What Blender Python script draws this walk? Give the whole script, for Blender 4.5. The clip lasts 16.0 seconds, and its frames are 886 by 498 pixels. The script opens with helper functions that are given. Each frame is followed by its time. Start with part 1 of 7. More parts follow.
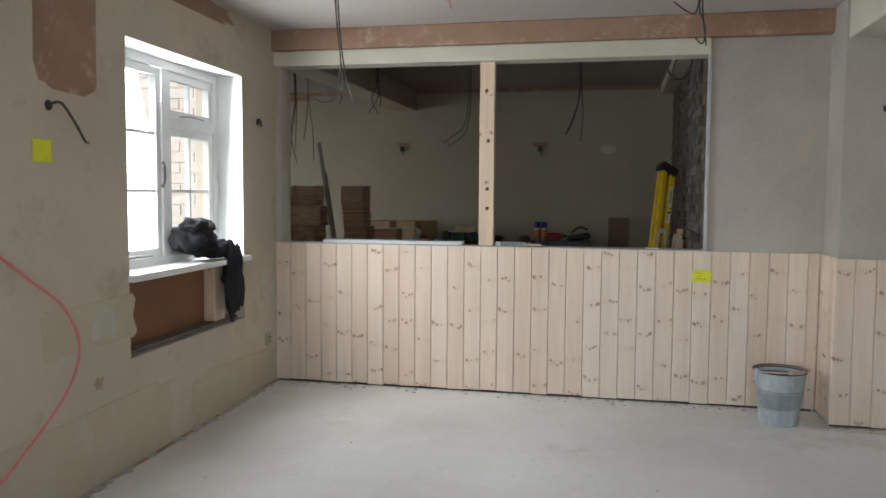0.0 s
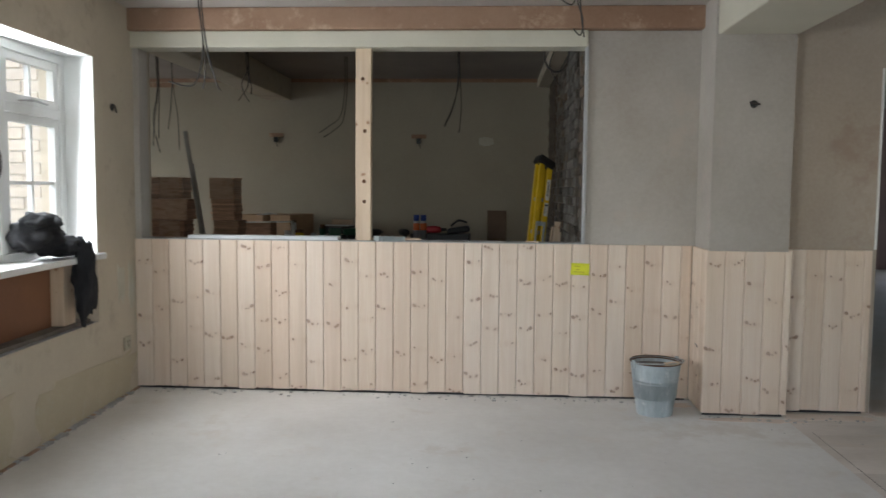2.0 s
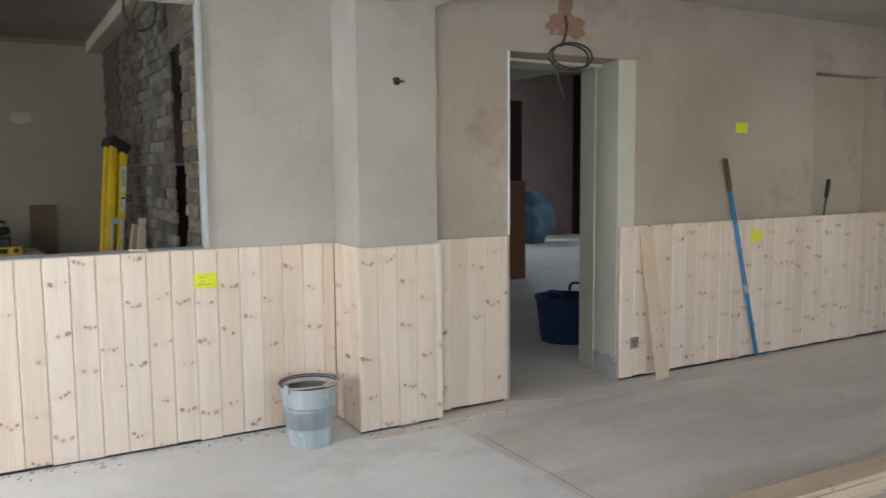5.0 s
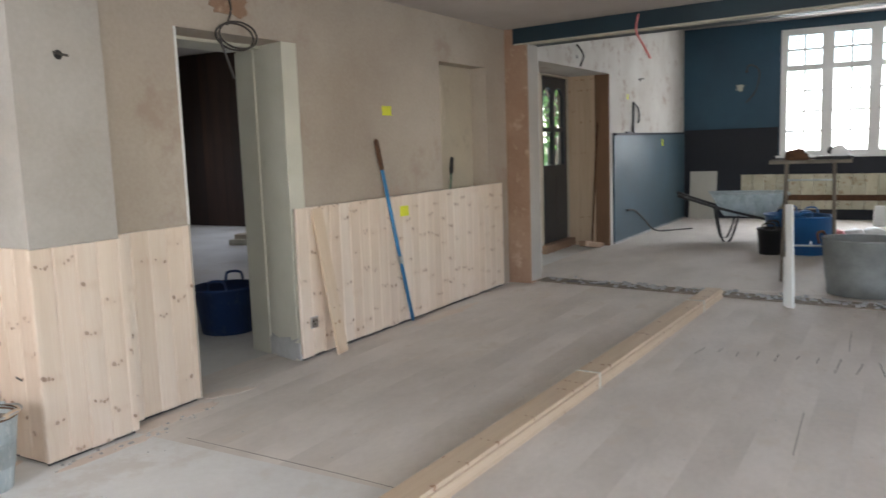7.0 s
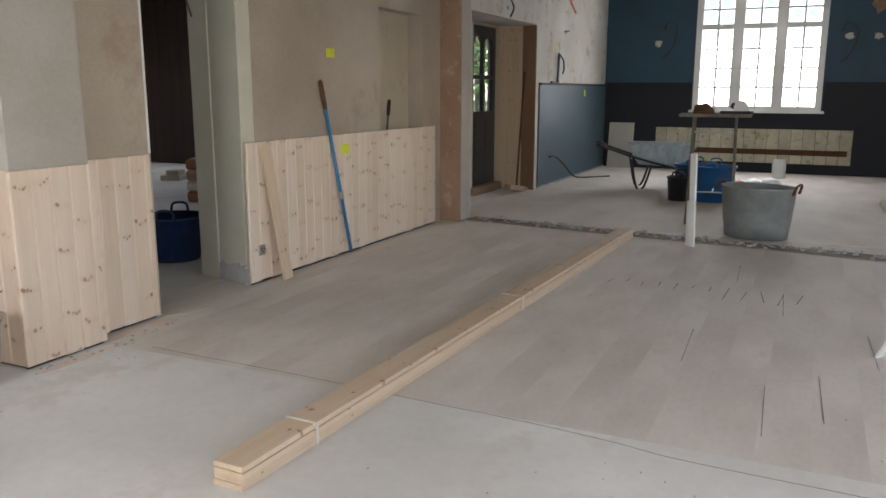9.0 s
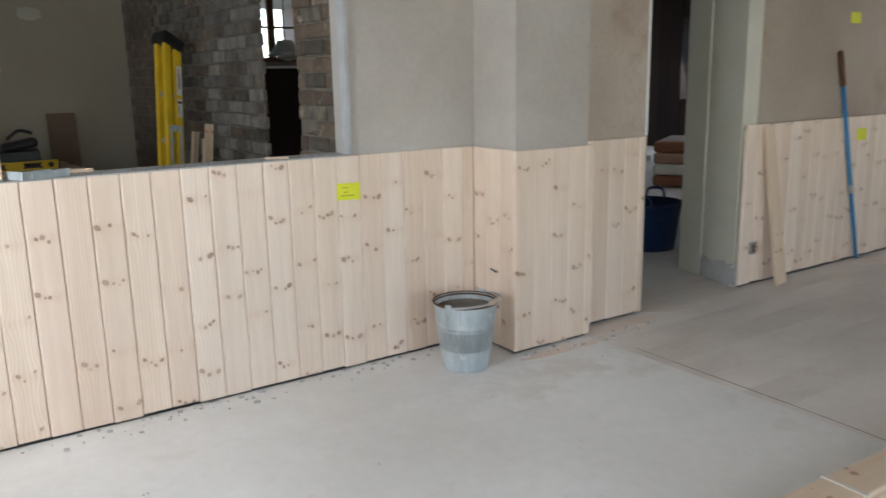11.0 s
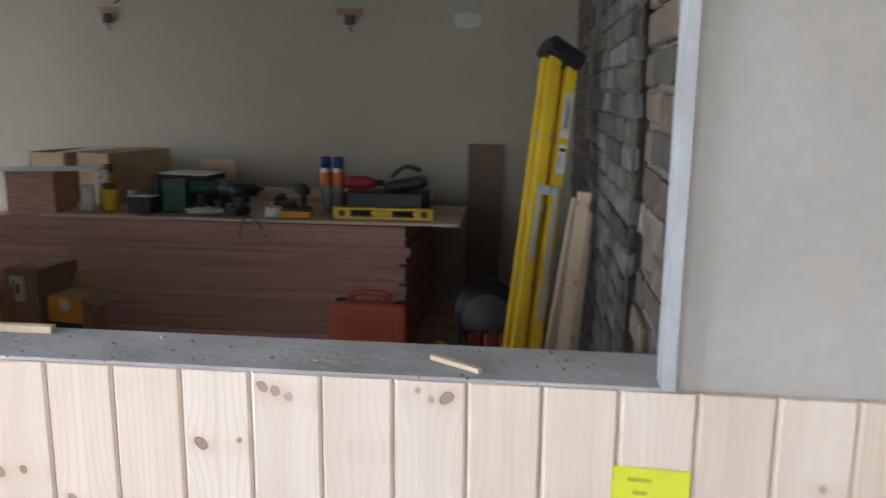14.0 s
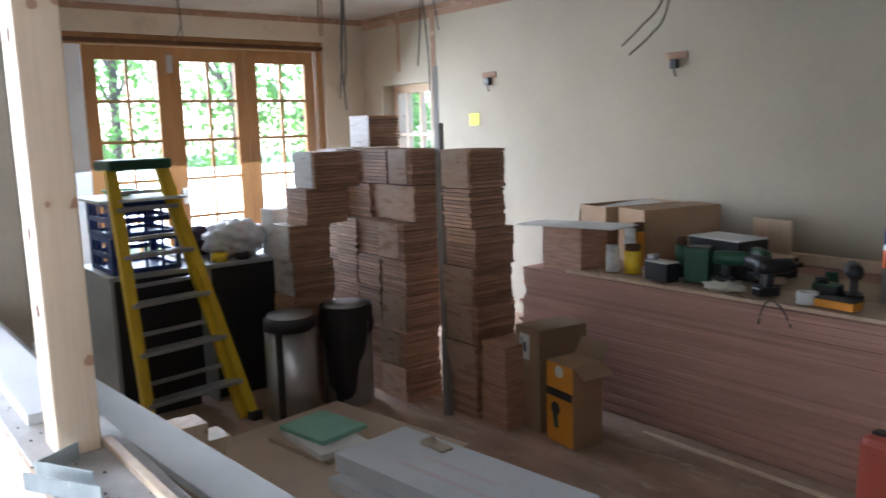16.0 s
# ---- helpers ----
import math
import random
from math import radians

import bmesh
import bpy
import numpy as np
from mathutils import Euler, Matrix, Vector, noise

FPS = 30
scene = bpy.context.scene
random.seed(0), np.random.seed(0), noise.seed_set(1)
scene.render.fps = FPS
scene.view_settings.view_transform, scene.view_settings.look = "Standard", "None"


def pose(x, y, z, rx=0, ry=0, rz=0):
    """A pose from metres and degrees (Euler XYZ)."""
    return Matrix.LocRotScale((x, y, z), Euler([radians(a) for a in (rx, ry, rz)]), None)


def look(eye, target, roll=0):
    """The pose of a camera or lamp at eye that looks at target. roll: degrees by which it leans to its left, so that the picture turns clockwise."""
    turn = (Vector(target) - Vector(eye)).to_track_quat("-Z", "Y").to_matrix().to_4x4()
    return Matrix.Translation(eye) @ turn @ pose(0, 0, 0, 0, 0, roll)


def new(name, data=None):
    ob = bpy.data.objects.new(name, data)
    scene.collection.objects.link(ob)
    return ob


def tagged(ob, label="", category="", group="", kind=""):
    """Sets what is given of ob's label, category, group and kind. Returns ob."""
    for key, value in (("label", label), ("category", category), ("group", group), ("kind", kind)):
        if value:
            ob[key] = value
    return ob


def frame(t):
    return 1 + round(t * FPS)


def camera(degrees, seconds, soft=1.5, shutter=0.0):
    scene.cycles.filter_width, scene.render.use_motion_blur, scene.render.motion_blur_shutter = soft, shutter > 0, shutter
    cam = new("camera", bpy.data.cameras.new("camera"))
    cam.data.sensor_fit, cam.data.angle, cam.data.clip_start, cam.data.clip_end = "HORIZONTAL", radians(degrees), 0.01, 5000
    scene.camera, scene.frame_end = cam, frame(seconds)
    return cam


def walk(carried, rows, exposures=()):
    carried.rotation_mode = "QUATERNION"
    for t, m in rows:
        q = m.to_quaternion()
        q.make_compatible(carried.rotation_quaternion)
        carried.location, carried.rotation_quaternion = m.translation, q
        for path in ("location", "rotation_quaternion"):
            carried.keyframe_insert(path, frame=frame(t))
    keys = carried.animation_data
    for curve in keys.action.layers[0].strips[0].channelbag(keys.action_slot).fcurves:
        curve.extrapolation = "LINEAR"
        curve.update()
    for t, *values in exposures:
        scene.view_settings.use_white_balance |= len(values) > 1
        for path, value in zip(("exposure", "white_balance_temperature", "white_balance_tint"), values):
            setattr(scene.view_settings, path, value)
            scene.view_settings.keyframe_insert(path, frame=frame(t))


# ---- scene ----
cam = camera(58.3, 16.0, shutter=0.3)
EXPOSE = [(0, 1.12, 6450, 10), (1.0, 1.1, 6450, 10), (2.0, 1.12, 6450, 10), (2.5, 1.08, 6500, 10), (3.0, 1.2, 6450, 10), (3.5, 1.5, 6400, 10), (4.0, 1.65, 6250, 9), (6.5, 2.05, 6450, 12), (8.0, 1.88, 6650, 13), (10.4, 1.52, 6800, 13), (11, 1.64, 6300, 10), (12.5, 1.64, 6300, 11), (13.6, 2.0, 6000, 13), (14.5, 2.45, 5900, 13), (15.0, 3.5, 6050, 15), (15.5, 3.5, 5850, 16), (16, 2.95, 5700, 14)]
PATH = [
    (0, (2.336, -5.225, 1.332), (1.916, -3.275, 1.195), 0.4),
    (0.5, (2.345, -5.175, 1.332), (2.005, -3.208, 1.22), 0.8),
    (1, (2.354, -5.155, 1.333), (2.042, -3.183, 1.219), 0.5),
    (1.5, (2.361, -5.121, 1.325), (2.09, -3.143, 1.198), 0.3),
    (2, (2.32, -5.032, 1.332), (2.199, -3.042, 1.179), 0.5),
    (2.5, (2.205, -4.847, 1.344), (2.307, -2.858, 1.165), -0.0),
    (3, (2.132, -4.694, 1.363), (2.359, -2.72, 1.142), -0.6),
    (3.5, (2.098, -4.505, 1.345), (2.421, -2.543, 1.13), -0.8),
    (4, (2.074, -4.294, 1.38), (2.593, -2.372, 1.192), -1.3),
    (4.2, (2.063, -4.244, 1.391), (2.692, -2.355, 1.2), -1.0),
    (6.3, (1.737, -3.623, 1.36), (3.201, -2.275, 1.16), -1.5),
    (6.5, (1.706, -3.58, 1.368), (3.251, -2.327, 1.164), -1.6),
    (7, (1.55, -3.601, 1.365), (3.258, -2.593, 1.109), -2.0),
    (7.5, (1.385, -3.634, 1.367), (3.177, -2.801, 1.057), -1.4),
    (8, (1.242, -3.735, 1.341), (3.042, -2.937, 0.989), -0.8),
    (8.2, (1.191, -3.753, 1.356), (2.993, -2.965, 0.994), -0.4),
    (10.3, (1.023, -3.454, 1.36), (2.525, -2.23, 0.863), -0.1),
    (10.5, (1.057, -3.36, 1.345), (2.439, -1.996, 0.865), -0.6),
    (11, (1.264, -3.149, 1.328), (2.355, -1.529, 0.9), -1.1),
    (11.5, (1.522, -2.838, 1.296), (2.466, -1.129, 0.864), -0.9),
    (12, (1.817, -2.526, 1.321), (2.699, -0.783, 0.895), -1.2),
    (12.5, (2.129, -2.175, 1.354), (2.897, -0.376, 0.936), -1.4),
    (13, (2.318, -1.785, 1.371), (2.923, 0.08, 0.977), -1.4),
    (13.5, (2.496, -1.446, 1.398), (2.8, 0.495, 1.026), -0.2),
    (14, (2.689, -1.131, 1.416), (2.474, 0.819, 1.027), 0.6),
    (14.5, (2.803, -0.788, 1.439), (2.146, 1.061, 1.05), -0.5),
    (15, (2.857, -0.549, 1.505), (1.894, 1.17, 1.163), -0.8),
    (15.5, (2.943, -0.322, 1.526), (1.645, 1.166, 1.21), -1.0),
    (16, (2.948, -0.22, 1.526), (1.391, 0.999, 1.222), -1.7),
]
walk(cam, [(t, look(eye, target, roll)) for t, eye, target, roll in PATH], EXPOSE)

# ---- light ----
FX = 15.45          # inner face of the far window wall
world = bpy.data.worlds.new("sky")
scene.world = world
world.use_nodes = True
wn = world.node_tree.nodes
sky = wn.new("ShaderNodeTexSky")
sky.sky_type, sky.sun_disc = "NISHITA", False
sky.sun_elevation, sky.sun_rotation = radians(48), radians(215)
wn["Background"].inputs["Strength"].default_value = 0.22
world.node_tree.links.new(sky.outputs[0], wn["Background"].inputs["Color"])


def sun_lamp():
    d = bpy.data.lights.new("sun", "SUN")
    d.energy, d.angle, d.color = 1.4, radians(60), (1.0, 0.96, 0.9)
    o = new("sun", d)
    el, az = radians(48), radians(215)
    way = Vector((math.sin(az) * math.cos(el), math.cos(az) * math.cos(el), math.sin(el)))
    o.matrix_world = look(way * 30, (0, 0, 0))


sun_lamp()


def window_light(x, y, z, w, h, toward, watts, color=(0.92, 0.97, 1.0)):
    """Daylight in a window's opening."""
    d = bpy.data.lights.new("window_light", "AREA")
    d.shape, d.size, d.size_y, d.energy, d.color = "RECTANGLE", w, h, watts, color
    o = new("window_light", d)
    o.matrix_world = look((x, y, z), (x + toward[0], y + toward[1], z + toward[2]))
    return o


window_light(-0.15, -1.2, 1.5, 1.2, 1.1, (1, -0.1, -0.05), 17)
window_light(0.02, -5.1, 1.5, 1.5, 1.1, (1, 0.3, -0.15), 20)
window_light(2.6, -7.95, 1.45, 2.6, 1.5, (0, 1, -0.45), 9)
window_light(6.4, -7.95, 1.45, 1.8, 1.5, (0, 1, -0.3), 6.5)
window_light(FX + 0.1, -2.75, 2.0, 1.9, 1.9, (-1, 0, -0.3), 32)
window_light(-3.92, 2.3, 1.3, 2.8, 2.0, (1, 0, -0.8), 29, (0.84, 0.94, 1.0))
window_light(12.4, 5.6, 1.55, 1.0, 1.3, (-1, 0.2, -0.4), 4)
window_light(10.2, 8.9, 1.5, 1.6, 1.2, (-0.1, -1, -0.5), 7)


# ---- materials ----
def shader(name, rough=0.7, metal=0.0):
    m = bpy.data.materials.new(name)
    m.use_nodes = True
    b = m.node_tree.nodes["Principled BSDF"]
    b.inputs["Roughness"].default_value, b.inputs["Metallic"].default_value = rough, metal
    return m, m.node_tree.nodes, m.node_tree.links, b


def coords(n, l, scale, shift=True):
    """Object coordinates, moved by the object's own random number."""
    tc = n.new("ShaderNodeTexCoord")
    mp = n.new("ShaderNodeMapping")
    mp.inputs["Scale"].default_value = scale
    if shift:
        oi = n.new("ShaderNodeObjectInfo")
        mu = n.new("ShaderNodeVectorMath")
        mu.operation = "MULTIPLY"
        mu.inputs[1].default_value = (31.7, 57.3, 83.1)
        l.new(oi.outputs["Random"], mu.inputs[0])
        l.new(mu.outputs[0], mp.inputs["Location"])
    l.new(tc.outputs["Object"], mp.inputs["Vector"])
    return mp.outputs[0]


def noise_tex(n, l, vec, scale, detail=4.0, rough=0.55):
    t = n.new("ShaderNodeTexNoise")
    t.inputs["Scale"].default_value, t.inputs["Detail"].default_value = scale, detail
    t.inputs["Roughness"].default_value = rough
    l.new(vec, t.inputs["Vector"])
    return t.outputs["Fac"]


def ramp(n, l, fac, stops):
    r = n.new("ShaderNodeValToRGB")
    e = r.color_ramp.elements
    while len(e) < len(stops):
        e.new(0.5)
    for k, (p, c) in enumerate(stops):
        e[k].position, e[k].color = p, (*c, 1)
    l.new(fac, r.inputs["Fac"])
    return r.outputs["Color"]


def mix(n, l, fac, a, b, kind="MIX"):
    m = n.new("ShaderNodeMix")
    m.data_type, m.blend_type = "RGBA", kind
    if isinstance(fac, (int, float)):
        m.inputs[0].default_value = fac
    else:
        l.new(fac, m.inputs[0])
    for sock, v in ((m.inputs[6], a), (m.inputs[7], b)):
        if isinstance(v, tuple):
            sock.default_value = (*v, 1)
        else:
            l.new(v, sock)
    return m.outputs[2]


def bump(n, l, b, height, strength=0.2, dist=0.01):
    bp = n.new("ShaderNodeBump")
    bp.inputs["Strength"].default_value, bp.inputs["Distance"].default_value = strength, dist
    l.new(height, bp.inputs["Height"])
    l.new(bp.outputs[0], b.inputs["Normal"])


def surface(name, light, dark, rough=0.7, scale=3.0, fine=60.0, relief=0.15, metal=0.0, spots=None, squash=(1, 1, 1), vary=0.0):
    """A surface between two colours at two scales, with fine relief and, if given, spots of a third colour."""
    m, n, l, b = shader(name, rough, metal)
    v = coords(n, l, squash)
    big, small = noise_tex(n, l, v, scale, 5), noise_tex(n, l, v, fine, 3)
    col = ramp(n, l, big, [(0.32, dark), (0.68, light)])
    col = mix(n, l, 0.22, col, ramp(n, l, small, [(0.3, dark), (0.7, light)]))
    if spots:
        s = noise_tex(n, l, v, scale * 2.3, 6, 0.7)
        col = mix(n, l, ramp(n, l, s, [(0.56, (0, 0, 0)), (0.66, (0.8, 0.8, 0.8))]), col, spots)
    if vary:
        oi = n.new("ShaderNodeObjectInfo")
        f = ramp(n, l, oi.outputs["Random"], [(0.0, (1 - vary,) * 3), (1.0, (1 + vary * 0.4,) * 3)])
        col = mix(n, l, 1.0, col, f, "MULTIPLY")
    l.new(col, b.inputs["Base Color"])
    r = n.new("ShaderNodeMapRange")
    r.inputs[3].default_value, r.inputs[4].default_value = max(rough - 0.12, 0.05), min(rough + 0.12, 1)
    l.new(big, r.inputs[0])
    l.new(r.outputs[0], b.inputs["Roughness"])
    bump(n, l, b, small, relief, 0.004)
    return m


def pine(name, pale, deep, knots=True):
    """Planed softwood with long grain and brown knots; the grain runs along the object's z."""
    m, n, l, b = shader(name, 0.5)
    v = coords(n, l, (1, 1, 1))
    st = n.new("ShaderNodeMapping")
    st.inputs["Scale"].default_value = (1, 1, 0.045)
    l.new(v, st.inputs["Vector"])
    g1 = noise_tex(n, l, st.outputs[0], 38, 3, 0.6)
    g2 = noise_tex(n, l, st.outputs[0], 170, 2)
    g3 = noise_tex(n, l, st.outputs[0], 9, 2)
    col = ramp(n, l, g1, [(0.3, deep), (0.62, pale)])
    col = mix(n, l, 0.35, col, ramp(n, l, g2, [(0.35, deep), (0.65, pale)]))
    col = mix(n, l, 0.3, col, ramp(n, l, g3, [(0.35, tuple(c * 0.82 for c in deep)), (0.6, pale)]))
    oi = n.new("ShaderNodeObjectInfo")
    tone = ramp(n, l, oi.outputs["Random"], [(0.0, (0.93, 0.90, 0.87)), (0.5, (1, 0.99, 0.98)), (1.0, (1.03, 1.035, 1.04))])
    col = mix(n, l, 1.0, col, tone, "MULTIPLY")
    if knots:
        def op(kind, a, b=None, c=None):
            q = n.new("ShaderNodeMath")
            q.operation = kind
            for i, v in enumerate((a, b, c)):
                if isinstance(v, (int, float)):
                    q.inputs[i].default_value = v
                elif v is not None:
                    l.new(v, q.inputs[i])
            return q.outputs[0]

        def chance(a, b, extra):
            w = n.new("ShaderNodeTexWhiteNoise")
            w.noise_dimensions = "3D"
            cx = n.new("ShaderNodeCombineXYZ")
            l.new(a, cx.inputs[0])
            if b is not None:
                l.new(b, cx.inputs[1])
            cx.inputs[2].default_value = extra
            l.new(cx.outputs[0], w.inputs["Vector"])
            return w.outputs["Value"]
        sp = n.new("ShaderNodeSeparateXYZ")
        l.new(v, sp.inputs[0])
        wob = noise_tex(n, l, v, 45, 2)
        for rows_m, cols_m, keep_row, keep_one, big in ((3.6, 24.0, 0.36, 0.45, 0.0115), (5.3, 31.0, 0.62, 0.60, 0.0075)):
            gx, gz = op("MULTIPLY", op("ADD", sp.outputs[0], sp.outputs[1]), cols_m), op("MULTIPLY", sp.outputs[2], rows_m)
            ix, iz = op("FLOOR", gx), op("FLOOR", gz)
            rz = op("MULTIPLY_ADD", chance(iz, None, 1.3), 0.6, 0.2)
            rz = op("MULTIPLY_ADD", chance(ix, iz, 4.1), 0.05, rz)
            dz = op("DIVIDE", op("SUBTRACT", op("SUBTRACT", gz, iz), rz), rows_m)
            dx = op("DIVIDE", op("SUBTRACT", op("SUBTRACT", gx, ix), op("MULTIPLY_ADD", chance(ix, iz, 7.7), 0.3, 0.35)), cols_m)
            dist = op("SQRT", op("ADD", op("MULTIPLY", dx, dx), op("MULTIPLY", op("MULTIPLY", dz, dz), 0.85)))
            rad = op("MULTIPLY_ADD", chance(ix, iz, 2.9), big * 0.8, big * 0.35)
            f = op("DIVIDE", op("MULTIPLY_ADD", wob, 0.010, op("SUBTRACT", dist, 0.005)), rad)
            on = op("MULTIPLY", op("GREATER_THAN", chance(iz, None, 9.2), keep_row), op("GREATER_THAN", chance(ix, iz, 5.5), keep_one))
            core = op("MULTIPLY", ramp(n, l, f, [(0.0, (0.85, 0.85, 0.85)), (0.6, (0.8, 0.8, 0.8)), (0.8, (0.9, 0.9, 0.9)), (1.0, (0, 0, 0))]), on)
            halo = op("MULTIPLY", op("MULTIPLY", ramp(n, l, op("MULTIPLY", f, 0.4), [(0.3, (1, 1, 1)), (1.0, (0, 0, 0))]), on), 0.2)
            col = mix(n, l, halo, col, (0.40, 0.23, 0.13))
            col = mix(n, l, core, col, (0.34, 0.165, 0.09))
    l.new(col, b.inputs["Base Color"])
    bump(n, l, b, g2, 0.08, 0.002)
    return m


def plain(name, color, rough=0.5, metal=0.0):
    return surface(name, color, tuple(c * 0.8 for c in color), rough, 6, 90, 0.06, metal)


def glass_mat(name, tint=(1, 1, 1), rough=0.0):
    m, n, l, b = shader(name, rough)
    b.inputs["Base Color"].default_value = (*tint, 1)
    b.inputs["Transmission Weight"].default_value = 1.0
    b.inputs["IOR"].default_value = 1.1
    return m


def board_pine(name, pale, deep, width):
    """Tongue-and-groove softwood: whorls of two to four knots across a board, set by the board's own random number."""
    m, n, l, b = shader(name, 0.42)

    def op(kind, a, b=None, c=None):
        q = n.new("ShaderNodeMath")
        q.operation = kind
        for i, v in enumerate((a, b, c)):
            if isinstance(v, (int, float)):
                q.inputs[i].default_value = v
            elif v is not None:
                l.new(v, q.inputs[i])
        return q.outputs[0]

    tc = n.new("ShaderNodeTexCoord")
    oi = n.new("ShaderNodeObjectInfo")
    seed = op("MULTIPLY", oi.outputs["Random"], 97.0)
    sp = n.new("ShaderNodeSeparateXYZ")
    l.new(tc.outputs["Object"], sp.inputs[0])
    x, z = sp.outputs[0], sp.outputs[2]

    def chance(a, extra):
        w = n.new("ShaderNodeTexWhiteNoise")
        w.noise_dimensions = "3D"
        cx = n.new("ShaderNodeCombineXYZ")
        l.new(a, cx.inputs[0])
        l.new(seed, cx.inputs[1])
        cx.inputs[2].default_value = extra
        l.new(cx.outputs[0], w.inputs["Vector"])
        return w.outputs["Value"]

    pitch = 0.27
    zz = op("DIVIDE", op("ADD", z, op("MULTIPLY", oi.outputs["Random"], 7.3)), pitch)
    iz = op("FLOOR", zz)
    zl = op("MULTIPLY", op("SUBTRACT", op("SUBTRACT", zz, iz), op("MULTIPLY_ADD", chance(iz, 1.3), 0.5, 0.25)), pitch)
    xl = op("SUBTRACT", x, op("MULTIPLY_ADD", chance(iz, 2.1), width * 0.2, width * 0.4))
    live = op("GREATER_THAN", chance(iz, 9.2), 0.2)
    # the grain swells round a whorl
    near = op("POWER", 2.718, op("MULTIPLY", op("MULTIPLY", zl, zl), -420.0))
    gx = op("MULTIPLY_ADD", op("MULTIPLY", near, live), op("MULTIPLY", xl, -0.32), x)
    gv = n.new("ShaderNodeCombineXYZ")
    l.new(gx, gv.inputs[0]), l.new(op("ADD", sp.outputs[1], seed), gv.inputs[1]), l.new(op("MULTIPLY", z, 0.045), gv.inputs[2])
    g1 = noise_tex(n, l, gv.outputs[0], 42, 3, 0.6)
    g2 = noise_tex(n, l, gv.outputs[0], 190, 2)
    g3 = noise_tex(n, l, gv.outputs[0], 11, 2)
    wav = n.new("ShaderNodeTexWave")
    wav.wave_type, wav.bands_direction = "BANDS", "X"
    wav.inputs["Scale"].default_value, wav.inputs["Distortion"].default_value = 26.0, 9.0
    wav.inputs["Detail"].default_value, wav.inputs["Detail Scale"].default_value = 2.0, 0.6
    l.new(gv.outputs[0], wav.inputs["Vector"])
    col = ramp(n, l, g1, [(0.28, deep), (0.6, pale)])
    col = mix(n, l, 0.28, col, ramp(n, l, g2, [(0.35, deep), (0.65, pale)]))
    col = mix(n, l, 0.30, col, ramp(n, l, g3, [(0.35, tuple(c * 0.84 for c in deep)), (0.6, pale)]))
    col = mix(n, l, op("MULTIPLY", ramp(n, l, wav.outputs["Fac"], [(0.6, (0, 0, 0)), (0.95, (1, 1, 1))]), op("MULTIPLY_ADD", chance(seed, 3.3), 0.42, 0.02)), col, (deep[0] * 0.93, deep[1] * 0.82, deep[2] * 0.70))
    tone = ramp(n, l, oi.outputs["Random"], [(0.0, (0.94, 0.90, 0.86)), (0.3, (1.0, 0.985, 0.96)), (0.5, (0.97, 0.93, 0.90)), (0.75, (1.02, 1.02, 1.02)), (1.0, (1.03, 1.035, 1.04))])
    col = mix(n, l, 1.0, col, tone, "MULTIPLY")
    wv = n.new("ShaderNodeCombineXYZ")
    l.new(x, wv.inputs[0]), l.new(op("ADD", seed, sp.outputs[1]), wv.inputs[1]), l.new(z, wv.inputs[2])
    wob = op("MULTIPLY", op("SUBTRACT", noise_tex(n, l, wv.outputs[0], 90, 2), 0.5), 0.55)
    # a large knot to each side, drawn out towards the edge, and small round ones between
    for side, off, drop, big, tall, tilt, odds, e in ((-1, 0.030, 0.006, 0.0092, 0.72, 0.75, 0.34, 3.7), (1, 0.030, 0.006, 0.0088, 0.72, -0.75, 0.38, 4.9), (-1, 0.008, -0.003, 0.0058, 1.05, 0.2, 0.28, 6.1), (1, 0.011, -0.004, 0.0050, 1.1, -0.2, 0.52, 7.3)):
        size = op("MULTIPLY_ADD", chance(iz, e), big * 1.0, big * 0.55)
        dx = op("SUBTRACT", xl, op("MULTIPLY", op("MULTIPLY_ADD", chance(iz, e + 20), 0.5, 0.75), side * off))
        dz = op("SUBTRACT", zl, op("MULTIPLY_ADD", chance(iz, e + 30), 0.022, drop - 0.011))
        u = op("MULTIPLY_ADD", dz, -math.sin(tilt), op("MULTIPLY", dx, math.cos(tilt)))
        v = op("MULTIPLY", op("MULTIPLY_ADD", dx, math.sin(tilt), op("MULTIPLY", dz, math.cos(tilt))), 1.0 / tall)
        f = op("ADD", op("DIVIDE", op("SQRT", op("ADD", op("MULTIPLY", u, u), op("MULTIPLY", v, v))), size), wob)
        on = op("MULTIPLY", live, op("GREATER_THAN", chance(iz, e + 40), odds))
        dark = op("MULTIPLY_ADD", chance(iz, e + 50), 0.5, 0.5)
        core = op("MULTIPLY", op("MULTIPLY", ramp(n, l, op("MULTIPLY", f, 0.8), [(0.0, (0.80, 0.80, 0.80)), (0.5, (0.66, 0.66, 0.66)), (0.72, (1, 1, 1)), (0.88, (0, 0, 0))]), on), dark)
        halo = op("MULTIPLY", op("MULTIPLY", ramp(n, l, op("MULTIPLY", f, 0.36), [(0.25, (1, 1, 1)), (0.8, (0, 0, 0))]), on), 0.24)
        col = mix(n, l, halo, col, (0.46, 0.27, 0.17))
        col = mix(n, l, core, col, (0.17, 0.07, 0.036))
    # a reddish streak through each whorl
    streak = op("MULTIPLY", op("MULTIPLY", op("POWER", 2.718, op("MULTIPLY", op("MULTIPLY", zl, zl), -2600.0)), live), op("MULTIPLY_ADD", noise_tex(n, l, gv.outputs[0], 60, 2), 0.5, -0.12))
    col = mix(n, l, streak, col, (0.50, 0.31, 0.20))
    l.new(col, b.inputs["Base Color"])
    bump(n, l, b, g2, 0.07, 0.002)
    return m


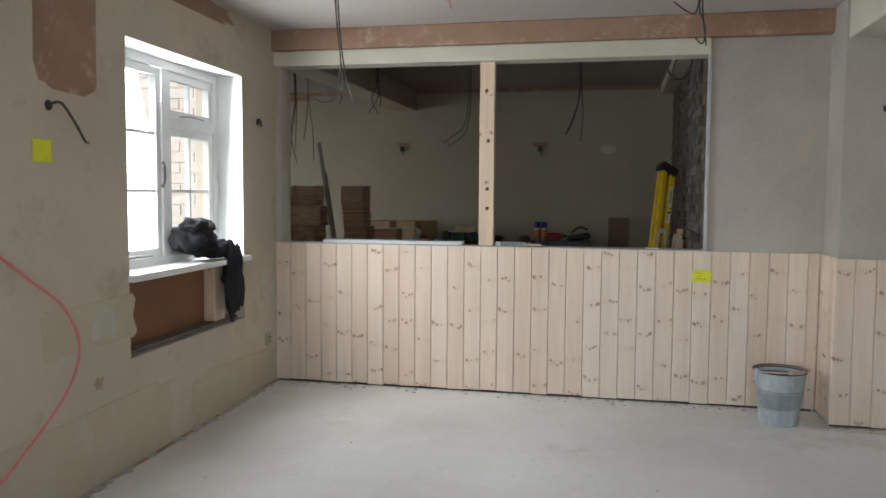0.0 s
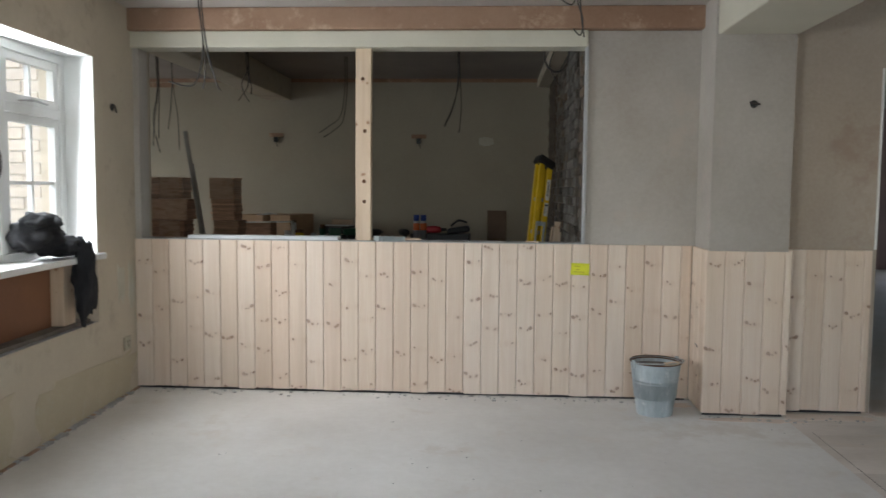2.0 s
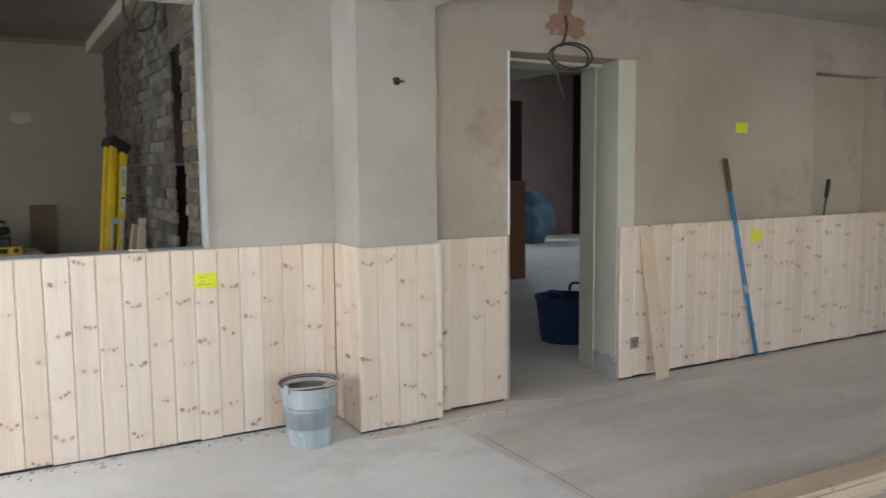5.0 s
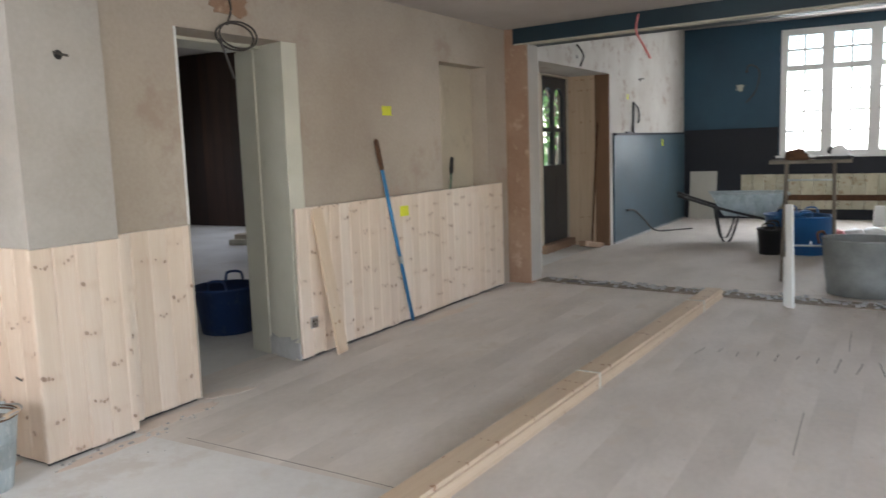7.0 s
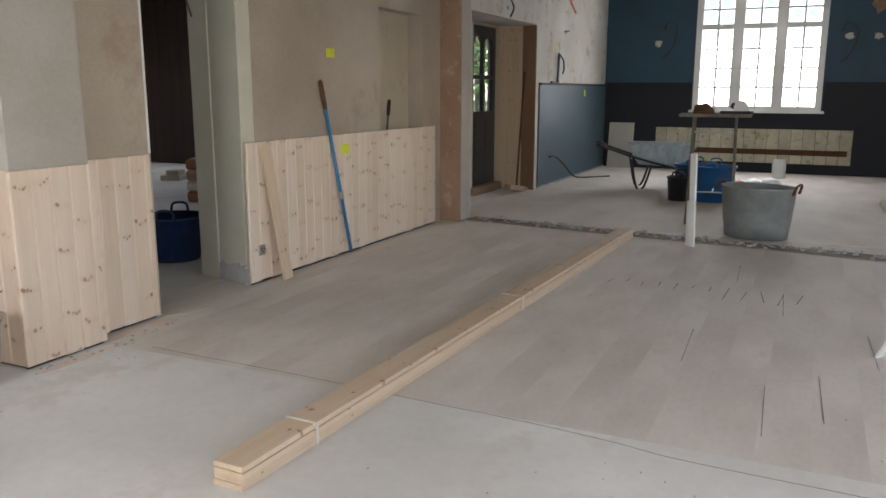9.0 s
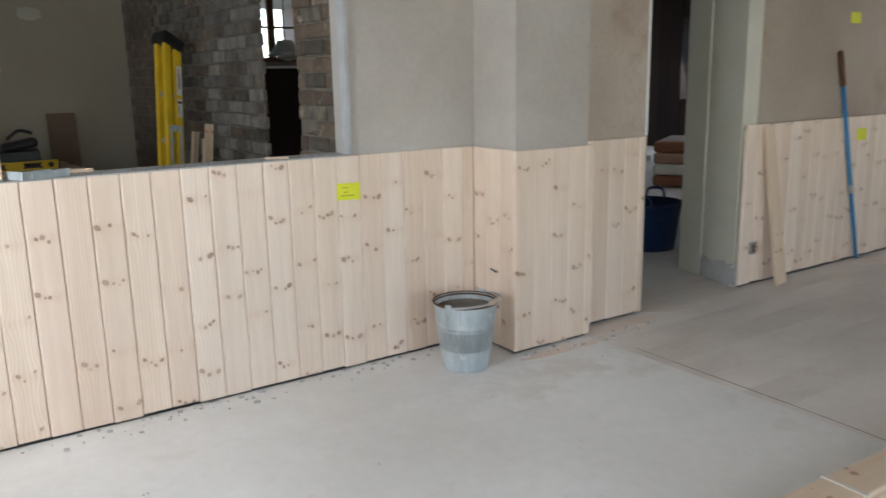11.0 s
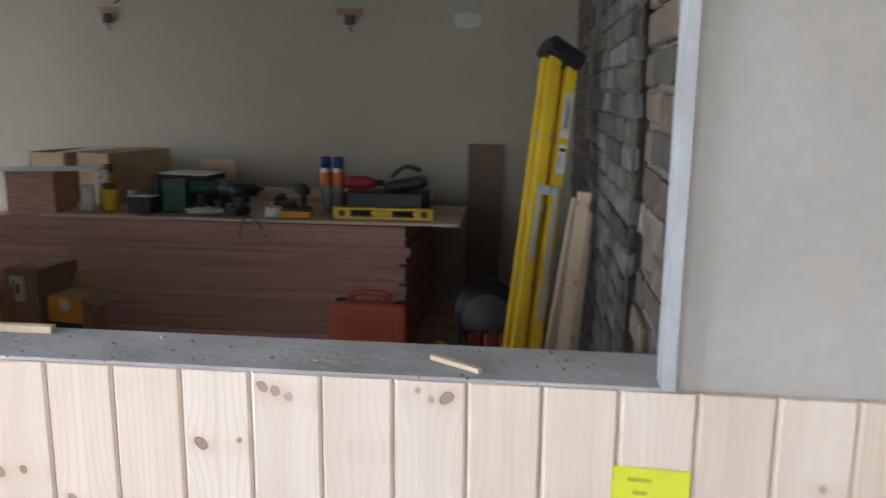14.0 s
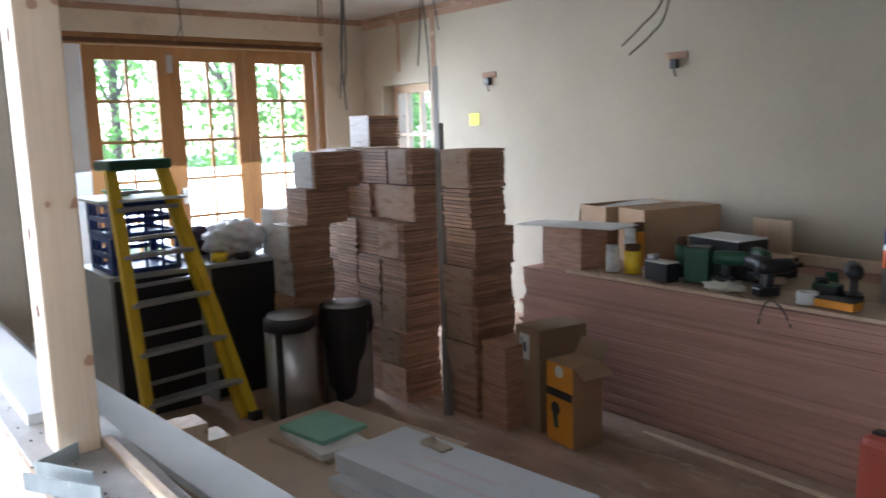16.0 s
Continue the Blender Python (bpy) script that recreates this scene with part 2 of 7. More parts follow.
BOARD = 0.1132
PINE = board_pine("pine_boards", (0.785, 0.675, 0.575), (0.70, 0.565, 0.455), BOARD)
PINE_RAW = pine("sawn_pine", (0.70, 0.56, 0.42), (0.58, 0.43, 0.29))
PLASTER = surface("skim_plaster", (0.50, 0.475, 0.44), (0.36, 0.325, 0.285), 0.85, 1.3, 45, 0.12, spots=(0.45, 0.40, 0.35))
PLASTER_OLD = surface("old_cream_plaster", (0.57, 0.505, 0.40), (0.46, 0.40, 0.315), 0.85, 1.3, 40, 0.25, spots=(0.42, 0.36, 0.28))
PLASTER_RAW = surface("bare_pink_plaster", (0.37, 0.24, 0.165), (0.26, 0.15, 0.095), 0.9, 3.0, 50, 0.3, spots=(0.50, 0.36, 0.26))
FILLER = surface("grey_filler", (0.56, 0.55, 0.48), (0.44, 0.41, 0.32), 0.9, 5, 60, 0.3)
LIME = surface("damp_stained_plaster", (0.54, 0.475, 0.355), (0.46, 0.40, 0.285), 0.9, 3, 50, 0.3, spots=(0.52, 0.49, 0.40))
CEILING = surface("ceiling_plaster", (0.50, 0.46, 0.43), (0.40, 0.36, 0.325), 0.9, 1.2, 40, 0.15)
CREAM = surface("cream_gloss_paint", (0.62, 0.60, 0.51), (0.54, 0.52, 0.43), 0.45, 3, 60, 0.08)
STORE_WALL = surface("yellowed_store_plaster", (0.425, 0.377, 0.296), (0.35, 0.305, 0.231), 0.85, 0.9, 40, 0.12)
CONCRETE = surface("dusty_screed", (0.80, 0.79, 0.77), (0.62, 0.60, 0.57), 0.8, 1.1, 26, 0.25, spots=(0.66, 0.62, 0.575))
DIRT_FLOOR = surface("dusty_timber_subfloor", (0.50, 0.35, 0.25), (0.25, 0.155, 0.105), 0.85, 3.5, 40, 0.5, spots=(0.50, 0.40, 0.30), squash=(0.5, 1.4, 1))
SILL = surface("raw_mortar_sill", (0.50, 0.50, 0.50), (0.33, 0.32, 0.31), 0.9, 7, 45, 0.6)
WHITE = surface("white_gloss_paint", (0.80, 0.81, 0.80), (0.72, 0.73, 0.72), 0.35, 4, 60, 0.04)
BLUE_WALL = surface("petrol_blue_paint", (0.020, 0.075, 0.125), (0.012, 0.05, 0.09), 0.5, 2.0, 40, 0.1)
BLUE_DARK = surface("dark_navy_dado_paint", (0.012, 0.015, 0.026), (0.007, 0.009, 0.016), 0.65, 2.0, 40, 0.1)
BLUE_GREY = surface("dusty_blue_panelling", (0.065, 0.115, 0.150), (0.035, 0.066, 0.09), 0.5, 2.5, 40, 0.1)
BEAM_BLUE = surface("dark_teal_beam_paint", (0.012, 0.035, 0.050), (0.007, 0.02, 0.03), 0.45, 2, 40, 0.15)
OAK = surface("varnished_oak", (0.40, 0.21, 0.075), (0.28, 0.13, 0.042), 0.4, 9, 120, 0.08, squash=(1, 1, 0.15))
DARK_BOARD = surface("dark_stained_boarding", (0.05, 0.024, 0.015), (0.018, 0.009, 0.006), 0.9, 4, 60, 0.2, squash=(1, 1, 0.12), vary=0.4)
BRICK_GREY = surface("sooty_grey_brick", (0.20, 0.17, 0.135), (0.06, 0.05, 0.038), 0.9, 12, 40, 0.7, spots=(0.08, 0.065, 0.055), vary=0.5)
BRICK_BROWN = surface("soot_brown_brick", (0.20, 0.145, 0.10), (0.085, 0.062, 0.045), 0.9, 6, 40, 0.6, spots=(0.34, 0.29, 0.22), vary=0.4)
BRICK_OUT = surface("pale_outdoor_brick", (0.60, 0.54, 0.46), (0.48, 0.42, 0.35), 0.9, 6, 40, 0.4)
BRICK_LIME = surface("limewashed_brick", (0.28, 0.26, 0.235), (0.12, 0.105, 0.09), 0.9, 9, 40, 0.7, spots=(0.13, 0.105, 0.085), vary=0.45)
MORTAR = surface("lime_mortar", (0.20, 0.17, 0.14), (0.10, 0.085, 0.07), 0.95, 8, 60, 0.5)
GLASS = glass_mat("window_glass")
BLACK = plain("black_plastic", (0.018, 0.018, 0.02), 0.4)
CABLE_GREY = plain("grey_cable_sheath", (0.05, 0.042, 0.036), 0.5)
STEEL = surface("brushed_steel", (0.50, 0.50, 0.50), (0.38, 0.38, 0.38), 0.32, 5, 90, 0.05, 0.9)
GALV = surface("galvanised_zinc", (0.54, 0.60, 0.62), (0.30, 0.35, 0.37), 0.5, 14, 60, 0.2, 0.25, spots=(0.66, 0.68, 0.67), squash=(1, 1, 0.35))
RUST = surface("rusty_iron", (0.16, 0.075, 0.035), (0.07, 0.035, 0.02), 0.85, 20, 90, 0.3, 0.2)
NOTE = plain("yellow_sticky_note", (0.78, 0.80, 0.03), 0.6)
RED_CABLE = plain("red_cable_sheath", (0.70, 0.20, 0.20), 0.45)
FOAM = surface("pale_insulation_board", (0.66, 0.68, 0.70), (0.56, 0.58, 0.60), 0.7, 3, 60, 0.08)


# ---- building helpers ----
def add_box(bm, x0, y0, z0, x1, y1, z1, bevel=0.0):
    vs = [bm.verts.new(p) for p in ((x0, y0, z0), (x1, y0, z0), (x1, y1, z0), (x0, y1, z0), (x0, y0, z1), (x1, y0, z1), (x1, y1, z1), (x0, y1, z1))]
    fs = [bm.faces.new([vs[k] for k in f]) for f in ((3, 2, 1, 0), (4, 5, 6, 7), (0, 1, 5, 4), (1, 2, 6, 5), (2, 3, 7, 6), (3, 0, 4, 7))]
    if bevel:
        edges = {e for f in fs for e in f.edges}
        bmesh.ops.bevel(bm, geom=list(edges), offset=bevel, segments=2, affect="EDGES", profile=0.5)
    return bm


def boxes(*rows, bevel=0.0):
    bm = bmesh.new()
    for r in rows:
        add_box(bm, *r, bevel=bevel)
    return bm


def lathe(profile, seg=28, bm=None, at=(0, 0, 0)):
    """A turned body from (radius, height) pairs."""
    bm = bm or bmesh.new()
    rings = []
    for r, z in profile:
        if r < 1e-5:
            rings.append([bm.verts.new((at[0], at[1], at[2] + z))])
        else:
            rings.append([bm.verts.new((at[0] + r * math.cos(2 * math.pi * k / seg), at[1] + r * math.sin(2 * math.pi * k / seg), at[2] + z)) for k in range(seg)])
    for a, b in zip(rings, rings[1:]):
        for k in range(seg):
            j = (k + 1) % seg
            q = [a[k % len(a)], a[j % len(a)], b[j % len(b)], b[k % len(b)]]
            q = [v for i, v in enumerate(q) if v not in q[:i]]
            if len(q) > 2:
                bm.faces.new(q)
    return bm


def tube(points, r, seg=8, bm=None, smooth=6):
    """A round bar or cable along a curve through the points."""
    bm = bm or bmesh.new()
    pts = [Vector(p) for p in points]
    if smooth > 1 and len(pts) > 2:
        out = []
        for i in range(len(pts) - 1):
            p0, p1, p2, p3 = pts[max(i - 1, 0)], pts[i], pts[i + 1], pts[min(i + 2, len(pts) - 1)]
            for k in range(smooth):
                t = k / smooth
                out.append(0.5 * ((2 * p1) + (p2 - p0) * t + (2 * p0 - 5 * p1 + 4 * p2 - p3) * t * t + (3 * p1 - p0 - 3 * p2 + p3) * t ** 3))
        pts = out + [pts[-1]]
    rings = []
    up = Vector((0.31, 0.17, 0.93)).normalized()
    for i, p in enumerate(pts):
        d = (pts[min(i + 1, len(pts) - 1)] - pts[max(i - 1, 0)]).normalized()
        a = d.cross(up)
        a = a.normalized() if a.length > 1e-3 else d.orthogonal().normalized()
        c = d.cross(a)
        rings.append([bm.verts.new(p + r * (math.cos(2 * math.pi * k / seg) * a + math.sin(2 * math.pi * k / seg) * c)) for k in range(seg)])
    for a, b in zip(rings, rings[1:]):
        for k in range(seg):
            bm.faces.new((a[k], a[(k + 1) % seg], b[(k + 1) % seg], b[k]))
    bm.faces.new(rings[0][::-1]), bm.faces.new(rings[-1])
    return bm


def mesh_of(name, bm, material, smooth=False):
    bmesh.ops.recalc_face_normals(bm, faces=bm.faces)
    me = bpy.data.meshes.new(name)
    bm.to_mesh(me)
    bm.free()
    for f in me.polygons:
        f.use_smooth = smooth
    if material:
        me.materials.append(material)
    return me


def part(name, bm, material, parent, label="", smooth=False, m=None):
    """One mesh object under a thing or under a part."""
    o = new(name, mesh_of(name, bm, material, smooth))
    o.parent = parent
    if m is not None:
        o.matrix_basis = m
    return tagged(o, label)


def thing(name, label, category, m=None, group="", kind=""):
    o = new(name)
    o.empty_display_size = 0.1
    if m is not None:
        o.matrix_basis = m
    return tagged(o, label, category, group, kind)


def solid(name, bm, material, label, category, m=None, group="", kind="", smooth=False):
    o = new(name, mesh_of(name, bm, material, smooth))
    if m is not None:
        o.matrix_basis = m
    return tagged(o, label, category, group, kind)


def setting(name, bm, material, label, category="wall"):
    return solid(name, bm, material, label, category, kind="structure")


def wall_rows(axis, a0, a1, t0, t1, z0, z1, holes=()):
    """Boxes of a wall along axis from a0 to a1, from t0 to t1 thick, with holes (a0, a1, z0, z1) cut through."""
    cuts = sorted({a0, a1, *(c for h in holes for c in h[:2])})
    rows = []
    for p, q in zip(cuts, cuts[1:]):
        zs = [(h[2], h[3]) for h in holes if h[0] <= p + 1e-6 and h[1] >= q - 1e-6]
        lo = z0
        for b, t in sorted(zs) + [(z1, z1)]:
            if b > lo + 1e-6:
                rows.append((p, t0, lo, q, t1, b) if axis == "x" else (t0, p, lo, t1, q, b))
            lo = max(lo, t)
    return rows


def blob(rx, rz, seed, n=22, rough=0.14, corner=0.5):
    """An uneven rounded outline."""
    rnd = random.Random(seed)
    out = []
    for k in range(n):
        a = 2 * math.pi * k / n
        c, s = math.cos(a), math.sin(a)
        f = 1 + rnd.uniform(-rough, rough)
        out.append((rx * f * math.copysign(abs(c) ** corner, c), rz * f * math.copysign(abs(s) ** corner, s)))
    return out


def patch(name, parent, material, m, rx, rz, seed, label="", thick=0.003, rough=0.14, corner=0.5):
    """A thin skim or stain with an uneven outline; it lies in the local xz plane, proud towards local -y."""
    bm = bmesh.new()
    pts = blob(rx, rz, seed, rough=rough, corner=corner)
    a = [bm.verts.new((x, 0.002, z)) for x, z in pts]
    b = [bm.verts.new((x * 0.985, -thick, z * 0.985)) for x, z in pts]
    bm.faces.new(b)
    for k in range(len(a)):
        j = (k + 1) % len(a)
        bm.faces.new((a[k], a[j], b[j], b[k]))
    return part(name, bm, material, parent, label, m=m)


# ---- large structure ----
H = 2.45            # main ceiling
HS = 2.58           # store ceiling
HF = 3.15           # far bar ceiling
FACE = 0.018        # plaster face behind the boards

floor = setting("floor", boxes((-0.3, -8.2, -0.12, 4.05, 0.15, 0.0), (4.05, -8.2, -0.12, 8.9, 0.15, -0.006)), CONCRETE, "dusty grey screed floor with pale patches", "floor")
SCREED_WARM = surface("dusty_beige_floorboard", (0.755, 0.695, 0.64), (0.55, 0.495, 0.445), 0.75, 1.5, 30, 0.25, spots=(0.62, 0.545, 0.475), squash=(0.7, 1.2, 1), vary=0.02)
setting("floor_store", boxes((-4.2, 0.15, -0.12, 3.35, 4.5, 0.0)), DIRT_FLOOR, "dusty brown timber subfloor of the store", "floor")
setting("floor_back_room", boxes((3.35, 0.15, -0.12, 8.95, 9.2, -0.002), (8.95, 2.0, -0.12, 12.7, 9.2, -0.002)), CONCRETE, "dusty grey floor of the back room", "floor")
setting("floor_bar", boxes((8.9, -8.2, -0.12, 15.9, -0.1, 0.004)), SCREED_WARM, "dusty pale floor of the far bar", "floor")
setting("floor_porch", boxes((9.0, -0.1, -0.12, 13.0, 2.0, 0.0)), CONCRETE, "pale stone porch floor", "floor")

# partition with the wide opening
P = wall_rows("x", 0.0, 3.62, FACE, 0.15, 0.0, 2.31, [(0.04, 2.905, 0.985, 2.215)])
partition = setting("wall_partition", boxes(*P), PLASTER, "skimmed grey-cream partition wall with a wide opening")
SILLP = boxes((0.04, FACE - 0.01, 0.975, 2.904, 0.165, 0.99))
part("opening_sill", SILLP, SILL, partition, "rough grey mortar sill")
part("lintel_beam", boxes((-0.02, -0.012, 2.209, 2.9, 0.16, 2.311), bevel=0.006), CREAM, partition, "cream painted lintel beam")
part("jamb_lining", boxes((2.889, -0.004, 0.99, 2.9065, 0.05, 2.2148)), surface("dull_blue_white_paint", (0.50, 0.52, 0.54), (0.36, 0.36, 0.36), 0.6, 6, 60, 0.15), partition, "dull pale painted jamb edge")
setting("trim", boxes((-0.02, -0.05, 2.313, 3.62, 0.15, H), bevel=0.008), PLASTER_RAW, "bare pink plaster strip below the ceiling", "trim")

# left wall with the window, slightly out of square
LW = thing("wall_left", "old cream plaster wall with patches and damp stains", "wall", pose(0.0, 0.0, 0.0, 0, 0, 2.2), kind="structure")
WY0, WY1, WZ0, WZ1 = -1.84, -0.53, 0.93, 2.07
part("plaster", boxes(*wall_rows("y", -8.2, 0.30, -0.32, 0.0, 0.0, H, [(WY0, WY1, 0.53, WZ1), (-5.9, -4.3, 0.9, 2.1)])), PLASTER_OLD, LW)
part("outer_panel", boxes((-0.32, WY0, 0.53, -0.25, WY1, WZ0 - 0.03)), FILLER, LW)

# pier, wall by the doorway and thick wall to the stub
pier = setting("wall_pier", boxes((3.595, -0.302, 0, 4.05, FACE, H)), PLASTER, "skimmed grey plaster pier")
door_wall = setting("wall_doorway", boxes(*wall_rows("x", 4.05, 8.62, -0.19, 0.34, 0, H, [(4.60, 5.575, 0, 2.05), (7.36, 8.21, 0.93, 2.07)])), surface("brown_mottled_skim", (0.50, 0.44, 0.37), (0.345, 0.28, 0.225), 0.85, 0.75, 45, 0.08, spots=(0.37, 0.285, 0.225)), "skimmed plaster wall with a doorway and a niche")
part("niche_back", boxes((7.34, -0.03, 0.9, 8.23, 0.33, 2.1)), PLASTER_OLD, door_wall, "cream painted niche")
setting("wall_nib", boxes((8.62, -0.43, 0, 8.84, 0.34, H)), PLASTER_RAW, "bare pink plaster stub of a removed wall")
part("plaster_end", boxes((8.618, -0.436, 0.02, 8.842, -0.43, 2.3)), PLASTER, bpy.data.objects["wall_nib"], "pale plaster end")
setting("ceiling", boxes((-0.4, -8.2, H, 8.75, 0.15, H + 0.12)), CEILING, "off-white plaster ceiling", "ceiling")
cross = setting("beam_cross", boxes((3.605, -8.1, 2.225, 4.06, -0.30, H), (3.605, -0.301, 2.225, 3.66, -0.05, H), bevel=0.01), CREAM, "cream painted ceiling beam over the pier", "beam")

# teal beam and bar beyond, a little out of square
beam = setting("beam_bar", boxes((-0.17, -8.0, 0, 0.17, 0.0, 0.62), bevel=0.01), BEAM_BLUE, "dark teal painted beam with chipped lower edge", "beam")
beam.matrix_basis = pose(8.78, -0.3, 2.30, 0, 0, -7.2)
part("chipped_edge", boxes((-0.176, -7.6, -0.005, -0.05, -0.02, 0.008), bevel=0.002), FILLER, beam, "grey chipped edge")
setting("wall_behind", boxes(*wall_rows("x", -0.4, 16.0, -8.4, -8.05, 0, HF, [(1.3, 3.9, 0.7, 2.2), (5.5, 7.3, 0.7, 2.2)])), PLASTER, "plain plaster wall with windows")
bar_wall = setting("wall_bar", boxes(*wall_rows("x", 8.84, 15.45, -0.25, 0.3, 0, HF, [(9.3, 11.54, 0, 2.21)])), surface("streaked_white_plaster", (0.62, 0.60, 0.56), (0.48, 0.44, 0.40), 0.85, 1.8, 40, 0.2, spots=(0.36, 0.28, 0.23)), "streaked white wall above blue panelling")
far_wall = setting("wall_far", boxes(*wall_rows("y", -8.2, 0.3, FX, FX + 0.4, 0, HF, [(-3.78, -1.77, 1.03, 3.0)])), BLUE_WALL, "petrol blue painted wall with a mullioned window")
part("dado", boxes((FX - 0.02, -8.0, 0.0, FX, -3.80, 1.46), (FX - 0.02, -1.75, 0.0, FX, -0.25, 1.46), (FX - 0.021, -3.80, 0.0, FX, -1.75, 1.02)), BLUE_DARK, far_wall, "dark navy painted dado")
part("dado_rail", boxes((FX - 0.035, -8.0, 1.46, FX, -3.80, 1.49), (FX - 0.035, -1.75, 1.46, FX, -0.25, 1.49)), BLUE_DARK, far_wall)
setting("ceiling_bar", boxes((8.75, -8.4, HF, 15.9, 0.3, HF + 0.12), (8.6, -8.4, H + 0.12, 8.75, 0.3, HF + 0.12)), CEILING, "plaster ceiling of the far bar", "ceiling")

# store behind the opening
setting("wall_store_back", boxes(*wall_rows("x", -4.2, 3.35, 4.18, 4.5, 0, HS, [(-3.55, -2.8, 0.9, 1.93)])), STORE_WALL, "yellowed plaster wall of the store")
setting("wall_store_end", boxes(*wall_rows("y", 0.15, 4.18, -4.2, -3.88, 0, HS, [(0.75, 3.74, 0.0, 2.36)])), PLASTER_OLD, "cream plaster end wall with glazed doors")
setting("wall_store_front", boxes((-4.2, 0.10, 0, -0.32, 0.38, HS)), STORE_WALL, "plaster inner wall of the store")
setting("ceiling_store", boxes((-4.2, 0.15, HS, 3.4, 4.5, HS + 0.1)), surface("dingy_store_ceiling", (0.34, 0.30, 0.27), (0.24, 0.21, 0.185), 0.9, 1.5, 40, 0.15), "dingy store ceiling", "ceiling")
setting("beam_store", boxes((-0.30, 0.15, 2.33, -0.02, 4.18, HS), bevel=0.01), PLASTER_OLD, "plastered ceiling beam in the store", "beam")
setting("trim_store", boxes((-3.88, 4.16, HS - 0.04, 2.95, 4.18, HS), (-3.88, 0.38, HS - 0.05, -3.85, 4.16, HS)), PLASTER_RAW, "bare pink plaster strip at the store ceiling", "trim")
skin = boxes((2.965, 1.70, 0, 3.08, 4.18, HS), (2.93, 0.15, 0, 3.08, 0.57, HS), (2.97, 0.571, 2.12, 3.0, 1.13, HS))
lo = [skin.verts.new((x, y, 0)) for x, y in ((2.965, 1.13), (2.975, 1.13), (3.08, 1.70), (2.965, 1.70))]
hi = [skin.verts.new((v.co.x, v.co.y, HS)) for v in lo]
skin.faces.new(lo[::-1]), skin.faces.new(hi)
for k in range(4):
    skin.faces.new((lo[k], lo[(k + 1) % 4], hi[(k + 1) % 4], hi[k]))
brick_side = setting("wall_brick", skin, MORTAR, "old sooty brick wall with a gap to the back room")

# back room
MAUVE = surface("mauve_back_room_plaster", (0.44, 0.33, 0.31), (0.34, 0.25, 0.24), 0.9, 1.5, 40, 0.2)
setting("wall_back_far", boxes(*wall_rows("x", 6.6, 12.8, 9.0, 9.3, 0, 3.3, [(9.3, 11.1, 0.9, 2.1)])), MAUVE, "mauve-grey far wall of the back room")
near = setting("wall_back_near", boxes(*wall_rows("x", 3.35, 6.6, 6.0, 6.2, 0, 2.5, [(4.72, 5.45, 1.52, 2.32)]), (6.6, 6.0, 0, 6.75, 9.0, 3.3)), MAUVE, "pink plaster wall of the back room with a small window")
part("wainscot", boxes((3.5, 5.975, 0, 6.6, 5.999, 1.44)), DARK_BOARD, near, "dark stained wainscot")
part("wainscot_rail", boxes((3.5, 5.96, 1.44, 6.6, 5.999, 1.47)), WHITE, near, "white rail")
setting("wall_back_right", boxes(*wall_rows("y", 2.0, 9.0, 12.5, 12.8, 0, 3.3, [(5.1, 6.1, 0.85, 2.2)])), DARK_BOARD, "dark stained boarded wall")
setting("wall_back_side", boxes((8.9, 0.34, 0, 9.05, 2.0, 3.3), (8.9, 2.0, 0, 12.5, 2.15, 3.3)), PLASTER_OLD, "plain plaster wall of the back room")
setting("wall_back_left", boxes((3.0, 4.5, 0, 3.5, 6.0, 2.5)), PLASTER_OLD, "plain plaster wall beside the brick")
setting("ceiling_back", boxes((3.08, 0.3, 2.40, 7.4, 9.3, 2.52), (7.4, 0.3, 3.25, 12.8, 9.3, 3.37), (7.28, 0.3, 2.52, 7.4, 9.3, 3.37)), CEILING, "pale ceiling of the back room", "ceiling")
setting("wall_porch", boxes((9.2, 0.3, 0, 9.5, 2.0, 2.6)), PLASTER_OLD, "porch side wall")
setting("ground", boxes((-60, -60, -0.5, 80, 60, -0.14)), surface("garden_ground", (0.16, 0.20, 0.08), (0.09, 0.11, 0.05), 0.95, 1.5, 20, 0.5), "rough grassy ground outside", "ground")


# ---- pine dado boards ----
BH = 0.955


def board_mesh(w, h, t=0.018, v=0.0055):
    bm = bmesh.new()
    prof = [(0, t), (0, v), (v * 1.2, 0), (w - v * 0.8, 0), (w, v), (w, t)]
    lo = [bm.verts.new((x, y, 0)) for x, y in prof]
    hi = [bm.verts.new((x, y, h)) for x, y in prof]
    bm.faces.new(lo), bm.faces.new(hi[::-1])
    for k in range(6):
        j = (k + 1) % 6
        bm.faces.new((lo[k], lo[j], hi[j], hi[k]))
    return mesh_of("board", bm, PINE)


BOARDS = {}


def dado(label, m, length, h, gap=0.016, seed=1, first=BOARD):
    """A run of upright boards along local x, faces towards local -y."""
    t = thing("dado_panelling", label, "wall panelling", m, "pine dado", "structure")
    rnd = random.Random(seed)
    x, w = 0.0, first
    while x < length - 0.012:
        w = min(w, length - x)
        low = gap + rnd.choice((0, 0, 0, -0.004, 0.003))
        key = (round(w, 4), round(h - low, 3))
        if key not in BOARDS:
            BOARDS[key] = board_mesh(w - 0.0014, h - low)
        o = new("board", BOARDS[key])
        o.parent = t
        o.matrix_basis = pose(x, 0, low)
        x, w = x + w, BOARD
    # Black strips added as the shade in the gap under and behind the boards.
    part("batten", boxes((0.01, 0.0175, 0.0, length - 0.02, 0.03, 0.06), (0.01, 0.0185, h - 0.03, length - 0.02, 0.03, h - 0.002)), BLACK, t, "added black strip, shade under and behind the boards")
    return t


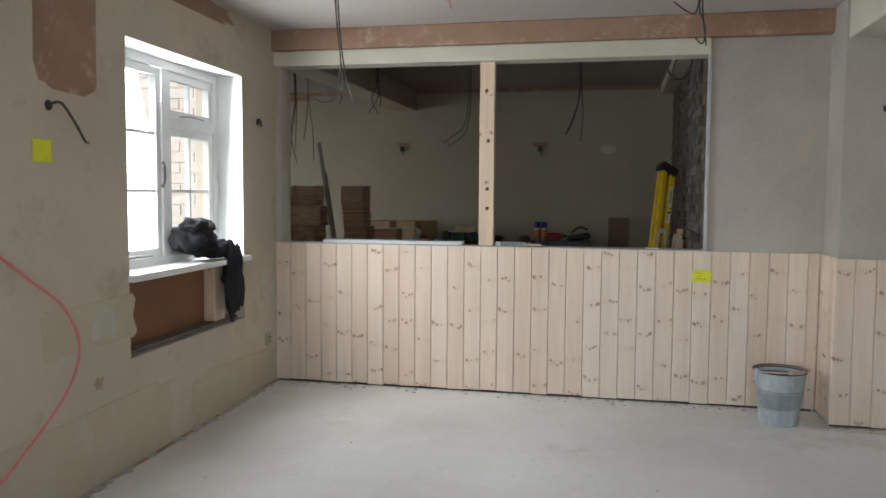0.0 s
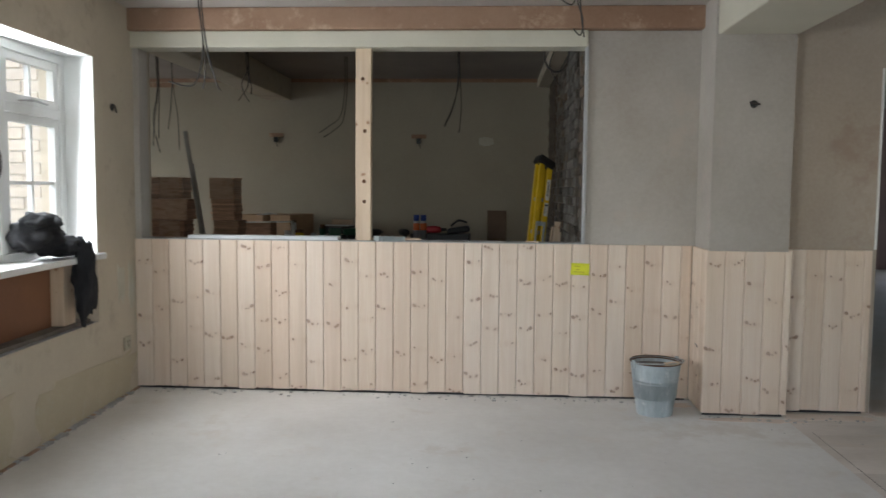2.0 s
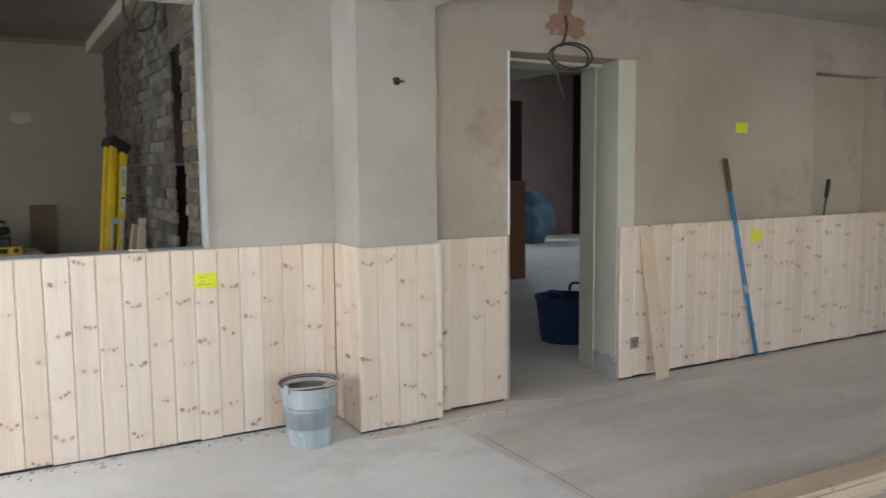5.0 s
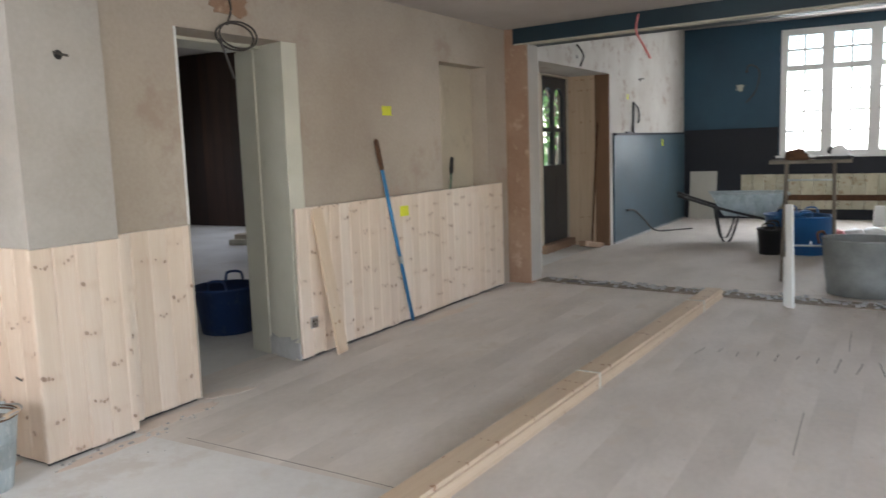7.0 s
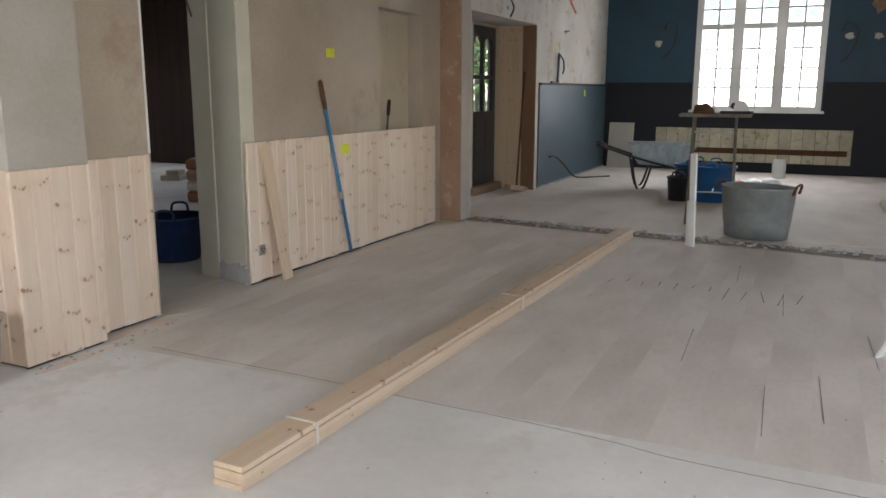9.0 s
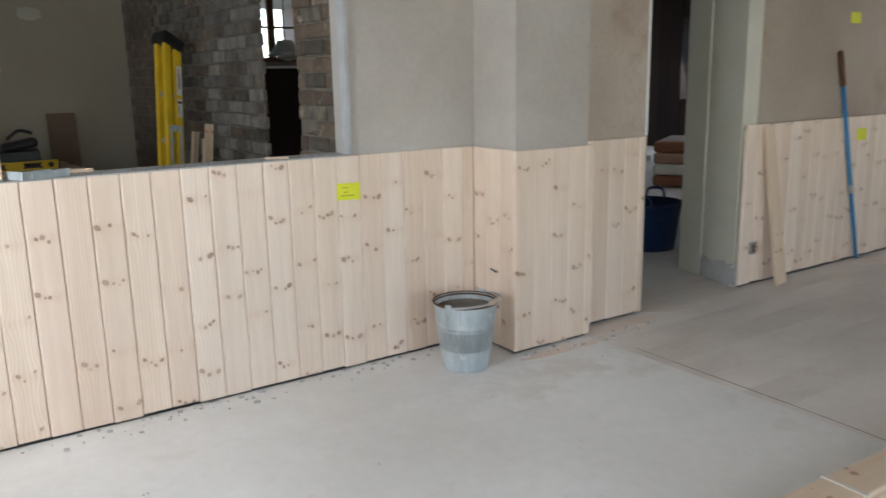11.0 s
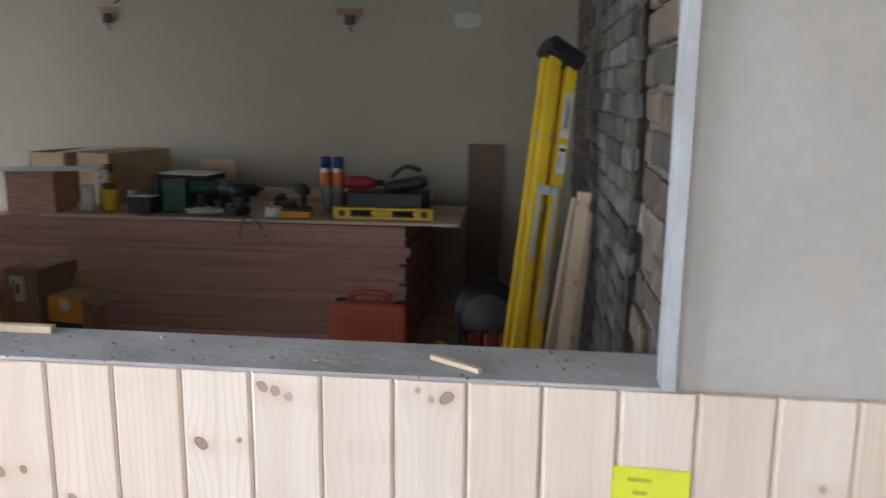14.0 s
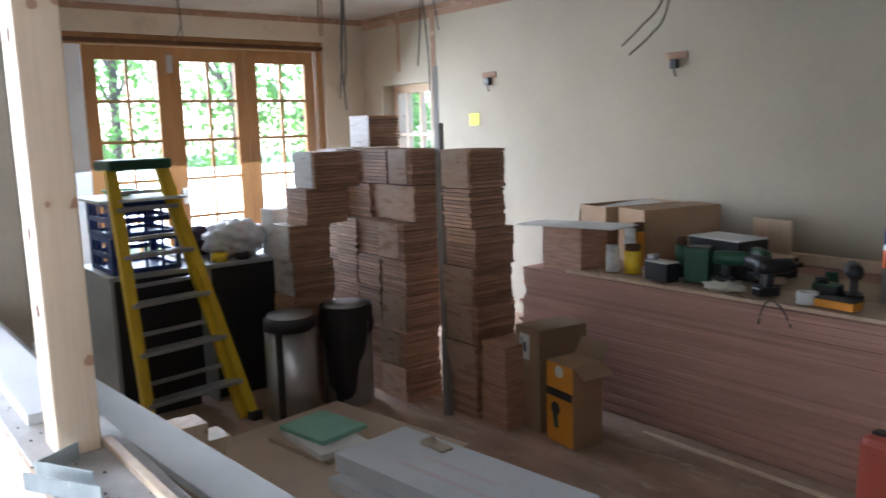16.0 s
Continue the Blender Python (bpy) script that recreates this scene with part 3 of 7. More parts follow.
dado("tongue-and-groove pine dado below the wide opening", pose(0.0, 0, 0), 3.575, 0.985, seed=3)
pier_side = dado("pine dado on the side of the plaster pier", pose(3.577, 0.012, 0, 0, 0, -90), 0.314, 0.982, seed=5, first=0.10)
part("slot", boxes((-0.024, -0.0012, -0.005, 0.024, 0.001, 0.005), bevel=0.0005), BLACK, pier_side, "dark cut slot", m=pose(0.167, 0, 0.388, 0, 14, 0))
dado("pine dado on the front of the plaster pier", pose(3.575, -0.322, 0), 0.495, 0.978, seed=7)
dado("pine dado beside the doorway", pose(4.07, -0.21, 0), 0.505, 0.985, seed=9, first=0.12)
dado("long pine dado right of the doorway below a niche", pose(5.44, -0.222, 0), 3.0, 1.0, gap=0.02, seed=11)


# ---- windows and doors ----
def pane(name, parent, rows, m=None, material=None):
    o = part(name, boxes(*rows), material or GLASS, parent, m=m)
    o.visible_shadow = False
    return o


# casement window of the left wall
W1 = thing("window_1", "white painted casement window with glazing bars", "window", pose(0.0, 0.0, 0.0, 0, 0, 2.2), kind="structure")
part("window_frame", boxes((-0.24, WY0, WZ0, -0.17, WY0 + 0.055, WZ1), (-0.24, WY1 - 0.055, WZ0, -0.17, WY1, WZ1), (-0.241, WY0, WZ1 - 0.055, -0.169, WY1, WZ1), (-0.241, WY0, WZ0, -0.169, WY1, WZ0 + 0.05), (-0.239, -1.21, WZ0, -0.171, -1.14, WZ1), bevel=0.004), WHITE, W1, "white painted frame")
part("transom", boxes((-0.238, -1.14, 1.70, -0.172, -0.585, 1.755), bevel=0.004), WHITE, W1)


def casement(y0, y1, z0, z1, cols, nrows, stile=0.045):
    c = part("casement", boxes((-0.225, y0, z0, -0.182, y0 + stile, z1), (-0.225, y1 - stile, z0, -0.182, y1, z1), (-0.224, y0, z0, -0.183, y1, z0 + stile), (-0.224, y0, z1 - stile, -0.183, y1, z1), bevel=0.003), WHITE, W1)
    for k in range(1, cols):
        y = y0 + stile + (y1 - y0 - 2 * stile) * k / cols
        part("glazing_bar", boxes((-0.218, y - 0.009, z0 + stile, -0.19, y + 0.009, z1 - stile)), WHITE, c)
    for k in range(1, nrows):
        z = z0 + stile + (z1 - z0 - 2 * stile) * k / nrows
        part("glazing_bar", boxes((-0.217, y0 + stile, z - 0.009, -0.191, y1 - stile, z + 0.009)), WHITE, c)
    pane("pane", c, [(-0.206, y0 + stile, z0 + stile, -0.202, y1 - stile, z1 - stile)])
    return c


c1 = casement(WY0 + 0.055, -1.21, WZ0 + 0.05, WZ1 - 0.055, 1, 3)
casement(-1.14, WY1 - 0.055, 1.755, WZ1 - 0.055, 2, 1)
casement(-1.14, WY1 - 0.055, WZ0 + 0.05, 1.70, 2, 2)
part("window_handle", tube([(-0.165, -1.232, 1.36), (-0.15, -1.232, 1.40), (-0.15, -1.232, 1.47), (-0.16, -1.232, 1.50)], 0.008), CABLE_GREY, W1, "dull metal casement handle", True)
part("window_stay", tube([(-0.165, -1.02, 1.765), (-0.15, -0.9, 1.775), (-0.155, -0.75, 1.768)], 0.006), STEEL, W1, "metal window stay", True)
part("window_stay", tube([(-0.165, -1.62, 0.99), (-0.15, -1.5, 0.995), (-0.155, -1.36, 0.99)], 0.006), STEEL, W1, "metal window stay", True)
part("window_sill", boxes((-0.17, WY0 - 0.01, 0.90, 0.035, WY1 + 0.05, 0.935), bevel=0.006), WHITE, W1, "white painted sill board")
part("reveal", boxes((-0.17, WY1 - 0.004, WZ0, -0.002, WY1 + 0.01, WZ1), (-0.17, WY0 - 0.01, WZ0, -0.002, WY0 + 0.004, WZ1), (-0.17, WY0, WZ1 - 0.004, -0.002, WY1, WZ1 + 0.01)), WHITE, W1, "white painted reveal")
REDBOARD = surface("red_brown_hardboard", (0.26, 0.115, 0.055), (0.19, 0.08, 0.038), 0.7, 3, 60, 0.1)
part("recess_board", boxes((-0.13, WY0, 0.545, -0.115, WY1 - 0.25, 0.90)), REDBOARD, LW, "red-brown board in the recess under the sill")
part("recess_ledge", boxes((-0.25, WY0, 0.51, -0.004, WY1, 0.532)), SILL, LW, "rough ledge of the recess")
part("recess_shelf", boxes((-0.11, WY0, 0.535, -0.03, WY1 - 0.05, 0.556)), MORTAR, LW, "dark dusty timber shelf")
part("recess_block", boxes((-0.115, WY1 - 0.33, 0.556, -0.04, WY1 - 0.20, 0.89), bevel=0.005), PINE_RAW, LW, "upright pine block")


# stains and repairs on the left wall, facing the room
def on_left(name, material, y, z, rx, rz, seed, label, rough=0.12, corner=0.4):
    return patch(name, LW, material, pose(0.0, y, z, 0, 0, 90), rx, rz, seed, label, 0.002 + 0.0004 * (seed % 5), rough, corner)


on_left("bare_patch", PLASTER_RAW, -2.27, 2.04, 0.21, 0.29, 3, "bare pink plaster patch", 0.05, 0.35)
on_left("bare_patch", PLASTER_RAW, -1.2, 2.39, 0.55, 0.05, 4, "bare pink plaster strip at the ceiling", 0.2)
on_left("damp_band", LIME, -2.3, 0.17, 0.9, 0.20, 7, "damp stained band", 0.1, 0.3)
on_left("damp_band", LIME, -0.65, 0.13, 0.62, 0.15, 8, "damp stained band", 0.16, 0.3)
on_left("filler_patch", LIME, -2.15, 0.74, 0.35, 0.11, 13, "old filled chase", 0.10, 0.3)
on_left("filler_patch", FILLER, -2.06, 0.74, 0.09, 0.08, 9, "pale filler patch", 0.25)
on_left("filler_patch", FILLER, -2.32, 0.66, 0.04, 0.06, 11, "pale filler patch", 0.3)
on_left("filler_patch", FILLER, -0.22, 0.72, 0.05, 0.11, 12, "pale filler patch", 0.3)
on_left("filler_patch", FILLER, -0.07, 0.70, 0.04, 0.13, 15, "pale filler patch", 0.3)
on_left("chipped_hole", DIRT_FLOOR, -2.1, 0.47, 0.03, 0.025, 14, "chipped dark hole", 0.4, 0.8)
rubble = random.Random(4)
bmr = bmesh.new()
for k in range(160):
    y, s = rubble.uniform(-3.2, -0.1), rubble.uniform(0.004, 0.018)
    add_box(bmr, 0.003, y, -0.001, 0.003 + s * rubble.uniform(1, 2.6), y + s * 1.6, s * 0.8)
o = part("rubble", bmr, SILL, LW, "crumbled plaster along the foot of the wall")
tagged(o, kind="stuff")
part("dirt_line", boxes((0.0015, -3.4, 0.0, 0.018, 0.0, 0.009)), DIRT_FLOOR, LW, "dark gap at the foot of the wall")


def socket(m, label, face, w=0.086, h=0.086):
    s = thing("wall_socket", label, "socket", m)
    part("plate", boxes((-w / 2, -0.012, -h / 2, w / 2, 0.0, h / 2), bevel=0.003), face, s)
    for dx, dz in ((-0.014, 0.01), (0.014, 0.01), (0.0, -0.014)):
        part("slot", boxes((dx - 0.005, -0.0135, dz - 0.007, dx + 0.005, -0.0118, dz + 0.007)), BLACK, s, "dark slot")
    return s


socket(pose(0.008, -0.16, 0.33, 0, 0, 92.2), "dusty double socket on the old plaster wall", surface("dusty_beige_plastic", (0.45, 0.42, 0.33), (0.33, 0.30, 0.22), 0.5))
socket(pose(5.555, -0.223, 0.24), "bare metal socket box in the pine dado", STEEL, 0.07, 0.075)


def wire_stub(m, label, mat_=None, pts=((0, 0, 0), (0.0, -0.04, -0.02), (0.05, -0.05, -0.07), (0.09, -0.04, -0.16)), r=0.006):
    s = thing("cable_end", label, "cable", m, "loose wall cables")
    part("sheath", tube(pts, r), mat_ or CABLE_GREY, s, smooth=True)
    part("hole", lathe([(0.0, 0.0), (0.022, 0.0), (0.02, 0.004)], 12), BLACK, s, "ragged dark hole", m=pose(0, -0.001, 0, 90))
    return s


wire_stub(pose(0.095, -2.40, 1.68, 0, 0, 92), "grey cable sticking out of the old plaster wall", pts=((0, 0, 0), (0.01, -0.05, 0.01), (0.08, -0.06, -0.06), (0.16, -0.05, -0.13), (0.2, -0.04, -0.14)))
wire_stub(pose(0.012, -0.30, 1.80, 0, 0, 92), "short cable stub by the window", pts=((0, 0, 0.02), (0.0, -0.02, 0.01), (0.0, -0.03, -0.03)))
wire_stub(pose(3.82, -0.303, 1.83), "short cable stub in the plaster pier", pts=((-0.02, 0, 0.01), (-0.01, -0.03, 0.0), (0.025, -0.035, -0.005)))
rc = thing("red_cable", "long red cable looped down the old plaster wall", "cable", pose(0, 0, 0))
part("sheath", tube([(0.12, -2.95, 1.25), (0.13, -2.62, 1.02), (0.16, -2.42, 0.86), (0.18, -2.36, 0.68), (0.16, -2.43, 0.5), (0.13, -2.7, 0.28), (0.12, -3.1, 0.03)], 0.006), RED_CABLE, rc, smooth=True)


# sticky notes
def sticky(m, label, w=0.115, h=0.075, lines=True):
    bm = bmesh.new()
    g = [[bm.verts.new((w * i / 4, -0.002 - 0.006 * (i / 4) ** 2 * (1 if j == 0 else 0.2), h * j / 3 - h)) for j in range(4)] for i in range(5)]
    for i in range(4):
        for j in range(3):
            bm.faces.new((g[i][j], g[i + 1][j], g[i + 1][j + 1], g[i][j + 1]))
    s = solid("sticky_note", bm, NOTE, label, "note", m, "yellow notes")
    if lines:
        ink = plain("olive_ink", (0.50, 0.45, 0.03), 0.7)
        for z, x0, x1 in ((-0.022, 0.2, 0.5), (-0.043, 0.28, 0.46), (-0.058, 0.15, 0.75)):
            part("writing", boxes((w * x0, -0.0052, z, w * x1, -0.0036, z + 0.005)), ink, s, "faint handwriting")
    return s


sticky(pose(2.825, 0, 0.868, 0, 1.5, 0), "yellow sticky note on the pine dado")
sticky(pose(0.097, -2.5, 1.54, 0, 0, 92), "yellow sticky note on the old plaster wall", 0.11, 0.09, False)
sticky(pose(6.5, -0.192, 1.68), "yellow sticky note on the skimmed wall", 0.12, 0.07, False)
sticky(pose(6.64, -0.224, 0.92), "yellow sticky note on the long pine dado", 0.12, 0.08, False)
sticky(pose(13.9, -0.282, 1.36), "yellow-green sticky note on the blue panelling", 0.09, 0.1, False)
sticky(pose(-2.25, 4.177, 1.63), "yellow sticky note on the store wall", 0.13, 0.1, False)
sticky(pose(12.25, -0.256, 1.98), "faded sticky note on the white wall", 0.06, 0.07, False)


# post in the opening
post = thing("timber_post", "square new pine post in the opening", "post", pose(1.494, 0.082, 0.9905))
part("shaft", boxes((-0.049, -0.035, 0, 0.049, 0.035, 1.224), bevel=0.003), PINE_RAW, post)
for z in (0.25, 0.38, 0.70, 1.03):
    part("knot", lathe([(0.0, 0.0), (0.013, 0.0), (0.012, 0.0015), (0.0, 0.002)], 12), RUST, post, "dark knot", m=pose(-0.008 + 0.02 * ((z * 7) % 1), -0.0345, z, 90))

# bucket with mortar
bk = thing("bucket", "dented galvanised bucket with set mortar in it", "bucket", pose(3.308, -0.290, 0.0))
wall_line = [(0.0, 0.012), (0.098, 0.012), (0.100, 0.0), (0.104, 0.0), (0.1045, 0.004)]
for k in range(1, 62):
    z = 0.005 * k
    rib = 0.0016 * max(0.0, math.sin((z - 0.19) * 2 * math.pi / 0.02)) if 0.19 < z < 0.24 else 0.0
    wall_line.append((0.1045 + 0.137 * z + rib, z))
wall_line += [(0.148, 0.315), (0.144, 0.314), (0.122, 0.1), (0.0, 0.1)]
part("body", lathe(wall_line, 40), GALV, bk, "zinc grey body with ribs", True)
part("rim", lathe([(0.1445, 0.313), (0.150, 0.311), (0.152, 0.316), (0.149, 0.3205), (0.1445, 0.318)], 40), RUST, bk, "rusty rolled rim", True)
part("mortar", lathe([(0.138, 0.285), (0.136, 0.262), (0.07, 0.258), (0.03, 0.262), (0.0, 0.257)], 28), surface("set_grey_mortar", (0.20, 0.175, 0.15), (0.13, 0.11, 0.095), 0.9, 14, 60, 0.3), bk, "set grey mortar", True)
part("lining", lathe([(0.1435, 0.312), (0.1400, 0.262)], 40), RUST, bk, "rusty inside", True)
for s in (-1, 1):
    part("ear", boxes((s * 0.155 - 0.005, -0.016, 0.285, s * 0.155 + 0.005, 0.016, 0.332), bevel=0.003), GALV, bk, m=pose(0, 0, 0, 0, 0, 25))
hd = part("handle", tube([(-0.155, 0, 0.315), (-0.14, -0.08, 0.325), (-0.06, -0.15, 0.33), (0.06, -0.15, 0.33), (0.14, -0.08, 0.325), (0.155, 0, 0.315)], 0.005), STEEL, bk, "wire handle lying on the rim", True, m=pose(0, 0, 0, 0, 0, 25))
part("grip", lathe([(0.0, -0.05), (0.009, -0.05), (0.0115, -0.03), (0.0115, 0.03), (0.009, 0.05), (0.0, 0.05)], 12), PINE_RAW, hd, "wooden grip", True, m=pose(0, -0.15, 0.33, 0, 90))


# jacket on the window sill
def jacket():
    cloth = surface("faded_black_cloth", (0.022, 0.023, 0.028), (0.007, 0.007, 0.009), 0.9, 8, 150, 0.3)
    j = thing("jacket", "crumpled dark jacket thrown over the window sill", "jacket", pose(-0.06, -1.0, 0.936, 0, 0, 92.2))
    rnd = random.Random(8)

    def lump(cx, cy, cz, rx, ry, rz, seed):
        bm = bmesh.new()
        bmesh.ops.create_icosphere(bm, subdivisions=4, radius=1)
        for v in bm.verts:
            n = noise.noise(v.co * 1.7 + Vector((seed, 0, 0))) * 0.35 + abs(noise.noise(v.co * 4.1 + Vector((0, seed, 0)))) * 0.28
            v.co = Vector((v.co.x * rx, v.co.y * ry, v.co.z * rz)) * (0.85 + n) + Vector((cx, cy, cz))
        return bm
    b = lump(0.0, 0.0, 0.13, 0.20, 0.11, 0.11, 2)
    for v in b.verts:
        v.co.z = max(v.co.z, 0.002)
    part("body", b, cloth, j, smooth=True)
    part("hood", lump(-0.01, -0.02, 0.20, 0.14, 0.09, 0.055, 5), cloth, j, smooth=True)
    b = lump(0.22, -0.14, -0.13, 0.10, 0.055, 0.26, 9)
    part("sleeve", b, cloth, j, "sleeve hanging down over the sill", True)
    b = lump(0.15, -0.05, 0.06, 0.14, 0.10, 0.06, 12)
    for v in b.verts:
        v.co.z = max(v.co.z, 0.001)
    part("shoulder", b, cloth, j, smooth=True)


jacket()


# ceiling cables
def cable_drop(m, label, drops, mat_=None, group="hanging ceiling cables"):
    c = thing("ceiling_cable", label, "cable", m, group)
    for k, pts in enumerate(drops):
        part("strand", tube(pts, 0.0042, 6), mat_ or CABLE_GREY, c, smooth=True)
    return c


cable_drop(pose(0.81, -1.0, H), "grey cables hanging from the ceiling", [
    [(0, 0, 0.0), (0.01, 0, -0.2), (0.03, 0, -0.42), (-0.02, 0, -0.6), (-0.15, 0, -0.585)],
    [(0.01, 0.01, 0.0), (0.025, 0.01, -0.25), (0.05, 0.02, -0.45), (0.10, 0, -0.6), (0.12, 0, -0.63)],
    [(-0.01, 0.01, 0.0), (0.005, 0.02, -0.2), (0.04, 0, -0.5), (0.02, 0.02, -0.62)]])
cable_drop(pose(2.77, -0.6, H), "grey cables hanging from the ceiling by the beam", [
    [(0, 0, 0.0), (0.0, 0, -0.1), (0.03, 0, -0.2), (0.02, 0.01, -0.28), (-0.02, 0, -0.25)],
    [(0.01, 0.01, 0.0), (0.02, 0.01, -0.15), (0.04, 0.02, -0.29)],
    [(0, 0, 0), (-0.03, 0, -0.12), (-0.14, 0, -0.05)]])
cable_drop(pose(1.44, -1.0, H), "short red cable hanging from the ceiling", [[(0, 0, 0), (0.01, 0, -0.08), (0.02, 0, -0.13)], [(0.01, 0, 0), (0.0, 0, -0.09)]], RED_CABLE)
for x, y, n, dz in ((-0.70, 2.0, 1, 0.95), (0.12, 2.0, 2, 0.5), (2.0, 2.0, 4, 0.76)):
    rnd = random.Random(n)
    cable_drop(pose(x, y, HS), "cables hanging from the store ceiling", [
        [(0.01 * k, 0, 0.0), (0.01 * k + 0.01, 0.01, -dz * 0.4), (rnd.uniform(-0.05, 0.05), 0.02, -dz * 0.7), (rnd.uniform(-0.12, 0.06), 0.0, -dz * rnd.uniform(0.85, 1.05))] for k in range(3)])
cable_drop(pose(-2.3, 1.75, HS), "cables hanging from the store ceiling by the glazed doors", [[(0, 0, 0), (0.02, 0, -0.2), (-0.03, 0.03, -0.34), (-0.1, 0, -0.45)], [(0.02, 0, 0), (0.03, 0, -0.2), (-0.01, 0.03, -0.42)]])
cable_drop(pose(-2.2, 2.75, HS), "thin reddish cables hanging from the store ceiling", [[(0, 0, 0), (-0.02, 0, -0.2), (-0.05, 0.03, -0.38)], [(0.03, 0, 0), (0.03, 0, -0.38)]], RUST)
cable_drop(pose(-1.6, 3.3, HS), "thin dark cable hanging from the store ceiling", [[(0, 0, 0), (0.02, 0, -0.15), (0.04, 0.03, -0.38)]])
cable_drop(pose(0.90, 2.6, HS), "pair of dark cables hanging in front of the store wall", [[(0, 0, 0), (0.0, 0, -0.3), (-0.04, 0, -0.56), (-0.15, 0, -0.66), (-0.25, 0.0, -0.73)], [(0.02, 0, 0), (0.02, 0, -0.35), (-0.02, 0, -0.61), (-0.10, 0, -0.70), (-0.21, 0, -0.77)]])
coil = thing("cable_coil", "coiled black cable hanging over the doorway", "cable", pose(5.0, -0.2, 2.03))
for k in range(2):
    part("loop", tube([(0.15 * math.cos(a * math.pi / 5), -0.03 - 0.01 * k, 0.075 * math.sin(a * math.pi / 5) + 0.01 * k) for a in range(11)], 0.006), CABLE_GREY, coil, smooth=True, m=pose(0.02 * k, 0, 0))
part("tail", tube([(0.0, 0.01, 0.25), (-0.02, -0.03, 0.15), (-0.06, -0.03, 0.06)], 0.007), CABLE_GREY, coil, smooth=True)
part("tail", tube([(-0.12, -0.03, -0.02), (-0.1, -0.05, -0.12), (-0.05, -0.05, -0.24)], 0.007), CABLE_GREY, coil, smooth=True)
patch("bare_patch", door_wall, PLASTER_RAW, pose(5.0, -0.19, 2.22), 0.15, 0.07, 21, "bare plaster round the cable hole", 0.003, 0.2, 0.8)
patch("bare_patch", door_wall, PLASTER_RAW, pose(5.0, -0.191, 2.36), 0.05, 0.11, 22, "bare plaster chase", 0.003, 0.2)
patch("chipped_base", door_wall, SILL, pose(5.475, -0.02, 0.07, 0, 0, -104.8), 0.17, 0.075, 24, "chipped plaster at the foot of the jamb", 0.004, 0.3, 0.4)
bm = bmesh.new()
lo = [bm.verts.new((x, y, 0.0)) for x, y in ((5.43, -0.188), (5.574, -0.188), (5.574, 0.338))]
hi = [bm.verts.new((v.co.x, v.co.y, 2.049)) for v in lo]
bm.faces.new(lo), bm.faces.new(hi)
for k in range(3):
    bm.faces.new((lo[k], lo[(k + 1) % 3], hi[(k + 1) % 3], hi[k]))
part("splayed_jamb", bm, CREAM, door_wall, "cream painted splayed jamb")
part("door_stop", boxes((-0.11, -0.012, 0.0, 0.11, 0.004, 2.03)), CREAM, door_wall, "cream painted door lining", m=pose(5.545, 0.23, 0, 0, 0, -104.8))
part("door_head", boxes((4.61, 0.05, 2.03, 5.5, 0.34, 2.0485)), CREAM, door_wall, "cream painted door head")
part("corner_bead", boxes((4.585, -0.193, 0.99, 4.60, 0.1, 2.05)), WHITE, door_wall, "pale corner bead")

# leaning tools and boards in the main room
br = thing("blue_broom", "long blue broom handle leaning on the wall", "broom", pose(6.70, -0.27, 0.0, -2.3, -12.6, 0))
part("shaft", tube([(0, 0, 0.02), (0, 0, 1.24)], 0.0145, 10), plain("blue_enamel", (0.03, 0.20, 0.42), 0.4), br, "blue painted shaft", True)
part("grip", lathe([(0.0, 1.24), (0.017, 1.24), (0.018, 1.30), (0.018, 1.46), (0.0, 1.475)], 12), RUST, br, "brown grip", True)
part("collar", lathe([(0.016, 0.5), (0.019, 0.5), (0.019, 0.56), (0.016, 0.56)], 12), STEEL, br, "grey joint collar", True)
part("claw", tube([(0.0, 0.0, 0.025), (0.05, -0.02, 0.012), (0.12, -0.03, 0.01)], 0.006), STEEL, br, "bent wire end", True)
lb = solid("leaning_board", boxes((0, 0, 0, 0.105, 0.018, 0.99), bevel=0.002), PINE_RAW, "loose pine board leaning on the dado", "board", pose(5.655, -0.345, 0.005, -6.5, -4.0, 0))
th = thing("hand_tool", "black-handled tool standing in the wall niche", "tool", pose(7.60, -0.12, 0.93, 0, 10, 0))
part("rod", tube([(0, 0, 0.0), (0, 0, 0.2)], 0.009), plain("green_shaft", (0.04, 0.12, 0.08)), th, smooth=True)
part("grip", lathe([(0.0, 0.2), (0.016, 0.2), (0.019, 0.26), (0.016, 0.34), (0.0, 0.35)], 12), BLACK, th, "black plastic grip", True)

# strapped bundle of boards on the floor
bd = thing("timber_bundle", "strapped bundle of pine boards on the floor", "timber", pose(3.06, -1.92, 0.0, 0, 0, -2.2))
for k in range(4):
    part("plank", boxes((0.0, 0.0, 0.0, 0.132, 0.0215, 5.45 - 0.05 * (k % 2)), bevel=0.002), PINE_RAW, bd, m=pose(0.004 * (k % 2), -0.003 * (k % 3), 0.0225 * k, 0, 0, 0) @ Matrix(((0, 0, 1, 0), (-1, 0, 0, 0), (0, 1, 0, 0), (0, 0, 0, 1))))
for x in (0.42, 2.6, 4.8):
    part("strap", boxes((x, -0.142, 0.0, x + 0.012, 0.004, 0.094)), plain("clear_strap", (0.70, 0.66, 0.58), 0.3), bd, "pale plastic strap")

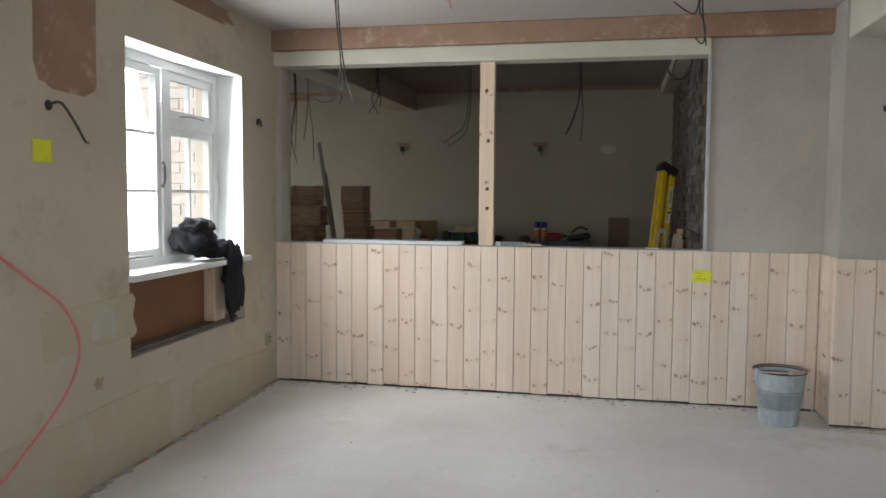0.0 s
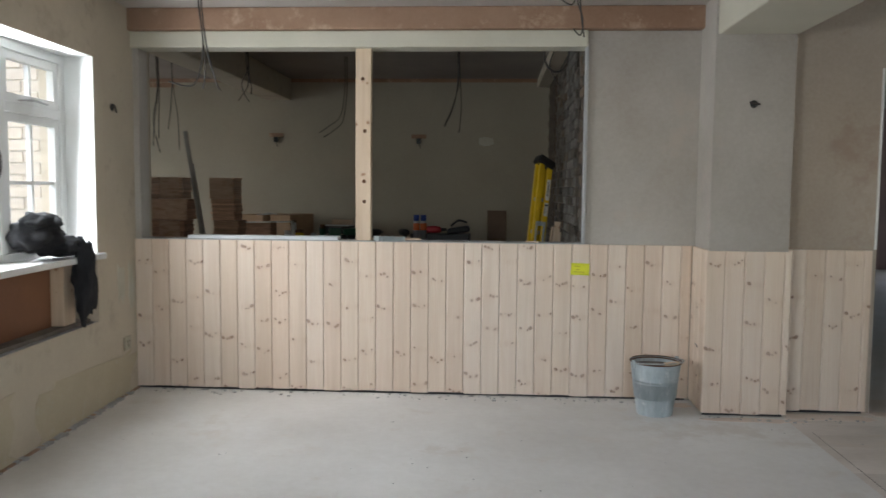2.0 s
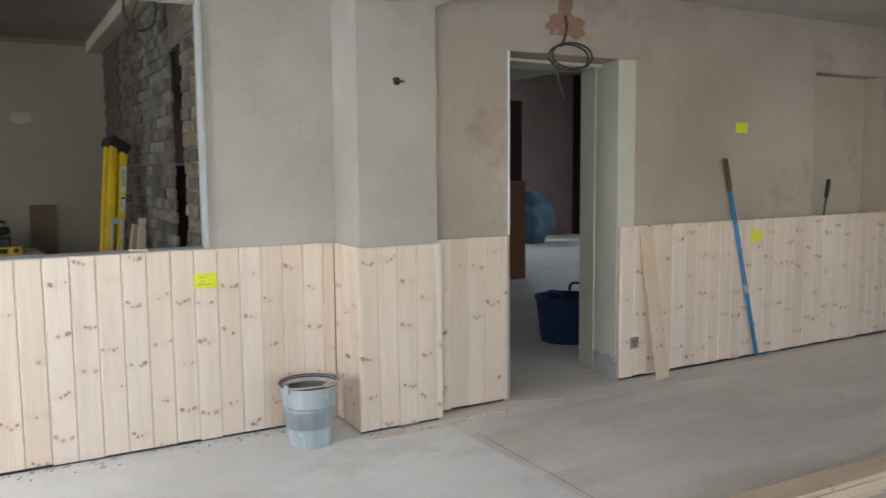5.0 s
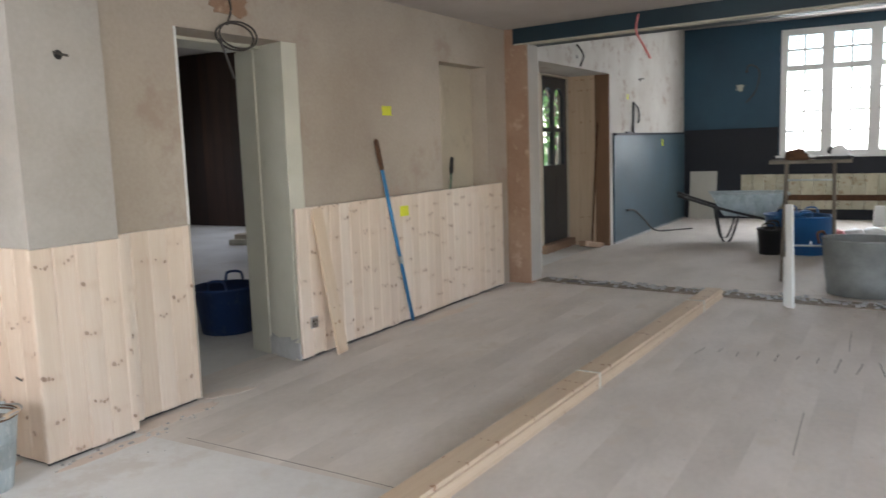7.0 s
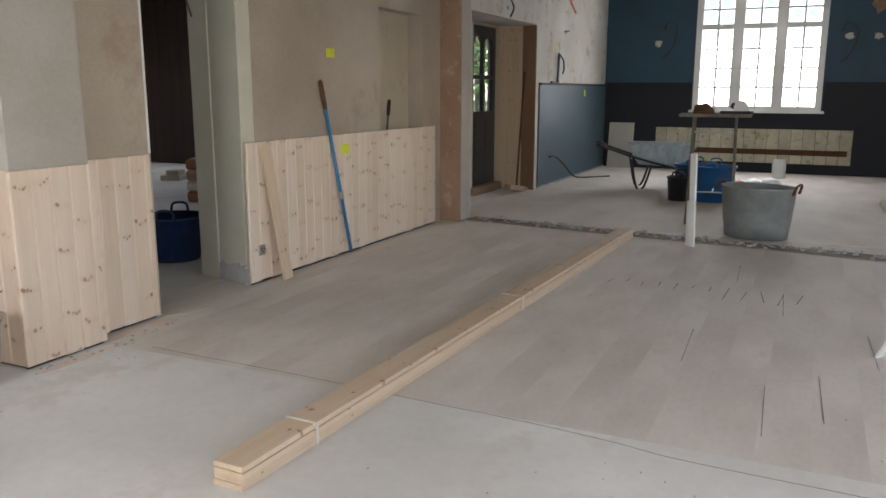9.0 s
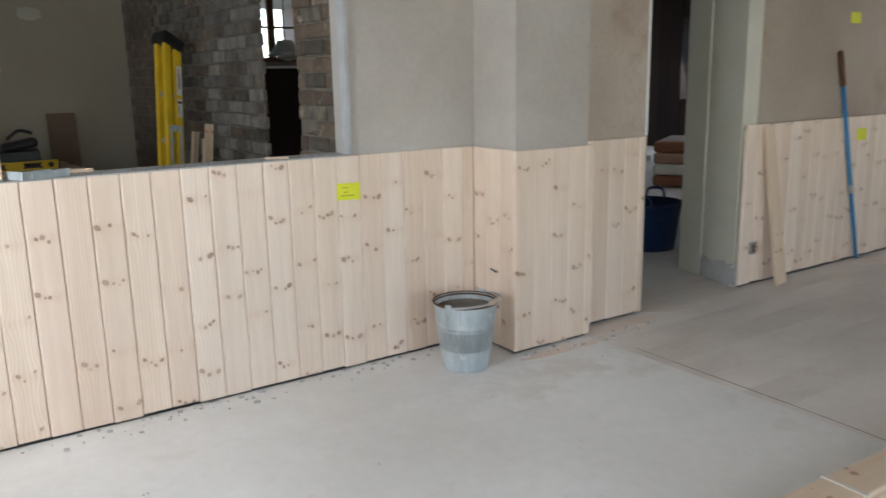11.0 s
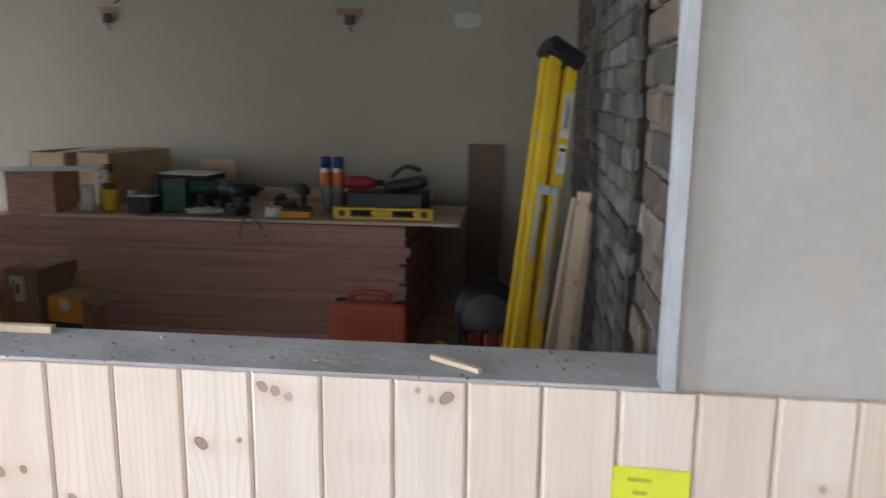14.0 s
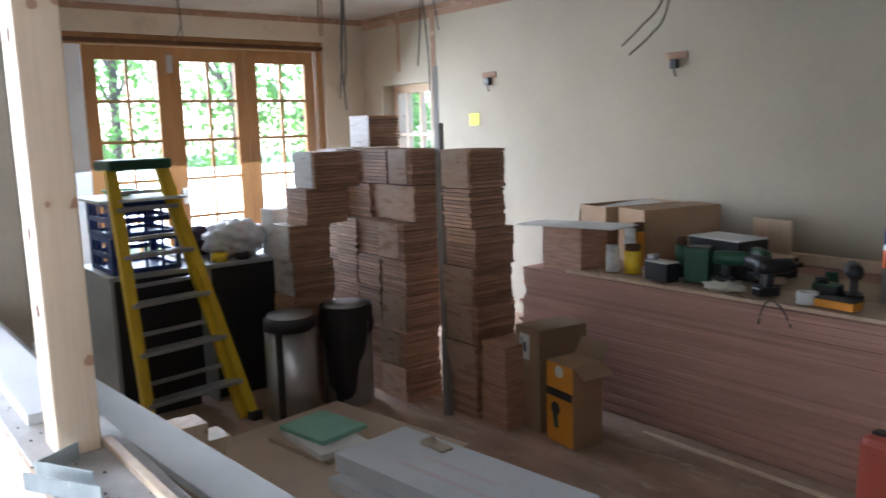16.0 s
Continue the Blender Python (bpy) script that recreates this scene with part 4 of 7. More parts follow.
# crumbs below the dado
crumb = random.Random(2)
bmc = bmesh.new()
for k in range(140):
    x, s = crumb.uniform(0.1, 4.5), crumb.uniform(0.003, 0.012)
    y = (-0.01 if x < 3.55 else -0.34) - crumb.random() ** 2 * 0.12
    add_box(bmc, x, y - s, 0.0, x + s * crumb.uniform(1, 2.2), y, s * 0.7)
for k in range(200):
    x, y, s = crumb.uniform(0.3, 8.2), crumb.uniform(-5.5, -0.4), crumb.uniform(0.002, 0.006)
    add_box(bmc, x, y, 0.0, x + s * 1.5, y + s, s * 0.6)
solid("plaster_crumbs", bmc, SILL, "plaster crumbs scattered on the screed floor", "debris", kind="stuff")

sc = thing("floor_scratches", "dark drag marks and cracks in the screed floor", "floor marks", pose(0, 0, 0.0), kind="structure")
mrk = random.Random(31)
for k in range(12):
    part("scratch", boxes((-0.11, -0.0025, 0.0008, 0.11, 0.0025, 0.0016)), MORTAR, sc, m=pose(6.74 - 0.012 * k + mrk.uniform(-0.06, 0.06), -2.47 - 0.115 * k, 0, 0, 0, mrk.uniform(-8, 8)) @ Matrix.Diagonal((mrk.uniform(0.4, 1.6), 1, 1, 1)))
for x, y in ((5.66, -4.11), (4.84, -3.86), (4.6, -3.63), (6.5, -3.64), (7.3, -3.3), (5.4, -3.2)):
    part("scratch", boxes((-0.3, -0.0015, 0.0008, 0.3, 0.0015, 0.0016)), MORTAR, sc, m=pose(x, y, 0, 0, 0, 2))
part("crack", tube([(4.11, -0.6, 0), (4.09, -1.56, 0), (4.05, -2.28, 0), (4.03, -2.74, 0), (3.99, -3.13, 0), (3.94, -3.5, 0), (3.9, -5.0, 0)], 0.0015, 5), MORTAR, sc, "long hairline seam")

# pinkish brick dust swept against the pier and the doorway
DUST = surface("pink_brick_dust", (0.74, 0.655, 0.585), (0.66, 0.545, 0.465), 0.95, 5, 60, 0.2)
for k, (x, y, rx, ry, rz) in enumerate(((4.32, -0.31, 0.27, 0.06, 0), (3.85, -0.40, 0.26, 0.045, 2), (4.72, -0.24, 0.15, 0.06, 30), (3.44, -0.10, 0.12, 0.05, 0), (7.1, -0.36, 0.5, 0.06, 3))):
    patch("brick_dust", sc, DUST, pose(x, y, 0.0004, -90, 0, 0) @ pose(0, 0, 0, 0, rz, 0), rx, ry, 60 + k, "pinkish brick dust", 0.0011, 0.3, 0.8)

# trench of the removed wall
tr = thing("floor_trench", "broken strip of floor where a wall was removed", "floor strip", pose(8.86, -0.44, 0.0, 0, 0, -7.0), kind="structure")
part("strip", boxes((-0.12, -7.5, 0.001, 0.10, 0.0, 0.012)), surface("broken_concrete", (0.30, 0.25, 0.20), (0.16, 0.13, 0.10), 0.95, 9, 50, 0.7), tr)
trn = random.Random(6)
bmt = bmesh.new()
for k in range(420):
    s = trn.uniform(0.008, 0.035)
    x, y = trn.gauss(0, 0.06), trn.uniform(-7.4, -0.05)
    add_box(bmt, x, y, 0.008, x + s * 1.4, y + s, 0.012 + s * 0.5)
tagged(part("rubble", bmt, SILL, tr, "broken stone along the strip"), kind="stuff")
for y in (-0.55, -0.3, -2.2, -3.0, -3.6, -4.2):
    part("hole", boxes((-0.07, y - 0.16, 0.002, 0.03, y, 0.0145)), BLACK, tr, "dark hole in the strip")


# ---- far bar ----
def plank_panel():
    p = thing("wall_panelling", "dusty blue painted panelling below the white wall", "wall panelling", pose(11.66, -0.25, 0.0), kind="structure")
    part("sheet", boxes((0, -0.022, 0.03, 3.75, 0.0, 1.43)), BLUE_GREY, p)
    part("rail", boxes((0, -0.05, 1.43, 3.75, 0.0, 1.46), bevel=0.004), BLUE_DARK, p, "dark top rail")
    part("skirting", boxes((0, -0.03, 0, 3.75, 0.0, 0.03)), SILL, p, "bare skirting line")


plank_panel()
part("stained_jamb", boxes((11.526, -0.252, 0.0, 11.544, -0.06, 2.205)), surface("brown_stained_lining", (0.26, 0.14, 0.075), (0.15, 0.08, 0.045), 0.6, 4, 60, 0.1, squash=(1, 1, 0.2)), bar_wall, "brown stained door lining")
part("cream_lining", boxes((11.530, -0.06, 0.0, 11.544, 0.30, 2.205)), PINE_RAW, bar_wall, "tan timber lining")
part("porch_screen", boxes((9.0, 0.34, 0.0, 10.50, 0.42, 2.7), (10.5, 0.34, 2.58, 11.8, 0.42, 2.75)), PLASTER_OLD, bar_wall, "cream plaster behind the doorway")
door_1 = thing("door_1", "dark grey front door with arched glazing", "door", pose(10.66, 0.33, 0.1), kind="structure")
DG = surface("dark_grey_door_paint", (0.045, 0.048, 0.055), (0.028, 0.03, 0.036), 0.4, 3, 60, 0.05)
part("leaf", boxes((0, 0, 0, 0.86, 0.05, 0.98), (0, 0, 0.98, 0.10, 0.05, 2.08), (0.76, 0, 0.98, 0.86, 0.05, 2.08), (0.40, 0, 0.98, 0.46, 0.05, 1.95), (0.10, 0.001, 1.95, 0.76, 0.049, 2.08), (0.1, 0.001, 1.40, 0.40, 0.049, 1.45), (0.46, 0.001, 1.40, 0.76, 0.049, 1.45), bevel=0.004), DG, door_1)
for x0 in (0.10, 0.46):
    for s in (0, 1):
        bm = bmesh.new()
        vs, cx = [], x0 + s * 0.30
        pts = [(cx, 1.95)] + [(x0 + 0.15 + (1 if s else -1) * 0.15 * math.cos(a * math.pi / 12), 1.80 + 0.15 * math.sin(a * math.pi / 12)) for a in range(7)][::-1]
        f0 = [bm.verts.new((x, 0.004, z)) for x, z in pts]
        f1 = [bm.verts.new((x, 0.046, z)) for x, z in pts]
        bm.faces.new(f0), bm.faces.new(f1[::-1])
        for k in range(len(pts)):
            j = (k + 1) % len(pts)
            bm.faces.new((f0[k], f0[j], f1[j], f1[k]))
        part("arch_spandrel", bm, DG, door_1)
    pane("pane", door_1, [(x0, 0.022, 0.98, x0 + 0.30, 0.027, 1.95)])
    part("door_panel", boxes((x0 + 0.03, -0.006, 0.2, x0 + 0.27, 0.0, 0.85), bevel=0.004), DG, door_1)
part("threshold", boxes((-0.1, -0.1, -0.1, 0.95, 0.06, 0.0)), DIRT_FLOOR, door_1, "worn threshold")
part("surround", boxes((0.862, -0.03, -0.1, 1.0, 0.12, 2.3), (-0.14, -0.03, -0.1, -0.002, 0.12, 2.3), (-0.14, -0.03, 2.085, 1.0, 0.12, 2.5)), PLASTER_OLD, door_1, "cream plaster surround")
bw = thing("broom", "old broom leaning in the doorway", "broom", pose(11.2, -0.12, 0.02, 0, 9, 0))
part("shaft", tube([(0, 0, 0.06), (0, 0, 1.6)], 0.014, 8), RUST, bw, "brown wooden shaft", True)
part("head", boxes((-0.4, -0.06, 0.0, 0.35, 0.03, 0.07), bevel=0.01), DIRT_FLOOR, bw, "wide bristle head")
mt = thing("metal_bracket", "bent metal tools on the panelling rail", "tools", pose(12.42, -0.275, 1.46))
part("blade", boxes((-0.03, -0.03, 0, 0.0, 0.0, 0.42)), BLACK, mt, m=pose(0, 0, 0, 0, 6, 0))
part("hook", tube([(0.28, 0, 0.14), (0.34, 0, 0.2), (0.30, 0, 0.33), (0.12, 0, 0.40)], 0.012), BLACK, mt, smooth=True)
part("base", boxes((-0.28, -0.02, 0.0, 0.06, 0.01, 0.02)), BLACK, mt)
wire_stub(pose(10.4, -0.252, 2.33), "loose wires over the porch doorway", pts=((0.1, 0, -0.1), (0.08, -0.05, 0.0), (-0.02, -0.06, 0.07), (-0.12, -0.05, 0.12)), r=0.012)
wire_stub(pose(12.9, -0.25, 2.2), "cut wires in the white wall", pts=((-0.1, 0, 0.0), (0.0, -0.03, 0.02), (0.12, -0.02, 0.02)), r=0.008)
fc = thing("floor_cable", "black cable trailing from the blue panelling over the floor", "cable", pose(12.0, -0.30, 0.0))
part("sheath", tube([(0.1, 0.0, 0.42), (0.35, -0.02, 0.40), (0.7, -0.05, 0.25), (1.0, -0.12, 0.06), (1.4, -0.25, 0.012), (1.7, -0.5, 0.012)], 0.012), CABLE_GREY, fc, smooth=True)

# mullioned window
W2 = thing("window_2", "white mullioned window with leaded glazing bars", "window", pose(FX, 0, 0), kind="structure")
y0, y1, z0, z1 = -3.78, -1.77, 1.03, 3.0
part("window_frame", boxes((-0.02, y0, z0, 0.14, y0 + 0.10, z1), (-0.02, y1 - 0.10, z0, 0.14, y1, z1), (-0.021, y0, z0, 0.141, y1, z0 + 0.07), (-0.021, y0, z1 - 0.09, 0.141, y1, z1), (-0.022, -3.19, z0, 0.139, -3.02, z1), (-0.022, -2.53, z0, 0.139, -2.36, z1), bevel=0.006), WHITE, W2, "white painted frame and mullions")
GREENGLASS = glass_mat("green_stained_glass", (0.30, 0.62, 0.34))
for li, (a, b) in enumerate(((-3.68, -3.19), (-3.02, -2.53), (-2.36, -1.87))):
    part("transom", boxes((-0.01, a, 2.36, 0.11, b, 2.44), bevel=0.004), WHITE, W2)
    pane("pane", W2, [(0.05, a, z0 + 0.07, 0.055, b, z1 - 0.09)])
    ym = (a + b) / 2
    part("glazing_bar", boxes((0.03, ym - 0.018, z0 + 0.07, 0.07, ym + 0.018, 2.36), (0.03, ym - 0.018, 2.44, 0.07, ym + 0.018, z1 - 0.09)), WHITE, W2)
    for z in (1.41, 1.72, 2.04, 2.68):
        part("lead_bar", boxes((0.035, a, z - 0.016, 0.065, b, z + 0.016)), WHITE, W2)
    for (zz, side) in (((2.52, 0), (2.52, 1), (2.74, 0), (2.74, 1)), ((2.72, 1),), ((2.52, 0), (2.52, 1), (2.18, 0), (2.16, 1), (1.85, 0), (1.5, 1)))[2 - li]:
        part("stained_motif", boxes((0.042, ym + (-0.17 if side else 0.06), zz, 0.048, ym + (-0.06 if side else 0.17), zz + 0.12)), GREENGLASS, W2, "green stained glass motif").visible_shadow = False
part("window_sill", boxes((-0.06, y0 - 0.05, z0 - 0.04, 0.14, y1 + 0.05, z0)), WHITE, W2, "white sill")

# strip of old pale boards below it
ob = thing("board_strip", "strip of pale bare boards and brick below the window", "wall panelling", pose(FX - 0.02, -4.28, 0.17), kind="structure")
PALE = surface("stained_cream_boards", (0.62, 0.60, 0.48), (0.46, 0.42, 0.30), 0.7, 5, 60, 0.2, spots=(0.30, 0.18, 0.10), vary=0.15)
for k in range(17):
    part("board", boxes((-0.022, 0.182 * k, 0.0, -0.004, 0.182 * k + 0.176, 0.56), bevel=0.003), PALE, ob)
part("bare_course", boxes((-0.027, 0.06, 0.14, -0.0245, 2.7, 0.23)), RUST, ob, "brown bare brick band")


def tub():
    t = thing("metal_tub", "large galvanised metal tub with two handles", "tub", pose(8.98, -3.30, 0.012, 0, 0, 75))
    bm = lathe([(0.0, 0.02), (0.27, 0.02), (0.275, 0.0), (0.285, 0.0), (0.30, 0.12), (0.304, 0.125), (0.304, 0.14), (0.306, 0.145), (0.335, 0.46), (0.345, 0.465), (0.34, 0.478), (0.325, 0.474), (0.27, 0.05), (0.0, 0.05)], 40)
    for v in bm.verts:
        v.co.y *= 0.78
    part("body", bm, surface("dull_dark_zinc", (0.34, 0.355, 0.355), (0.22, 0.235, 0.235), 0.55, 7, 60, 0.12, 0.3), t, "dull zinc oval body", True)
    for s in (-1, 1):
        part("handle", tube([(s * 0.335, -0.09, 0.42), (s * 0.36, -0.07, 0.50), (s * 0.36, 0.07, 0.50), (s * 0.335, 0.09, 0.42)], 0.012), RUST, t, "dark metal handle", True)


tub()
wp = thing("upvc_offcuts", "two white plastic trim lengths standing upright", "trim", pose(8.26, -2.82, 0.0))
part("length", boxes((-0.03, -0.012, 0, 0.03, 0.012, 0.82), bevel=0.004), WHITE, wp, m=pose(0, 0, 0, 0, 2.0, 60))
part("length", boxes((-0.025, -0.01, 0, 0.025, 0.01, 0.40), bevel=0.004), WHITE, wp, m=pose(0.05, 0.035, 0, 0, 1, 70))


def trestle():
    t = thing("trestle_table", "tall work stand with tools on top", "work stand", pose(9.55, -2.83, 0.0, 0, 0, 5))
    TZ = 1.13
    part("top", boxes((-0.2, -0.32, TZ - 0.03, 0.25, 0.36, TZ), bevel=0.004), MORTAR, t, "dusty dark board top")
    for x in (-0.12, 0.15):
        for y in (-0.2, 0.24):
            part("leg", tube([(x * 1.1, y, 0.012), (x, y * 0.9, TZ - 0.03)], 0.016, 8), MORTAR, t, "dull grey steel leg", True)
    for z in (0.35, 0.95):
        part("stretcher", tube([(-0.12, -0.2, z), (-0.12, 0.23, z)], 0.009, 8), GALV, t, smooth=True)
    part("stretcher", tube([(-0.12, 0.0, 0.35), (0.16, 0.0, 0.35)], 0.009, 8), GALV, t, smooth=True)
    cl = thing("rag_heap", "dark rags heaped on the work stand", "rags", pose(9.5, -2.70, 1.13))
    bm = bmesh.new()
    bmesh.ops.create_icosphere(bm, subdivisions=3, radius=1)
    for v in bm.verts:
        f = 0.8 + 0.5 * abs(noise.noise(v.co * 2.5))
        v.co = Vector((v.co.x * 0.10 * f, v.co.y * 0.12 * f, max(0, v.co.z * 0.11 * f)))
    part("heap", bm, RUST, cl, smooth=True)
    sw = thing("power_saw", "dark circular saw lying on the work stand", "saw", pose(9.55, -3.0, 1.13, 0, 0, 80))
    part("base", boxes((-0.16, -0.05, 0.0, 0.14, 0.06, 0.03), bevel=0.006), BLACK, sw)
    part("body", boxes((-0.14, -0.035, 0.03, 0.08, 0.035, 0.09), bevel=0.012), BLACK, sw, m=pose(0, 0, 0, 0, -28, 0))
    part("blade", lathe([(0.0, -0.002), (0.07, -0.002), (0.07, 0.002), (0.0, 0.002)], 24), STEEL, sw, "steel blade", m=pose(-0.06, 0.045, 0.06, 90))


trestle()


def barrow():
    b = thing("wheelbarrow", "dusty grey wheelbarrow with black legs", "wheelbarrow", pose(12.55, -1.75, 0.004, 0, 0, -75))
    bm = bmesh.new()
    lo = [bm.verts.new(p) for p in ((-0.28, -0.2, 0.34), (0.30, -0.16, 0.30), (0.30, 0.16, 0.30), (-0.28, 0.2, 0.34))]
    hi = [bm.verts.new(p) for p in ((-0.44, -0.32, 0.62), (0.50, -0.27, 0.62), (0.50, 0.27, 0.62), (-0.44, 0.32, 0.62))]
    bm.faces.new(lo)
    for k in range(4):
        bm.faces.new((lo[k], lo[(k + 1) % 4], hi[(k + 1) % 4], hi[k]))
    bmesh.ops.solidify(bm, geom=bm.faces[:], thickness=0.012)
    part("tray", bm, GALV, b, "dusty grey steel tray")
    part("rim", tube([(-0.44, -0.32, 0.62), (0.50, -0.27, 0.62), (0.50, 0.27, 0.62), (-0.44, 0.32, 0.62), (-0.44, -0.32, 0.62)], 0.013, smooth=1), GALV, b)
    for s in (-1, 1):
        part("shaft", tube([(0.62, s * 0.06, 0.2), (0.1, s * 0.2, 0.32), (-0.4, s * 0.28, 0.46), (-0.75, s * 0.29, 0.58)], 0.017), BLACK, b, smooth=True)
        part("grip", tube([(-0.72, s * 0.29, 0.57), (-0.86, s * 0.29, 0.62)], 0.022), BLACK, b, "black rubber grip", True)
        part("leg", tube([(-0.1, s * 0.2, 0.34), (-0.2, s * 0.22, 0.03), (-0.3, s * 0.22, 0.03), (-0.38, s * 0.24, 0.42)], 0.015), BLACK, b, smooth=True)
    part("wheel", lathe([(0.05, -0.04), (0.15, -0.045), (0.19, -0.02), (0.19, 0.02), (0.15, 0.045), (0.05, 0.04), (0.05, -0.04)], 24), BLACK, b, "black rubber wheel", True, m=pose(0.66, 0, 0.195, 90))


barrow()


def tub_bucket(name, label, m, r, h, material, handle=True, mesh_handles=False):
    t = thing(name, label, "bucket", m)
    part("body", lathe([(0.0, 0.01), (r * 0.78, 0.01), (r * 0.8, 0.0), (r * 0.82, 0.0), (r, h), (r * 1.04, h), (r * 1.04, h - 0.02), (r * 0.985, h - 0.02), (r * 0.97, h - 0.005), (r * 0.78, 0.03), (0.0, 0.03)], 30), material, t, smooth=True)
    if handle:
        for s in (-1, 1):
            part("handle", tube([(s * r, -0.07, h - 0.01), (s * r * 1.02, -0.05, h + 0.06), (s * r * 1.02, 0.05, h + 0.06), (s * r, 0.07, h - 0.01)], 0.011), material, t, smooth=True)
    return t


BLUE_TRUG = surface("scuffed_blue_rubber", (0.015, 0.045, 0.14), (0.01, 0.028, 0.09), 0.5, 6, 60, 0.15, spots=(0.05, 0.08, 0.13))
BLUE_BIN = plain("bright_blue_plastic", (0.02, 0.13, 0.36), 0.4)
tub_bucket("rubber_bucket", "black rubber bucket on the bar floor", pose(11.3, -2.24, 0.004), 0.15, 0.30, BLACK)
tub_bucket("plastic_tub", "bright blue plastic tub with tools", pose(11.45, -2.62, 0.004), 0.27, 0.44, BLUE_BIN)
tub_bucket("plastic_tub", "second bright blue plastic tub", pose(11.85, -2.35, 0.004), 0.26, 0.42, BLUE_BIN)
tub_bucket("rubber_trug", "scuffed dark blue rubber trug full of rubble sacks", pose(5.93, 0.95, 0.0, 0, 0, 30), 0.245, 0.36, BLUE_TRUG)
jr = solid("plastic_jar", lathe([(0, 0), (0.09, 0), (0.1, 0.02), (0.1, 0.22), (0.085, 0.25), (0.085, 0.29), (0, 0.295)], 20), WHITE, "white plastic jar on the bar floor", "jar", pose(14.6, -3.26, 0.004), smooth=True)
solid("plasterboard_offcut", boxes((0, 0, 0, 0.44, 0.014, 0.80), bevel=0.002), surface("grey_board", (0.58, 0.56, 0.50), (0.48, 0.46, 0.41), 0.85), "pale board offcut leaning in the corner", "board", pose(15.25, -0.38, 0.005, 0, 0, -90) @ pose(0, 0, 0, -8, 0, 0))
sk = thing("rubble_sacks", "pale sacks and tools on the floor by the tubs", "sacks", pose(12.2, -2.95, 0.004))
for k in range(3):
    bm = bmesh.new()
    bmesh.ops.create_icosphere(bm, subdivisions=3, radius=1)
    for v in bm.verts:
        f = 0.85 + 0.4 * abs(noise.noise(v.co * 2 + Vector((k * 3, 0, 0))))
        v.co = Vector((v.co.x * 0.16 * f, v.co.y * 0.14 * f, max(0, 0.09 + v.co.z * 0.12 * f)))
    part("sack", bm, WHITE if k else RED_CABLE, sk, smooth=True, m=pose(0.15 * k, -0.2 * k + 0.1, 0))
hatch = thing("floor_hatch", "lifted pale floor slab beside a dark hole", "floor hatch", pose(11.2, -4.6, 0.004))
part("slab", boxes((0.0, -0.5, 0.02, 0.6, 0.1, 0.08), bevel=0.006), FILLER, hatch)
part("hole", boxes((-0.25, -0.5, 0.0, 0.0, 0.05, 0.006)), BLACK, hatch, "dark opening")
solid("white_trims", boxes((0.0, 0.0, 0.0, 0.05, 0.012, 1.6), (0.06, 0.0, 0.0, 0.11, 0.012, 1.5), bevel=0.002), WHITE, "white trim lengths leaning by the pillar", "trim", pose(5.57, -4.12, 0.0, 20, 16, -30))
wr = thing("beam_cable", "red wires hanging from the dark teal beam", "cable", pose(8.45, -1.55, 2.31))
part("strand", tube([(0, 0, 0.12), (0.0, 0.02, -0.02), (0.0, -0.05, -0.16), (0.0, -0.1, -0.26)], 0.009), RED_CABLE, wr, smooth=True)
for y, z in ((-1.25, 2.4), (-4.0, 2.3), (-4.6, 2.45)):
    wire_stub(pose(FX - 0.002, y, z, 0, 0, -90), "loose wires in the blue wall", pts=((0, 0, 0), (0.05, -0.05, 0.1), (0.2, -0.06, 0.0), (0.16, -0.05, -0.3), (0.0, -0.04, -0.5)), r=0.010)
patch("bare_patch", far_wall, PLASTER_RAW, pose(FX, -4.6, 2.75, 0, 0, -90), 0.25, 0.2, 31, "bare brick patch", 0.004, 0.25, 0.8)
for y, z in ((-1.15, 2.15), (-4.1, 2.2), (-4.5, 2.2), (-4.9, 2.15)):
    patch("filler_patch", far_wall, FILLER, pose(FX, y, z, 0, 0, -90), 0.06, 0.05, int(-y * 10), "pale filler spot", 0.004, 0.35, 0.8)


# ---- back room through the doorway ----
for k in range(28):
    if not 11 < k < 16:
        part("board", boxes((12.48, 2.1 + 0.25 * k, 0.0, 12.499, 2.1 + 0.25 * k + 0.244, 3.24)), DARK_BOARD, bpy.data.objects["wall_back_right"])
lk = thing("tall_cabinet", "tall brown board and dark cupboard standing in the back room", "cupboard", pose(7.75, 4.05, 0.0))
part("board", boxes((-0.62, 0, 0, 0.0, 0.03, 1.22), bevel=0.003), REDBOARD, lk, "brown hardboard sheet")
part("cupboard", boxes((-0.62, 0.05, 0, -0.02, 0.5, 2.2), bevel=0.006), DARK_BOARD, lk, "dark stained cupboard")
mb = thing("stacked_mattress", "stack of brown and grey mattresses in the back room", "mattress", pose(9.05, 3.0, 0.0, 0, 0, 30))
for k in range(4):
    part("mattress", boxes((-0.5, -0.4, 0.13 * k + 0.02, 0.5, 0.4, 0.13 * k + 0.145), bevel=0.03), (REDBOARD, FILLER, PLASTER_RAW, REDBOARD)[k], mb)
ws = thing("covered_machine", "machine under a pale blue dust sheet", "machine", pose(10.6, 7.9, 0.0))
bm = bmesh.new()
bmesh.ops.create_icosphere(bm, subdivisions=4, radius=1)
for v in bm.verts:
    f = 0.9 + 0.3 * noise.noise(v.co * 2.2)
    v.co = Vector((v.co.x * 0.55 * f, v.co.y * 0.4 * f, max(0.0, 0.42 + v.co.z * 0.55 * f)))
part("sheet", bm, plain("pale_blue_sheet", (0.10, 0.17, 0.24), 0.6), ws, smooth=True)
